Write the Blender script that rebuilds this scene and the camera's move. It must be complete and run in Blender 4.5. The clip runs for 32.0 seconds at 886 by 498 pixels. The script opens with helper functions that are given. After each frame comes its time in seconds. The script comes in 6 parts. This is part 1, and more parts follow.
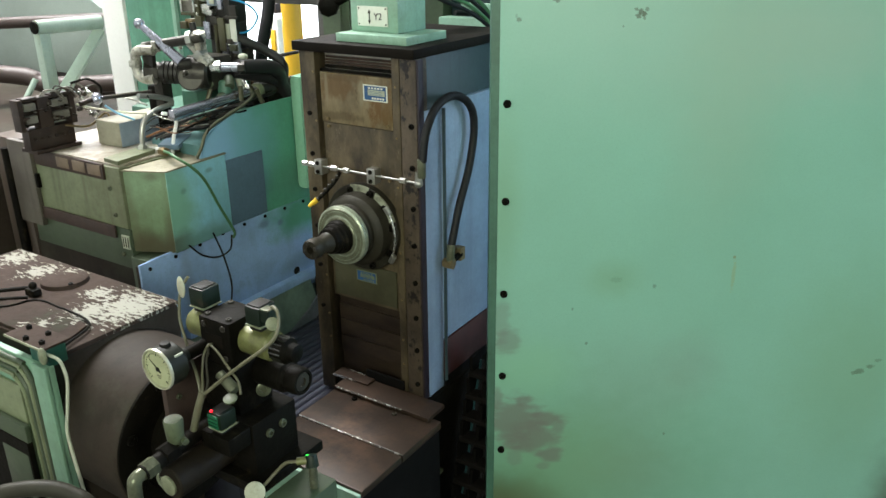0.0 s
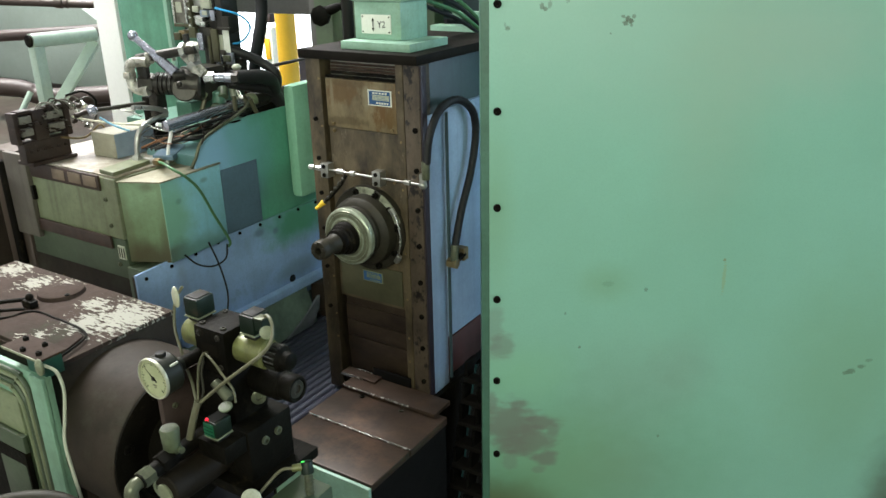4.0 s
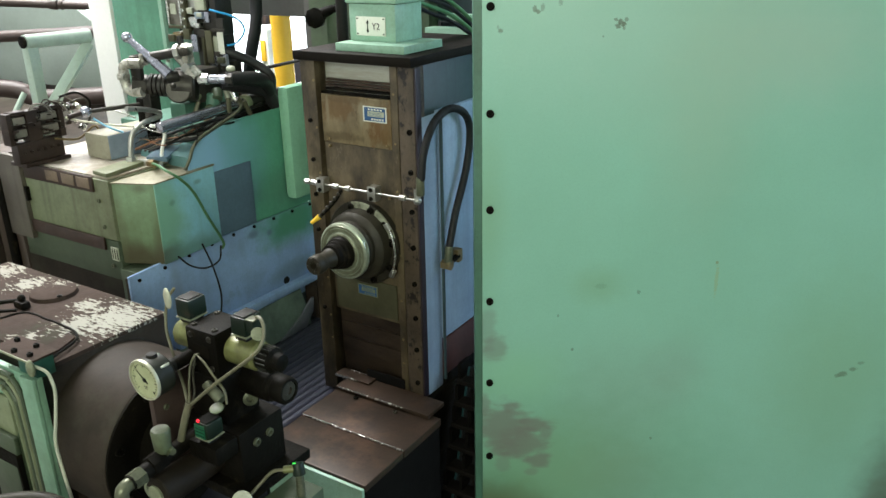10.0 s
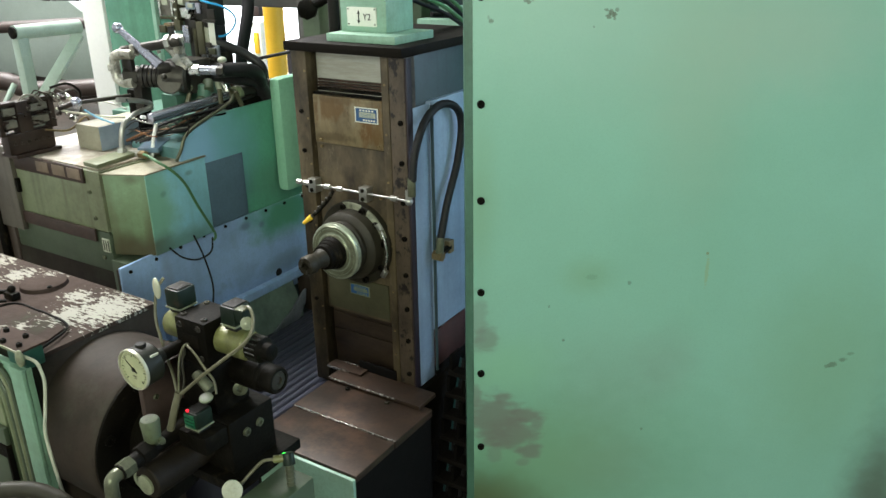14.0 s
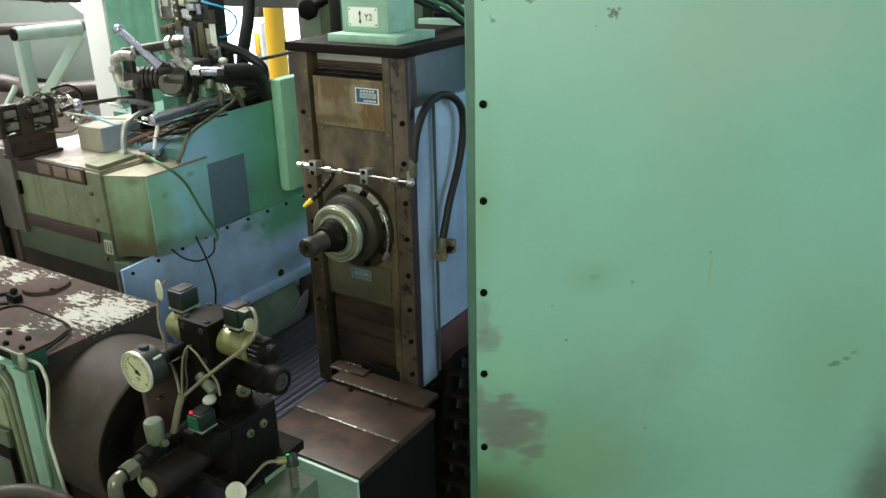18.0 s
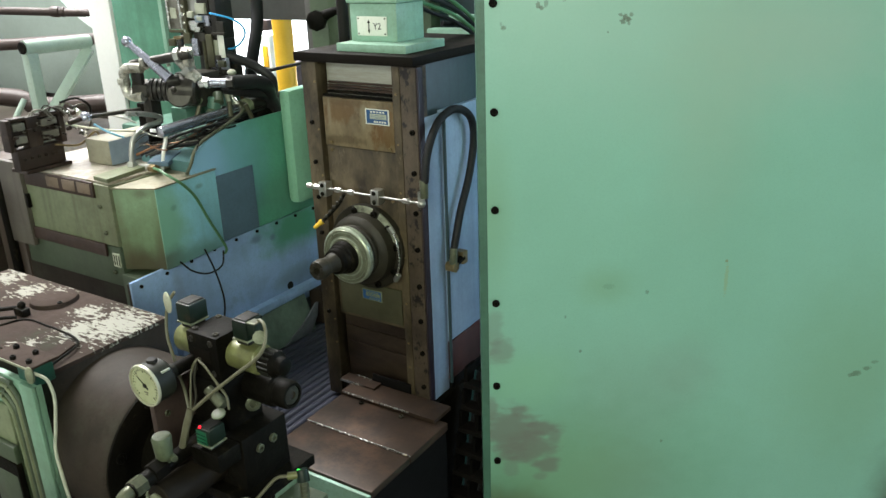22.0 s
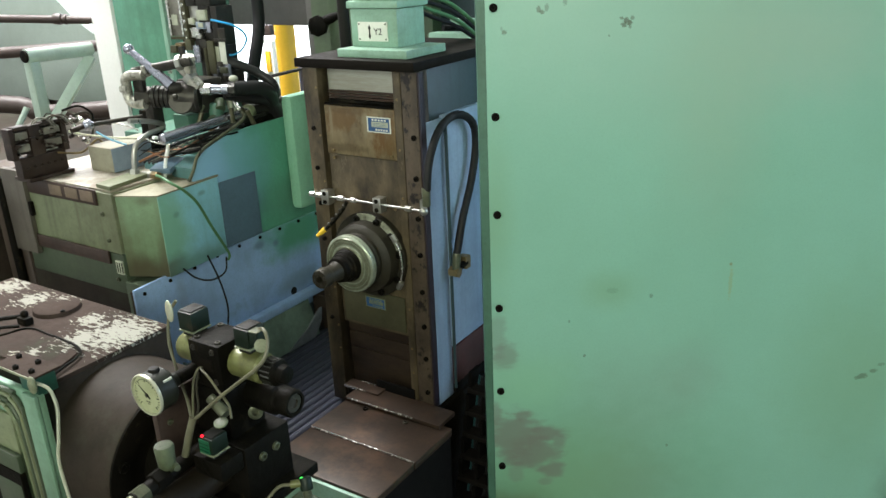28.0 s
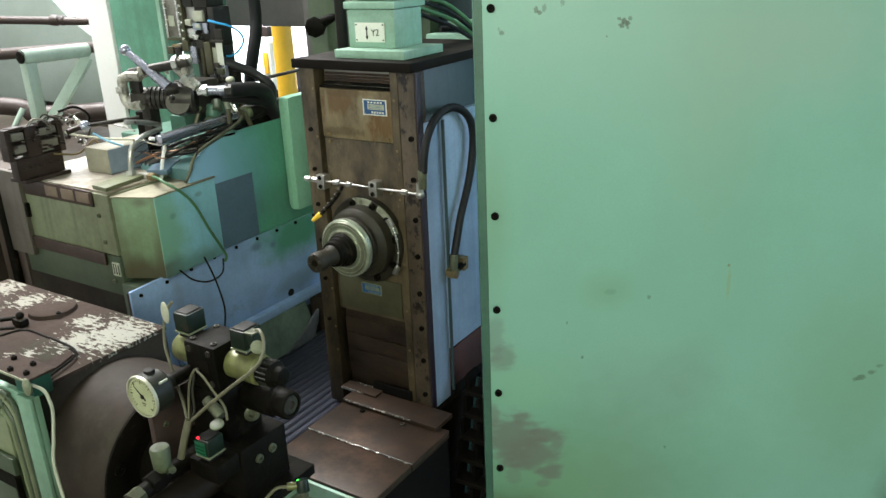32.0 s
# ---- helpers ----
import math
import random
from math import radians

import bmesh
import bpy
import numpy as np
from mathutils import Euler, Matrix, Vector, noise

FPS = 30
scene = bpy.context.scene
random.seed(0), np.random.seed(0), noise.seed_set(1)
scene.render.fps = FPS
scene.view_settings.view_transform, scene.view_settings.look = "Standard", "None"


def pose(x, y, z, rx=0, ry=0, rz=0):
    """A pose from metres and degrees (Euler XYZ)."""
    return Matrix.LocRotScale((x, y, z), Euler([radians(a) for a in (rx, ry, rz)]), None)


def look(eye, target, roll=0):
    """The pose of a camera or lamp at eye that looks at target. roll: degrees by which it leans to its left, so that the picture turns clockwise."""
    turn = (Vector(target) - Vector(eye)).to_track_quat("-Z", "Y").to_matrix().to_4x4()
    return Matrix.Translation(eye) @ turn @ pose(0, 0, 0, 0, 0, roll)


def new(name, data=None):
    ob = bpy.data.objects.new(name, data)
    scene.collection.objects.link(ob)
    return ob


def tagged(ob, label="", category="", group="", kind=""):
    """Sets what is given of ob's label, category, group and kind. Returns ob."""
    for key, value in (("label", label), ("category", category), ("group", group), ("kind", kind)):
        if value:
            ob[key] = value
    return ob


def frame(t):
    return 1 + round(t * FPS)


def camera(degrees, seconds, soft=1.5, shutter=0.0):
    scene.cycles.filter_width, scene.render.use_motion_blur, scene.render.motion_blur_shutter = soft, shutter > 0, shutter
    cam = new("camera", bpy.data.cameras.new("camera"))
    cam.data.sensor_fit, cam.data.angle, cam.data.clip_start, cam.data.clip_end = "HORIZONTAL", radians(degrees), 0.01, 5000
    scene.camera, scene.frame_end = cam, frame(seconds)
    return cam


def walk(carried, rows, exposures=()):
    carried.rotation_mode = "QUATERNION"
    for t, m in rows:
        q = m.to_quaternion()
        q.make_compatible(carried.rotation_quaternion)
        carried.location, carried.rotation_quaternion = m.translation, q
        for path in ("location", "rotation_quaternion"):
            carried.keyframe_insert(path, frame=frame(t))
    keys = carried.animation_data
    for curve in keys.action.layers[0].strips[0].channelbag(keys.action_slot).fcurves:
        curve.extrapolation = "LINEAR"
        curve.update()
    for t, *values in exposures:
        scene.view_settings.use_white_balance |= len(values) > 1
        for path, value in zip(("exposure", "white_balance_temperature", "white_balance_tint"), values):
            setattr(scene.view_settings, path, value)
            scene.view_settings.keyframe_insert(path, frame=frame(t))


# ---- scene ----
cam = camera(57.5, 32.0)
walk(cam, [
    (0, pose(-0.0170, 0.0051, 1.6946, 68.502, 0.627, 32.804)),
    (0.5, pose(-0.0152, 0.0040, 1.6955, 68.563, 0.777, 32.715)),
    (1, pose(-0.0122, 0.0031, 1.6972, 68.597, 0.905, 32.691)),
    (1.5, pose(-0.0096, 0.0028, 1.6981, 68.631, 1.051, 32.662)),
    (2, pose(-0.0085, 0.0022, 1.6979, 68.712, 1.158, 32.591)),
    (2.5, pose(-0.0059, 0.0019, 1.7009, 68.677, 1.223, 32.560)),
    (3, pose(-0.0033, 0.0014, 1.7000, 68.800, 1.287, 32.555)),
    (3.5, pose(-0.0035, 0.0016, 1.7017, 68.814, 1.282, 32.498)),
    (5.5, pose(-0.0005, -0.0007, 1.7003, 68.995, 1.314, 32.301)),
    (6, pose(0.0000, 0.0000, 1.7000, 68.994, 1.341, 32.285)),
    (6.5, pose(0.0017, 0.0015, 1.7003, 68.965, 1.412, 32.320)),
    (7, pose(0.0019, 0.0013, 1.7008, 68.951, 1.393, 32.298)),
    (7.5, pose(0.0027, 0.0012, 1.7012, 68.940, 1.397, 32.271)),
    (8, pose(0.0031, 0.0018, 1.7005, 68.972, 1.360, 32.286)),
    (8.5, pose(0.0051, 0.0033, 1.7018, 68.927, 1.389, 32.335)),
    (9, pose(0.0027, 0.0011, 1.7012, 69.012, 1.252, 32.219)),
    (9.5, pose(0.0021, 0.0028, 1.7020, 68.996, 1.169, 32.250)),
    (10, pose(0.0030, 0.0035, 1.7010, 69.025, 1.078, 32.275)),
    (10.5, pose(0.0034, 0.0032, 1.7006, 69.021, 0.996, 32.241)),
    (11, pose(0.0039, 0.0037, 1.6994, 68.991, 0.941, 32.208)),
    (11.5, pose(0.0060, 0.0045, 1.6997, 68.900, 0.919, 32.187)),
    (12, pose(0.0075, 0.0053, 1.6973, 68.863, 0.938, 32.126)),
    (12.5, pose(0.0096, 0.0059, 1.6961, 68.771, 0.972, 32.079)),
    (13, pose(0.0108, 0.0063, 1.6960, 68.663, 0.993, 32.028)),
    (13.5, pose(0.0109, 0.0056, 1.6956, 68.633, 0.969, 31.988)),
    (14, pose(0.0109, 0.0055, 1.6957, 68.613, 0.973, 31.989)),
    (14.5, pose(0.0101, 0.0053, 1.6960, 68.600, 0.975, 31.971)),
    (16.5, pose(0.0083, 0.0054, 1.6943, 68.598, 1.096, 31.957)),
    (17, pose(0.0086, 0.0053, 1.6942, 68.591, 1.158, 31.967)),
    (17.5, pose(0.0090, 0.0061, 1.6949, 68.577, 1.195, 32.000)),
    (18, pose(0.0074, 0.0062, 1.6959, 68.588, 1.240, 31.961)),
    (18.5, pose(0.0088, 0.0075, 1.6943, 68.743, 1.320, 32.046)),
    (19, pose(0.0063, 0.0080, 1.6937, 68.859, 1.329, 32.020)),
    (19.5, pose(0.0040, 0.0097, 1.6918, 69.011, 1.391, 32.053)),
    (20, pose(0.0024, 0.0117, 1.6913, 69.114, 1.474, 32.113)),
    (20.5, pose(-0.0004, 0.0128, 1.6894, 69.261, 1.533, 32.157)),
    (21, pose(-0.0013, 0.0161, 1.6886, 69.320, 1.652, 32.287)),
    (21.5, pose(-0.0033, 0.0179, 1.6880, 69.373, 1.746, 32.370)),
    (22, pose(-0.0047, 0.0170, 1.6863, 69.482, 1.843, 32.390)),
    (22.5, pose(-0.0038, 0.0192, 1.6879, 69.447, 1.979, 32.488)),
    (23, pose(-0.0027, 0.0201, 1.6887, 69.467, 2.078, 32.530)),
    (23.5, pose(-0.0026, 0.0209, 1.6892, 69.470, 2.164, 32.527)),
    (24, pose(-0.0014, 0.0215, 1.6893, 69.509, 2.239, 32.558)),
    (24.5, pose(-0.0019, 0.0218, 1.6896, 69.515, 2.297, 32.539)),
    (25, pose(-0.0018, 0.0227, 1.6890, 69.545, 2.369, 32.553)),
    (25.5, pose(-0.0025, 0.0226, 1.6889, 69.573, 2.396, 32.538)),
    (27.5, pose(-0.0039, 0.0226, 1.6887, 69.687, 2.346, 32.553)),
    (28, pose(-0.0036, 0.0244, 1.6902, 69.620, 2.412, 32.588)),
    (28.5, pose(-0.0026, 0.0245, 1.6902, 69.634, 2.430, 32.621)),
    (29, pose(-0.0023, 0.0251, 1.6892, 69.676, 2.455, 32.646)),
    (29.5, pose(-0.0036, 0.0233, 1.6878, 69.755, 2.431, 32.579)),
    (30, pose(-0.0053, 0.0235, 1.6878, 69.763, 2.386, 32.564)),
    (30.5, pose(-0.0053, 0.0246, 1.6889, 69.715, 2.426, 32.585)),
    (31, pose(-0.0056, 0.0247, 1.6887, 69.723, 2.413, 32.584)),
    (31.5, pose(-0.0054, 0.0248, 1.6888, 69.721, 2.416, 32.595)),
    (31.7, pose(-0.0052, 0.0255, 1.6884, 69.734, 2.406, 32.559)),
    (32, pose(-0.0046, 0.0276, 1.6872, 69.774, 2.375, 32.451)),
])


# ---- world and light ----
wd = bpy.data.worlds.new("sky")
scene.world = wd
wd.use_nodes = True
sky = wd.node_tree.nodes.new("ShaderNodeTexSky")
sky.sky_type = "NISHITA"
sky.sun_disc = False
sky.sun_elevation = radians(38)
sky.sun_rotation = radians(150)
wd.node_tree.links.new(sky.outputs[0], wd.node_tree.nodes["Background"].inputs[0])
wd.node_tree.nodes["Background"].inputs[1].default_value = 0.12


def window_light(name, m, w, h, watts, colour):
    """Lamp for the sky's light in a hall opening, seen or assumed."""
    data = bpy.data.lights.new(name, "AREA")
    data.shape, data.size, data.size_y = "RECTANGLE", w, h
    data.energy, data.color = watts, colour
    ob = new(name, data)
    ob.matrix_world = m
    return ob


# long window behind; roof light over the machine head and side-wall windows assumed, unseen
window_light("assumed_roof_glow", look((-2.6, 1.3, 3.5), (-2.6, 1.3, 0)), 1.6, 1.6, 275, (1.0, 0.99, 0.97))
window_light("north_window_glow", look((-4.8, 3.95, 1.9), (-4.8, 0.0, 1.9)), 5.2, 2.8, 270, (1.0, 0.94, 1.04))
window_light("assumed_east_glow", look((2.9, 3.6, 2.4), (-1.0, 1.2, 1.1)), 2.2, 2.0, 170, (0.52, 0.73, 1.0))
window_light("assumed_south_glow", look((0.6, -1.75, 2.45), (0.0, 1.4, 1.6)), 2.0, 1.1, 61, (0.94, 1.0, 0.775))
scene.view_settings.exposure = 0.0

# ---- materials ----


def surface(name, base, dark=None, amount=0.35, scale=6.0, rough=0.5, metal=0.0, bump=0.12, grain=90.0, low=0.45, high=0.7, spots=None, spot_scale=14.0, spot_low=0.62, spot_high=0.66, stretch=(1, 1, 1), coat=0.0, spec=0.5, drip=0.0):
    """Procedural surface: base colour, broad stains towards a darker colour, fine grain, and optional chips of another colour."""
    m = bpy.data.materials.new(name)
    m.use_nodes = True
    nt = m.node_tree
    n, l = nt.nodes, nt.links
    b = n["Principled BSDF"]
    tc = n.new("ShaderNodeTexCoord")
    mp = n.new("ShaderNodeMapping")
    mp.inputs["Scale"].default_value = stretch
    l.new(tc.outputs["Object"], mp.inputs[0])

    def nz(sc, detail=5.0, r=0.6):
        t = n.new("ShaderNodeTexNoise")
        t.inputs["Scale"].default_value = sc
        t.inputs["Detail"].default_value = detail
        t.inputs["Roughness"].default_value = r
        l.new(mp.outputs[0], t.inputs["Vector"])
        return t.outputs["Fac"]

    def step(fac, a, c):
        r = n.new("ShaderNodeMapRange")
        r.inputs[1].default_value, r.inputs[2].default_value = a, c
        l.new(fac, r.inputs[0])
        return r.outputs[0]

    def mix(fac, a, c):
        k = n.new("ShaderNodeMix")
        k.data_type = "RGBA"
        for s, v in ((0, fac), (6, a), (7, c)):
            if isinstance(v, (float, tuple)):
                k.inputs[s].default_value = v if isinstance(v, float) else (*v, 1)
            else:
                l.new(v, k.inputs[s])
        return k.outputs[2]

    dark = dark or tuple(c * 0.5 for c in base)
    big = step(nz(scale, 6.0, 0.65), low, high)
    scaled = n.new("ShaderNodeMath")
    scaled.operation = "MULTIPLY"
    l.new(big, scaled.inputs[0])
    scaled.inputs[1].default_value = amount
    col = mix(scaled.outputs[0], base, dark)
    fine = nz(grain, 4.0, 0.7)
    f2 = n.new("ShaderNodeMath")
    f2.operation = "MULTIPLY"
    l.new(step(fine, 0.4, 0.75), f2.inputs[0])
    f2.inputs[1].default_value = 0.3 * min(1.0, amount + 0.25)
    col = mix(f2.outputs[0], col, dark)
    speck = n.new("ShaderNodeMath")
    speck.operation = "MULTIPLY"
    l.new(step(nz(grain * 2.2, 3.0, 0.6), 0.60, 0.70), speck.inputs[0])
    speck.inputs[1].default_value = 0.4 * min(1.0, amount)
    col = mix(speck.outputs[0], col, tuple(c * 0.45 for c in dark))
    if drip:
        run = n.new("ShaderNodeTexNoise")
        rm = n.new("ShaderNodeMapping")
        rm.inputs["Scale"].default_value = (26, 26, 1.6)
        l.new(tc.outputs["Object"], rm.inputs[0])
        l.new(rm.outputs[0], run.inputs["Vector"])
        run.inputs["Scale"].default_value, run.inputs["Detail"].default_value = 1.4, 5.0
        rk_ = n.new("ShaderNodeMath")
        rk_.operation = "MULTIPLY"
        l.new(step(run.outputs["Fac"], 0.52, 0.72), rk_.inputs[0])
        rk_.inputs[1].default_value = drip
        col = mix(rk_.outputs[0], col, dark)
    if spots:
        col = mix(step(nz(spot_scale, 8.0, 0.72), spot_low, spot_high), col, spots)
    l.new(col, b.inputs["Base Color"])
    rr = n.new("ShaderNodeMapRange")
    rr.inputs[3].default_value, rr.inputs[4].default_value = max(0.05, rough - 0.12), min(1.0, rough + 0.15)
    l.new(nz(scale * 2.3), rr.inputs[0])
    l.new(rr.outputs[0], b.inputs["Roughness"])
    b.inputs["Metallic"].default_value = metal
    b.inputs["Coat Weight"].default_value = coat
    b.inputs["Specular IOR Level"].default_value = spec
    if bump:
        bp = n.new("ShaderNodeBump")
        bp.inputs["Strength"].default_value = bump
        bp.inputs["Distance"].default_value = 0.002
        l.new(fine, bp.inputs["Height"])
        l.new(bp.outputs[0], b.inputs["Normal"])
    return m


def glowing(name, colour, power):
    m = bpy.data.materials.new(name)
    m.use_nodes = True
    b = m.node_tree.nodes["Principled BSDF"]
    b.inputs["Base Color"].default_value = (*colour, 1)
    b.inputs["Emission Color"].default_value = (*colour, 1)
    b.inputs["Emission Strength"].default_value = power
    return m


def stained(m, stains, axis=0, rough=1.9, edge=(1.65, 2.1), size=1.6, grain=(15, 15, 17)):
    """Adds smears, or light and shade put in as colour, to a material: rows of (centre along axis, z, half width, half
    height, colour, strength).
    """
    n, l = m.node_tree.nodes, m.node_tree.links
    b = n["Principled BSDF"]
    col = b.inputs["Base Color"].links[0].from_socket
    tc = n.new("ShaderNodeTexCoord")
    mp = n.new("ShaderNodeMapping")
    mp.inputs["Scale"].default_value = grain
    l.new(tc.outputs["Object"], mp.inputs[0])
    nz = n.new("ShaderNodeTexNoise")
    nz.inputs["Detail"].default_value = 5.0
    nz.inputs["Scale"].default_value = size
    l.new(mp.outputs[0], nz.inputs["Vector"])
    for x, z, w, h, colour, power in stains:
        v = n.new("ShaderNodeMapping")
        v.vector_type = "TEXTURE"
        v.inputs["Location"].default_value = (0, x, z) if axis else (x, 0, z)
        v.inputs["Scale"].default_value = (10, w, h) if axis else (w, 10, h)
        l.new(tc.outputs["Object"], v.inputs[0])
        d = n.new("ShaderNodeVectorMath")
        d.operation = "LENGTH"
        l.new(v.outputs[0], d.inputs[0])
        a = n.new("ShaderNodeMath")
        a.operation = "MULTIPLY_ADD"
        l.new(nz.outputs["Fac"], a.inputs[0])
        a.inputs[1].default_value = rough
        l.new(d.outputs["Value"], a.inputs[2])
        r = n.new("ShaderNodeMapRange")
        r.interpolation_type = "SMOOTHSTEP"
        r.inputs[1].default_value, r.inputs[2].default_value, r.inputs[3].default_value, r.inputs[4].default_value = edge[0], edge[1], power, 0.0
        l.new(a.outputs[0], r.inputs[0])
        k = n.new("ShaderNodeMix")
        k.data_type = "RGBA"
        l.new(r.outputs[0], k.inputs[0])
        l.new(col, k.inputs[6])
        k.inputs[7].default_value = (*colour, 1)
        col = k.outputs[2]
    l.new(col, b.inputs["Base Color"])
    return m


GREEN = surface("mint_green_paint", (0.285, 0.47, 0.365), (0.12, 0.19, 0.12), 0.6, 6.0, 0.42, bump=0.04, spots=(0.17, 0.22, 0.145), spot_scale=22, spot_low=0.66, spot_high=0.76, drip=0.3, grain=140)
PANEL = surface("mint_green_sheet_paint", (0.257, 0.523, 0.411), (0.20, 0.41, 0.30), 0.5, 1.7, 0.38, bump=0.03, grain=220)
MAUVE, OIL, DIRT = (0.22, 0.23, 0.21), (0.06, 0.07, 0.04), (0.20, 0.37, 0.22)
# First row: the panel's shading towards its foot painted into the colour.
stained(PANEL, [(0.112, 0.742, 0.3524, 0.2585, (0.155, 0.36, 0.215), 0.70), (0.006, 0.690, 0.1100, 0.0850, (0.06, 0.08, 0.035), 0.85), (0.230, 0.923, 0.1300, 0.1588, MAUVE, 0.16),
                # Dark vertical band on the right: edge shading painted in.
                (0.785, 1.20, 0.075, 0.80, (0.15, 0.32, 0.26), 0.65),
                # Paler, bluer top: sky light painted in.
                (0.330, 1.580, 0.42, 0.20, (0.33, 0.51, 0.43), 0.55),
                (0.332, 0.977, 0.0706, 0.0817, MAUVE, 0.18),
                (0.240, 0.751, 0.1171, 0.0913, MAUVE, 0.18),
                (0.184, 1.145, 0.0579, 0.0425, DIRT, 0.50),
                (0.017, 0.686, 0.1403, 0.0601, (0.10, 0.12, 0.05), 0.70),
                # Dark lower right corner: blurred shade painted in.
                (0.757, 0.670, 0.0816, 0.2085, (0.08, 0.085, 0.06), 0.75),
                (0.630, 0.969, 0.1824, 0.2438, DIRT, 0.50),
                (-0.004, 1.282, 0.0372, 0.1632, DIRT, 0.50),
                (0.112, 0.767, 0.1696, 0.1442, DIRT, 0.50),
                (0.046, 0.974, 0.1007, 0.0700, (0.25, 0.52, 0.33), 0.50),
                # Two greyer upper patches: reflected light painted in.
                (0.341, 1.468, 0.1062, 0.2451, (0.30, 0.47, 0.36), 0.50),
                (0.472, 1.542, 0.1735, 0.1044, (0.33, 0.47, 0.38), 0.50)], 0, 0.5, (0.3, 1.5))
STAIN = (0.175, 0.195, 0.17)
stained(PANEL, [(0.025, 0.864, 0.047, 0.050, STAIN, 0.80),
                (0.079, 0.870, 0.033, 0.0156, STAIN, 0.80),
                (0.102, 0.851, 0.0125, 0.019, STAIN, 0.60),
                (0.058, 0.830, 0.044, 0.031, STAIN, 0.75),
                (0.0925, 0.794, 0.023, 0.0145, STAIN, 0.75),
                (0.078, 0.769, 0.0135, 0.0085, STAIN, 0.45),
                (0.025, 0.790, 0.0145, 0.0216, STAIN, 0.40),
                (0.0374, 0.908, 0.0145, 0.010, STAIN, 0.60),
                (-0.011, 0.914, 0.0125, 0.0216, STAIN, 0.60),
                (-0.007, 1.070, 0.0167, 0.042, STAIN, 0.40),
                (0.0073, 1.028, 0.021, 0.024, STAIN, 0.55)], 0, 1.7, (1.45, 2.25), 3.0, (9, 9, 20))
stained(PANEL, [(0.197, 1.580, 0.0036, 0.0036, OIL, 0.75),
                (0.194, 1.574, 0.0040, 0.0036, OIL, 0.70),
                (0.202, 1.576, 0.0034, 0.0036, OIL, 0.80),
                (0.206, 1.583, 0.0030, 0.0028, OIL, 0.55),
                (0.190, 1.583, 0.0026, 0.0026, OIL, 0.60),
                (0.203, 1.570, 0.0022, 0.0024, OIL, 0.50),
                (0.067, 1.601, 0.0030, 0.0045, OIL, 0.60),
                (0.072, 1.597, 0.0036, 0.0030, OIL, 0.65),
                (0.079, 1.603, 0.0030, 0.0050, OIL, 0.45),
                (0.1057, 1.6101, 0.0030, 0.0045, OIL, 0.40),
                (0.0155, 1.570, 0.0034, 0.0030, OIL, 0.60),
                (0.012, 1.575, 0.0018, 0.0030, OIL, 0.30),
                (0.172, 1.559, 0.0016, 0.0016, OIL, 0.45),
                (0.384, 1.183, 0.0024, 0.0028, (0.20, 0.16, 0.04), 0.60),
                (0.1455, 1.0236, 0.0022, 0.0027, OIL, 0.55),
                (0.118, 1.090, 0.0020, 0.0024, OIL, 0.45),
                (0.622, 0.960, 0.0051, 0.0035, OIL, 0.45),
                (0.631, 0.963, 0.0071, 0.0048, OIL, 0.55),
                (0.648, 0.972, 0.0060, 0.0036, OIL, 0.50),
                (0.660, 0.984, 0.0060, 0.0030, OIL, 0.35),
                (0.1895, 1.144, 0.0090, 0.0050, OIL, 0.18),
                (0.255, 1.131, 0.0029, 0.0035, OIL, 0.45),
                (0.297, 0.836, 0.0021, 0.0027, OIL, 0.45),
                (0.386, 1.150, 0.0030, 0.0260, (0.30, 0.34, 0.12), 0.40)], 0, 2.2, (1.8, 2.5), 22.0)
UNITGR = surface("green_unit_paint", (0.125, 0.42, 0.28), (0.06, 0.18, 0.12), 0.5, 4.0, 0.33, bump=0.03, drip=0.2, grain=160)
# Blue skylight and darker shade on the housing put into the colour.
GLINTBLUE = (0.27, 0.50, 0.72)
stained(UNITGR, [(-0.01, 0.66, 0.13, 0.16, GLINTBLUE, 0.95), (0.10, 0.68, 0.08, 0.10, (0.17, 0.42, 0.46), 0.6), (0.06, 0.58, 0.09, 0.06, (0.10, 0.16, 0.26), 0.6), (0.24, 0.58, 0.12, 0.06, (0.10, 0.24, 0.17), 0.6)], 1, 0.5, (0.5, 1.5))
# Blue side light put into the colour, greener where it fades; dirt below.
TEAL = surface("blue_lit_cover_paint", (0.33, 0.68, 0.82), (0.19, 0.40, 0.43), 0.5, 6.0, 0.34, bump=0.03, drip=0.3, grain=160)
stained(TEAL, [(-0.14, 0.60, 0.075, 0.14, (0.20, 0.42, 0.27), 0.85), (-0.15, 0.513, 0.07, 0.050, (0.09, 0.08, 0.05), 0.90), (-0.06, 0.515, 0.12, 0.040, (0.14, 0.28, 0.25), 0.80), (-0.04, 0.655, 0.012, 0.006, (0.12, 0.2, 0.22), 0.5), (-0.11, 0.63, 0.010, 0.008, (0.10, 0.18, 0.14), 0.5)], 1, 0.7, (0.6, 1.5))
SLABSHADE = surface("dark_blue_grey_slab_and_shadow", (0.115, 0.19, 0.265), (0.06, 0.10, 0.12), 0.5, 7.0, 0.4, bump=0.03, grain=160)
BANDBR = surface("dark_red_brown_band", (0.050, 0.028, 0.020), (0.02, 0.012, 0.009), 0.7, 14.0, 0.42, 0.1, bump=0.1, drip=0.4)
TANPL = surface("tan_name_plate", (0.22, 0.165, 0.115), (0.10, 0.07, 0.05), 0.6, 25.0, 0.42, 0.2, bump=0.08)
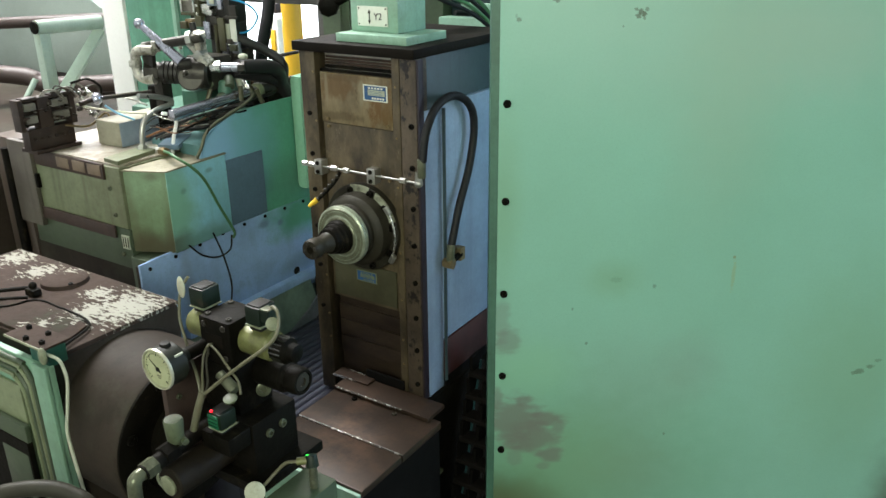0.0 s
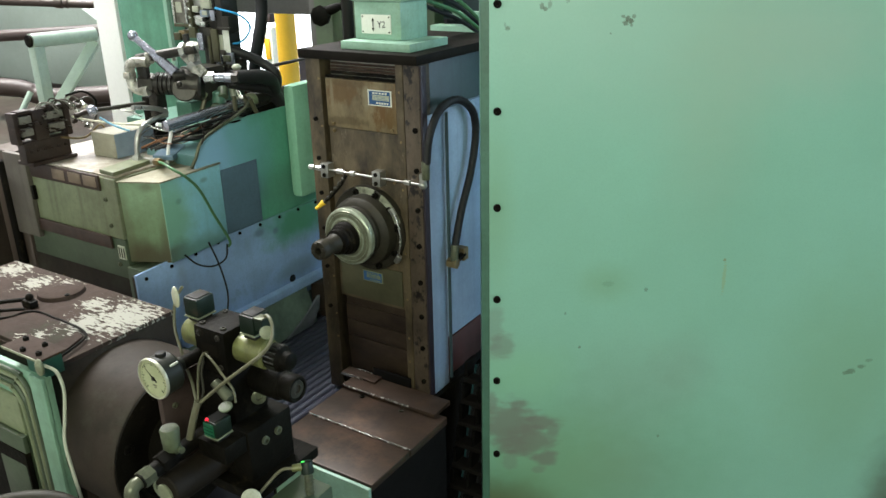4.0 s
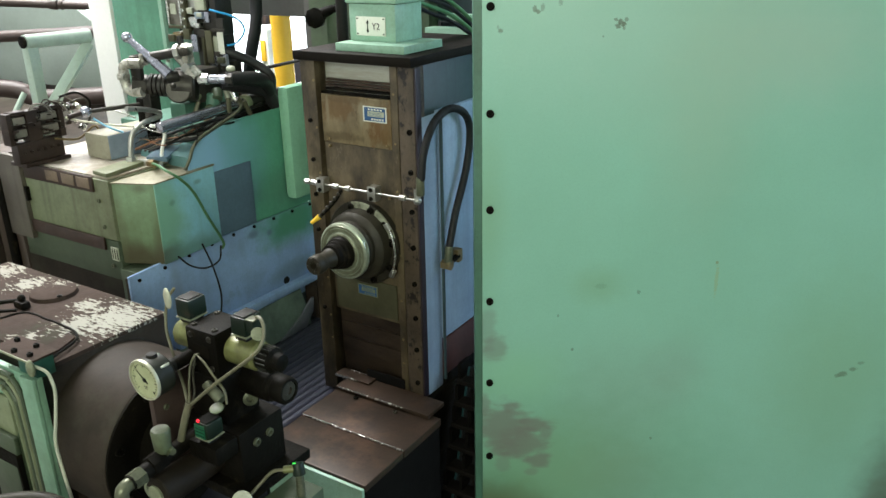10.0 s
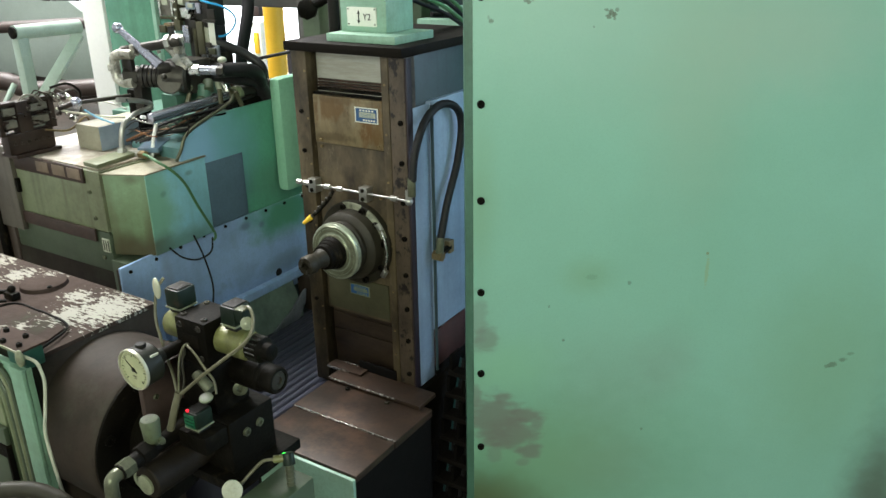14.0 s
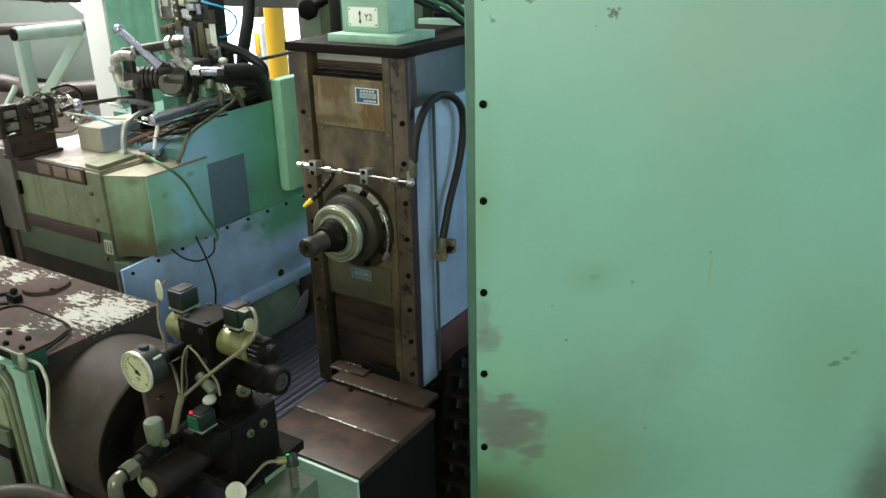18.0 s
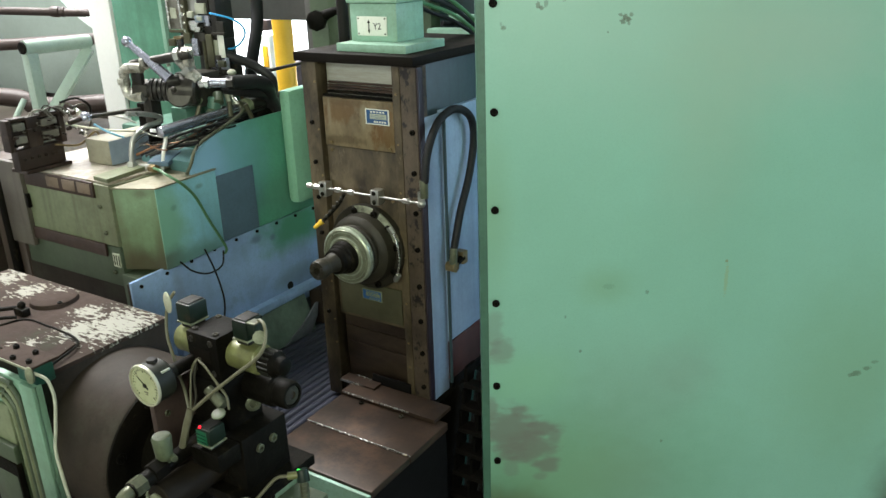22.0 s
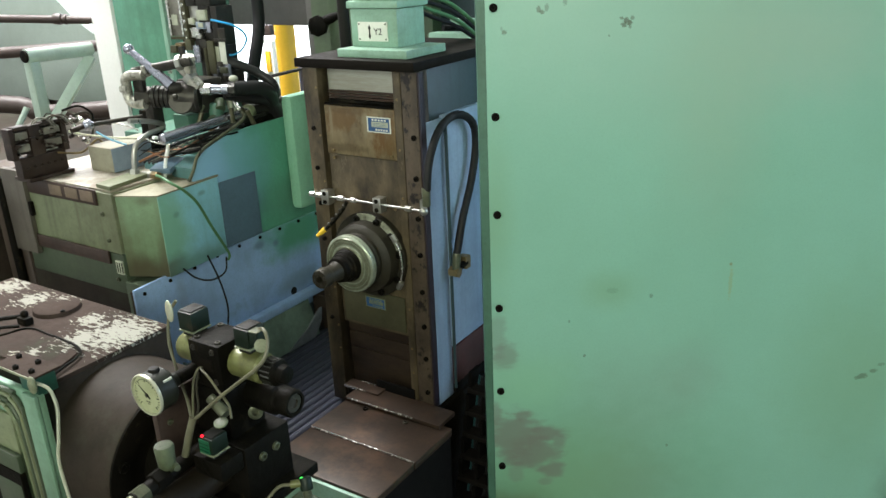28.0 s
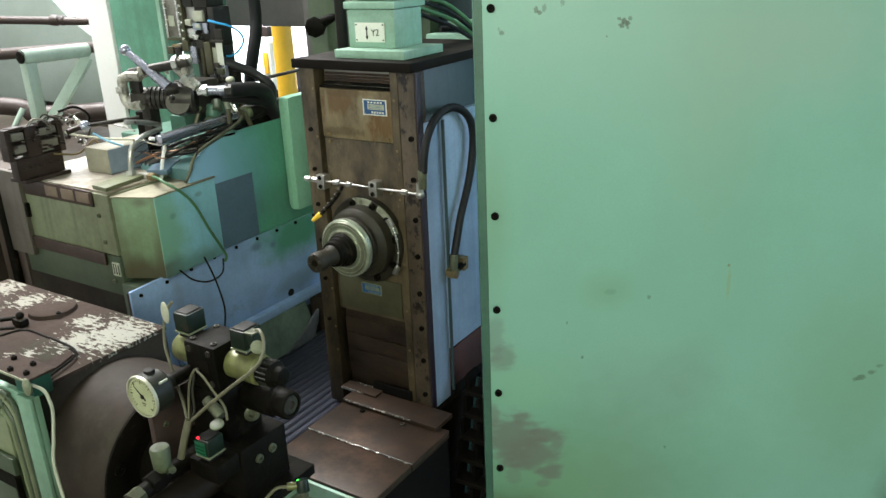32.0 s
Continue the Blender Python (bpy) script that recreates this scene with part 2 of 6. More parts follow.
BLKSIDE = surface("blue_grey_block_side", (0.25, 0.31, 0.38), (0.12, 0.15, 0.18), 0.5, 14.0, 0.42, bump=0.04)
PALEMINT = surface("pale_mint_paint", (0.27, 0.53, 0.36), (0.14, 0.30, 0.19), 0.5, 7.0, 0.34, bump=0.04, drip=0.25)
UPBROWN = surface("brown_stained_upright_paint", (0.085, 0.063, 0.048), (0.030, 0.021, 0.016), 0.75, 6.0, 0.45, bump=0.1, drip=0.6)
UPRIGHT = surface("grey_brown_stained_paint", (0.115, 0.102, 0.080), (0.042, 0.033, 0.025), 0.75, 6.0, 0.42, bump=0.08, drip=0.6)
GREYBM = surface("grey_brown_beam_paint", (0.085, 0.080, 0.076), (0.04, 0.036, 0.034), 0.5, 6.0, 0.5, bump=0.06)
RAILM = surface("pale_grey_mint_paint", (0.39, 0.49, 0.42), (0.20, 0.25, 0.21), 0.5, 8.0, 0.4, bump=0.04, drip=0.3)
INTEAL = surface("dull_teal_inner_plate", (0.11, 0.235, 0.235), (0.05, 0.10, 0.10), 0.6, 9.0, 0.42, bump=0.05)
SLATBR = surface("dark_red_brown_slat_steel", (0.058, 0.040, 0.026), (0.018, 0.011, 0.008), 0.9, 12.0, 0.36, 0.25, bump=0.25, low=0.42, high=0.64, stretch=(0.5, 1, 1.4))
BOXOL = surface("stained_olive_green_paint", (0.215, 0.335, 0.195), (0.11, 0.125, 0.06), 0.7, 7.0, 0.42, bump=0.05, drip=0.5)
stained(BOXOL, [(0.15, 0.523, 0.09, 0.045, (0.075, 0.060, 0.032), 0.90), (0.187, 0.55, 0.014, 0.07, (0.09, 0.075, 0.04), 0.6), (0.12, 0.60, 0.012, 0.10, (0.12, 0.12, 0.065), 0.5), (0.165, 0.668, 0.02, 0.012, (0.09, 0.075, 0.04), 0.6)], 0, 0.7, (0.6, 1.5))
DKGREEN = surface("dark_green_paint", (0.07, 0.17, 0.12), (0.025, 0.055, 0.04), 0.5, 7.0, 0.45, bump=0.1)
MIDGREEN = surface("workshop_green_paint", (0.12, 0.31, 0.21), (0.05, 0.12, 0.085), 0.6, 5.0, 0.4, bump=0.08, drip=0.35)
OLIVE = surface("oily_grey_green_paint", (0.20, 0.235, 0.135), (0.07, 0.062, 0.034), 0.7, 8.0, 0.40, bump=0.1, drip=0.6)
# Blue side light put into the base colour of the pedestal and ledge.
BLUE = surface("pale_blue_lit_paint", (0.35, 0.53, 0.83), (0.17, 0.25, 0.41), 0.6, 5.0, 0.36, bump=0.04, drip=0.25, spots=(0.19, 0.28, 0.42), spot_scale=7, spot_low=0.6, spot_high=0.78, grain=150)
# First row: a green reflection painted on; the small rows are smudges.
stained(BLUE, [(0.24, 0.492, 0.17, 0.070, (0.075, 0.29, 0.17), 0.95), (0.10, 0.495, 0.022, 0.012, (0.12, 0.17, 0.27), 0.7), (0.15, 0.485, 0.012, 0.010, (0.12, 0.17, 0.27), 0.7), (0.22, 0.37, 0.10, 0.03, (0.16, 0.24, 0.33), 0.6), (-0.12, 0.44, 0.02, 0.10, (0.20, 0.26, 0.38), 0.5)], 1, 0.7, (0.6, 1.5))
BLUEDK = surface("blue_grey_paint", (0.030, 0.056, 0.062), (0.010, 0.018, 0.021), 0.65, 6.0, 0.36, drip=0.4)
BROWN = surface("oil_browned_steel", (0.128, 0.098, 0.056), (0.026, 0.019, 0.011), 0.95, 13.0, 0.38, 0.25, bump=0.35, low=0.42, high=0.62, spots=(0.185, 0.150, 0.095), spot_scale=46, spot_low=0.61, spot_high=0.70, stretch=(1, 1, 0.5), drip=0.7)
RUST = surface("tan_rusty_plate", (0.235, 0.185, 0.105), (0.070, 0.046, 0.020), 0.95, 15.0, 0.34, 0.2, bump=0.2, spots=(0.135, 0.072, 0.022), spot_scale=17, spot_low=0.50, spot_high=0.60, stretch=(1, 1, 0.45), drip=0.7)
stained(RUST, [(-0.052, 0.850, 0.034, 0.020, (0.120, 0.066, 0.018), 0.80), (-0.035, 0.868, 0.05, 0.008, (0.10, 0.06, 0.02), 0.6), (0.002, 0.845, 0.007, 0.020, (0.27, 0.235, 0.15), 0.6), (-0.075, 0.845, 0.004, 0.025, (0.26, 0.22, 0.14), 0.6), (0.055, 0.815, 0.014, 0.020, (0.13, 0.075, 0.022), 0.7), (-0.045, 0.800, 0.05, 0.008, (0.08, 0.055, 0.025), 0.6)], 0, 1.6, (1.4, 2.1), 3.0, (30, 30, 22))
OILPLATE = surface("oily_brown_steel_plate", (0.0400, 0.0261, 0.0183), (0.0078, 0.0061, 0.0043), 0.95, 5.0, 0.42, 0.25, bump=0.2, spec=0.3, spots=(0.074, 0.042, 0.026), spot_scale=11, spot_low=0.48, spot_high=0.68)
DARKST = surface("oil_black_steel", (0.0062, 0.0052, 0.0034), (0.0020, 0.0018, 0.0012), 0.85, 11.0, 0.56, 0.1, bump=0.6, spots=(0.046, 0.037, 0.022), spot_scale=20, spot_low=0.57, spot_high=0.80, spec=0.09, drip=0.5)
CAPST = surface("oily_dark_brown_cap_plate", (0.009, 0.007, 0.005), (0.004, 0.003, 0.002), 0.8, 10.0, 0.55, 0.0, bump=0.25, spec=0.1, spots=(0.026, 0.021, 0.015), spot_scale=20, spot_low=0.62, spot_high=0.76)
DRUM = surface("grimy_brown_grey_paint", (0.038, 0.028, 0.0215), (0.014, 0.0125, 0.0085), 0.85, 4.0, 0.60, bump=0.2, spots=(0.043, 0.043, 0.030), spot_scale=7, spot_low=0.50, spot_high=0.68, spec=0.15, drip=0.45)
FLAKED = surface("grimy_brown_plate", (0.052, 0.036, 0.029), (0.019, 0.014, 0.010), 0.85, 9.0, 0.74, bump=0.4, spec=0.10, spots=(0.042, 0.045, 0.028), spot_scale=9, spot_low=0.55, spot_high=0.68)


def flaking(m, colour, patches):
    """Remains of paint in crisp flakes inside loose patches (x, y, radius) of a level plate."""
    n, l = m.node_tree.nodes, m.node_tree.links
    b = n["Principled BSDF"]
    base = b.inputs["Base Color"].links[0].from_socket
    tc = n.new("ShaderNodeTexCoord")
    mp = n.new("ShaderNodeMapping")
    mp.inputs["Scale"].default_value = (0.6, 1.7, 1)
    l.new(tc.outputs["Object"], mp.inputs[0])
    nz = n.new("ShaderNodeTexNoise")
    nz.inputs["Scale"].default_value, nz.inputs["Detail"].default_value, nz.inputs["Roughness"].default_value = 95.0, 7.0, 0.68
    l.new(mp.outputs[0], nz.inputs["Vector"])
    level = None
    for x, y, r in patches:
        v = n.new("ShaderNodeMapping")
        v.vector_type = "TEXTURE"
        v.inputs["Location"].default_value = (x, y, 0)
        v.inputs["Scale"].default_value = (r, r, 100)
        l.new(tc.outputs["Object"], v.inputs[0])
        d = n.new("ShaderNodeVectorMath")
        d.operation = "LENGTH"
        l.new(v.outputs[0], d.inputs[0])
        if level is None:
            level = d.outputs["Value"]
        else:
            k = n.new("ShaderNodeMath")
            k.operation = "MINIMUM"
            l.new(level, k.inputs[0])
            l.new(d.outputs["Value"], k.inputs[1])
            level = k.outputs[0]
    need = n.new("ShaderNodeMapRange")
    need.inputs[1].default_value, need.inputs[2].default_value, need.inputs[3].default_value, need.inputs[4].default_value = 0.2, 1.3, 0.425, 0.70
    need.clamp = False
    l.new(level, need.inputs[0])
    c = n.new("ShaderNodeMath")
    c.operation = "SUBTRACT"
    l.new(nz.outputs["Fac"], c.inputs[0])
    l.new(need.outputs[0], c.inputs[1])
    r2 = n.new("ShaderNodeMapRange")
    r2.inputs[1].default_value, r2.inputs[2].default_value = 0.0, 0.012
    l.new(c.outputs[0], r2.inputs[0])
    k = n.new("ShaderNodeMix")
    k.data_type = "RGBA"
    l.new(r2.outputs[0], k.inputs[0])
    l.new(base, k.inputs[6])
    k.inputs[7].default_value = (*colour, 1)
    l.new(k.outputs[2], b.inputs["Base Color"])
    return m


# places are relative to the gearbox's base point
flaking(FLAKED, (0.275, 0.27, 0.23), [(0.165, 0.048, 0.092), (0.135, 0.01, 0.055), (0.085, 0.055, 0.035), (-0.16, 0.075, 0.05), (-0.07, 0.06, 0.045), (-0.02, 0.085, 0.03), (0.12, -0.065, 0.030), (-0.24, 0.05, 0.045)])
RAILBR = surface("pitted_brown_rail_steel", (0.098, 0.074, 0.050), (0.030, 0.021, 0.016), 0.9, 14.0, 0.40, 0.25, bump=0.45, spots=(0.009, 0.007, 0.006), spot_scale=34, spot_low=0.53, spot_high=0.59, drip=0.5, stretch=(1, 1, 0.7))
RAILEDGE = surface("dark_purple_brown_edge", (0.025, 0.017, 0.026), (0.009, 0.006, 0.009), 0.7, 12.0, 0.45, 0.1, bump=0.2)
RINGST = surface("pale_worn_ring_steel", (0.40, 0.45, 0.35), (0.12, 0.125, 0.08), 0.7, 26.0, 0.30, 0.5, bump=0.12)
RINGFACE = surface("oil_filmed_ring_face", (0.20, 0.215, 0.145), (0.06, 0.055, 0.033), 0.8, 22.0, 0.34, 0.4, bump=0.15)
HUBBR = surface("mauve_brown_hub_paint", (0.062, 0.042, 0.036), (0.024, 0.018, 0.014), 0.8, 10.0, 0.5, bump=0.2, spec=0.2)
BREATH = surface("grimy_green_white_cap", (0.095, 0.120, 0.065), (0.032, 0.028, 0.016), 0.85, 30.0, 0.5, bump=0.1)
CYLBR = surface("oil_brown_cylinder", (0.019, 0.0145, 0.0095), (0.007, 0.0055, 0.004), 0.85, 12.0, 0.58, 0.0, bump=0.3, spec=0.12)
BEZEL = surface("dull_cream_bezel", (0.55, 0.55, 0.42), (0.24, 0.23, 0.16), 0.5, 30.0, 0.35, 0.4, bump=0.05)
SEGW = surface("worn_pale_segment", (0.36, 0.38, 0.28), (0.04, 0.038, 0.025), 0.95, 38.0, 0.45, 0.2, bump=0.2)
FLANGEBR = surface("oily_olive_brown_flange", (0.027, 0.024, 0.015), (0.009, 0.0075, 0.005), 0.85, 16.0, 0.50, 0.1, bump=0.3, spec=0.3)
CABLEGR = surface("green_signal_cable_sheath", (0.075, 0.19, 0.085), (0.03, 0.08, 0.035), 0.5, 30.0, 0.4, bump=0.03)
STEEL = surface("dull_bare_steel", (0.50, 0.50, 0.46), (0.25, 0.24, 0.20), 0.5, 20.0, 0.32, 0.85, bump=0.1)
STEELBL = surface("worn_blued_steel", (0.42, 0.43, 0.51), (0.24, 0.245, 0.29), 0.4, 14.0, 0.24, 0.75, bump=0.06)
DKCAST = surface("dark_worn_casting", (0.050, 0.045, 0.036), (0.014, 0.012, 0.010), 0.85, 22.0, 0.36, 0.4, bump=0.3, spots=(0.15, 0.14, 0.11), spot_scale=30, spot_low=0.60, spot_high=0.74)
CYLST = surface("dark_polished_cylinder", (0.50, 0.50, 0.56), (0.27, 0.27, 0.30), 0.4, 10.0, 0.16, 0.88, bump=0.02)
SHINY = surface("bright_zinc_steel", (0.72, 0.72, 0.68), (0.40, 0.40, 0.36), 0.35, 40.0, 0.24, 0.9, bump=0.06)
COVER = surface("oil_filmed_light_steel", (0.40, 0.40, 0.34), (0.22, 0.20, 0.15), 0.6, 12.0, 0.38, 0.35, bump=0.06, stretch=(1, 1, 8))
TOPPL = surface("rust_stained_bare_plate", (0.36, 0.325, 0.26), (0.12, 0.085, 0.055), 0.9, 12.0, 0.40, 0.15, bump=0.1, spots=(0.58, 0.56, 0.50), spot_scale=9, spot_low=0.50, spot_high=0.62)
BLACK = surface("black_rubber", (0.009, 0.009, 0.010), (0.004, 0.004, 0.004), 0.4, 20.0, 0.55, bump=0.15, spec=0.3)
NEARBLACK = surface("near_black", (0.004, 0.0035, 0.003), (0.002, 0.002, 0.002), 0.4, 20.0, 0.8, bump=0.1, spec=0.1)
# Lighter copies of DARKST and BLACK: window haze put into the colour.
HAZYCAST = surface("grimy_haze_lifted_casting", (0.024, 0.021, 0.017), (0.008, 0.007, 0.006), 0.85, 18.0, 0.40, 0.3, bump=0.35, spots=(0.09, 0.08, 0.06), spot_scale=28, spot_low=0.58, spot_high=0.74)
HAZYHOSE = surface("haze_lifted_black_rubber", (0.020, 0.019, 0.019), (0.009, 0.009, 0.009), 0.5, 20.0, 0.45, bump=0.15, spec=0.4)
CHAINBR = surface("grimy_brown_chain_plastic", (0.0077, 0.0060, 0.0050), (0.0028, 0.0022, 0.0017), 0.6, 20.0, 0.6, bump=0.2, spec=0.2)
CABLETL = surface("teal_cable_sheath", (0.012, 0.050, 0.055), (0.006, 0.02, 0.022), 0.5, 30.0, 0.35, bump=0.03)
BLACKM = surface("black_plastic", (0.013, 0.012, 0.010), (0.006, 0.005, 0.004), 0.5, 20.0, 0.55, bump=0.15, spec=0.2)
RACKBR = surface("oily_brown_black_rack", (0.036, 0.022, 0.017), (0.014, 0.009, 0.007), 0.7, 25.0, 0.4, 0.2, bump=0.2, spots=(0.10, 0.065, 0.052), spot_scale=40, spot_low=0.58, spot_high=0.72)
BLOCKGR = surface("grimy_grey_block_plastic", (0.22, 0.21, 0.18), (0.07, 0.06, 0.05), 0.8, 30.0, 0.45, 0.1, bump=0.1)
DINGREEN = surface("dark_green_connector_plastic", (0.0055, 0.0145, 0.0075), (0.004, 0.005, 0.003), 0.6, 20.0, 0.42, bump=0.08, spec=0.3, spots=(0.030, 0.022, 0.015), spot_scale=30, spot_low=0.58, spot_high=0.72)
VALVEGREEN = surface("green_valve_plug_plastic", (0.010, 0.12, 0.055), (0.005, 0.04, 0.02), 0.5, 30.0, 0.38, bump=0.05)
TEALSW = surface("dark_teal_switch_paint", (0.012, 0.075, 0.055), (0.006, 0.03, 0.022), 0.6, 30.0, 0.4, bump=0.05)
DIRTYW = surface("dirty_grey_white_plastic", (0.23, 0.25, 0.16), (0.09, 0.095, 0.06), 0.65, 45.0, 0.48, bump=0.08)
DUSTY = surface("dusty_tan_lid_paint", (0.34, 0.325, 0.25), (0.17, 0.155, 0.11), 0.75, 16.0, 0.5, bump=0.12, spots=(0.40, 0.38, 0.30), spot_scale=12, spot_low=0.55, spot_high=0.75)
CASEBL = surface("dark_gauge_case_paint", (0.012, 0.014, 0.008), (0.006, 0.006, 0.004), 0.5, 30.0, 0.5, bump=0.08, spec=0.3)
COIL = surface("yellowed_cream_coil", (0.155, 0.165, 0.058), (0.05, 0.05, 0.02), 0.8, 30.0, 0.36, 0.1, bump=0.15)
WHITE = surface("white_paint", (0.88, 0.89, 0.86), (0.66, 0.67, 0.63), 0.25, 4.0, 0.45, bump=0.03)
TAGW = surface("off_white_tag_plastic", (0.44, 0.46, 0.36), (0.22, 0.23, 0.17), 0.55, 40.0, 0.5, bump=0.04)
SIGNW = surface("white_sign_plastic", (0.72, 0.74, 0.66), (0.5, 0.5, 0.42), 0.3, 40.0, 0.5, bump=0.02)
DKOLIVE = surface("dark_oily_olive_plate", (0.085, 0.082, 0.045), (0.04, 0.036, 0.02), 0.6, 10.0, 0.4, 0.3, bump=0.1)
GREYCABLE = surface("grey_cable_sheath", (0.125, 0.12, 0.072), (0.06, 0.056, 0.035), 0.5, 30.0, 0.45, bump=0.05)
YELLOW = surface("yellow_paint", (0.80, 0.46, 0.03), (0.55, 0.28, 0.02), 0.3, 4.0, 0.5, bump=0.04)
YCAP = surface("yellow_cap_plastic", (0.75, 0.50, 0.03), (0.5, 0.3, 0.02), 0.3, 40.0, 0.5, bump=0.02)
REDBR = surface("red_oxide_paint", (0.055, 0.016, 0.015), (0.014, 0.006, 0.005), 0.7, 8.0, 0.5)
RIB = surface("blue_grey_bellows_cloth", (0.043, 0.046, 0.070), (0.017, 0.020, 0.024), 0.75, 6.0, 0.5, bump=0.2)
LABELB = surface("blue_label_print", (0.02, 0.085, 0.22), (0.012, 0.05, 0.13), 0.4, 60.0, 0.4, bump=0.0)
AIRTUBE = surface("pale_blue_air_tube", (0.22, 0.48, 0.66), (0.12, 0.3, 0.42), 0.4, 60.0, 0.35, bump=0.0)
CYANC = surface("cyan_air_tube", (0.03, 0.32, 0.62), (0.02, 0.2, 0.4), 0.3, 60.0, 0.35, bump=0.0)
COPPER = surface("copper_tube", (0.26, 0.13, 0.07), (0.12, 0.06, 0.03), 0.5, 40.0, 0.4, 0.7)
DIAL = surface("yellowed_dial_face", (0.40, 0.42, 0.25), (0.25, 0.26, 0.14), 0.5, 40.0, 0.45, bump=0.0)
DKOLGREEN = surface("dark_oily_green_paint", (0.060, 0.085, 0.048), (0.022, 0.03, 0.018), 0.6, 8.0, 0.45, bump=0.12)
FITTING = surface("oily_grey_green_fitting", (0.125, 0.135, 0.085), (0.035, 0.036, 0.022), 0.8, 35.0, 0.34, 0.4, bump=0.25)
BRNHOSE = surface("dirty_brown_hose", (0.030, 0.028, 0.018), (0.013, 0.012, 0.008), 0.6, 30.0, 0.55, bump=0.2, spec=0.3)
BRASS = surface("dull_brass", (0.24, 0.18, 0.09), (0.10, 0.075, 0.04), 0.6, 40.0, 0.45, 0.6)
PALEST = surface("worn_pale_casting", (0.62, 0.60, 0.53), (0.13, 0.12, 0.09), 0.9, 30.0, 0.27, 0.4, bump=0.3, low=0.42, high=0.64)
CONCRETE = surface("oily_concrete", (0.16, 0.15, 0.13), (0.05, 0.045, 0.04), 0.6, 3.0, 0.7, bump=0.3)
HALLWALL = surface("grey_hall_wall", (0.42, 0.44, 0.42), (0.28, 0.29, 0.27), 0.4, 1.5, 0.8)
PIPEBR = surface("brown_painted_pipe", (0.048, 0.032, 0.028), (0.02, 0.014, 0.012), 0.5, 8.0, 0.45)
APRON = surface("dull_grey_green_apron_paint", (0.185, 0.265, 0.21), (0.06, 0.08, 0.08), 0.8, 11.0, 0.4, bump=0.05)
WIPER = surface("grey_wiper_sheet", (0.20, 0.215, 0.25), (0.07, 0.08, 0.09), 0.7, 14.0, 0.42, bump=0.06)
LIDTAN = surface("tan_filmed_lid_paint", (0.26, 0.24, 0.165), (0.12, 0.11, 0.07), 0.75, 16.0, 0.5, bump=0.12, spots=(0.40, 0.38, 0.30), spot_scale=12, spot_low=0.55, spot_high=0.75)
# Duller copy of BLUE: weaker blue side light put into the column's colour.
BLUECOL = surface("blue_lit_column_paint", (0.265, 0.355, 0.49), (0.12, 0.165, 0.23), 0.6, 5.0, 0.38, bump=0.04, drip=0.35, grain=150)
DOORGR = surface("dulled_mint_door_paint", (0.205, 0.37, 0.265), (0.09, 0.15, 0.095), 0.6, 6.0, 0.45, bump=0.06, drip=0.4)
DUCT = surface("grey_green_sheet_paint", (0.205, 0.25, 0.22), (0.125, 0.15, 0.13), 0.5, 3.0, 0.45)
REDLED = glowing("red_indicator", (1.0, 0.012, 0.03), 2.2)
GREENLED = glowing("green_indicator", (0.05, 0.8, 0.08), 1.6)

# ---- mesh helpers ----
ORG = {}


def thing(name, at, label, category, group="", kind=""):
    ob = new(name)
    ob.location = at
    ORG[ob] = Vector(at)
    return tagged(ob, label, category, group, kind)


def part(name, bm, material, parent=None, label=""):
    """Links a bmesh, given in world places, as one mesh under a thing or a part."""
    org = ORG[parent] if parent else Vector((0, 0, 0))
    bmesh.ops.translate(bm, verts=bm.verts, vec=-org)
    me = bpy.data.meshes.new(name)
    bm.normal_update()
    bm.to_mesh(me)
    bm.free()
    me.materials.append(material)
    me.set_sharp_from_angle(angle=radians(35))
    for p in me.polygons:
        p.use_smooth = True
    ob = new(name, me)
    ob.parent = parent
    ORG[ob] = org
    if label:
        ob["label"] = label
    return ob


def box(x0, x1, y0, y1, z0, z1, bevel=0.0015, bm=None):
    bm = bm or bmesh.new()
    v = bmesh.ops.create_cube(bm, size=1)["verts"]
    for a in v:
        a.co = Vector(((x0 + x1) / 2 + a.co.x * (x1 - x0), (y0 + y1) / 2 + a.co.y * (y1 - y0), (z0 + z1) / 2 + a.co.z * (z1 - z0)))
    if bevel:
        es = list({e for a in v for e in a.link_edges})
        bmesh.ops.bevel(bm, geom=es, offset=bevel, segments=2, affect="EDGES", profile=0.6)
    return bm


def prism(poly, z0, z1, bevel=0.0015, bm=None):
    bm = bm or bmesh.new()
    lo = [bm.verts.new((x, y, z0)) for x, y in poly]
    hi = [bm.verts.new((x, y, z1)) for x, y in poly]
    fs = [bm.faces.new(hi), bm.faces.new(lo[::-1])]
    k = len(poly)
    for i in range(k):
        fs.append(bm.faces.new((lo[i], lo[(i + 1) % k], hi[(i + 1) % k], hi[i])))
    bmesh.ops.recalc_face_normals(bm, faces=fs)
    if bevel:
        bmesh.ops.bevel(bm, geom=list({e for f in fs for e in f.edges}), offset=bevel, segments=2, affect="EDGES", profile=0.6)
    return bm


def rod(a, b, r, r2=None, seg=24, bevel=0.0, bm=None):
    """A round or many-sided bar from a to b."""
    bm = bm or bmesh.new()
    a, b = Vector(a), Vector(b)
    d = b - a
    m = Matrix.Translation((a + b) / 2) @ d.to_track_quat("Z", "Y").to_matrix().to_4x4()
    g = bmesh.ops.create_cone(bm, cap_ends=True, segments=seg, radius1=r, radius2=r if r2 is None else r2, depth=d.length, matrix=m)
    if bevel:
        es = [e for e in {e for v in g["verts"] for e in v.link_edges} if any(len(f.verts) > 4 for f in e.link_faces)]
        bmesh.ops.bevel(bm, geom=es, offset=bevel, segments=2, affect="EDGES", profile=0.6)
    return bm


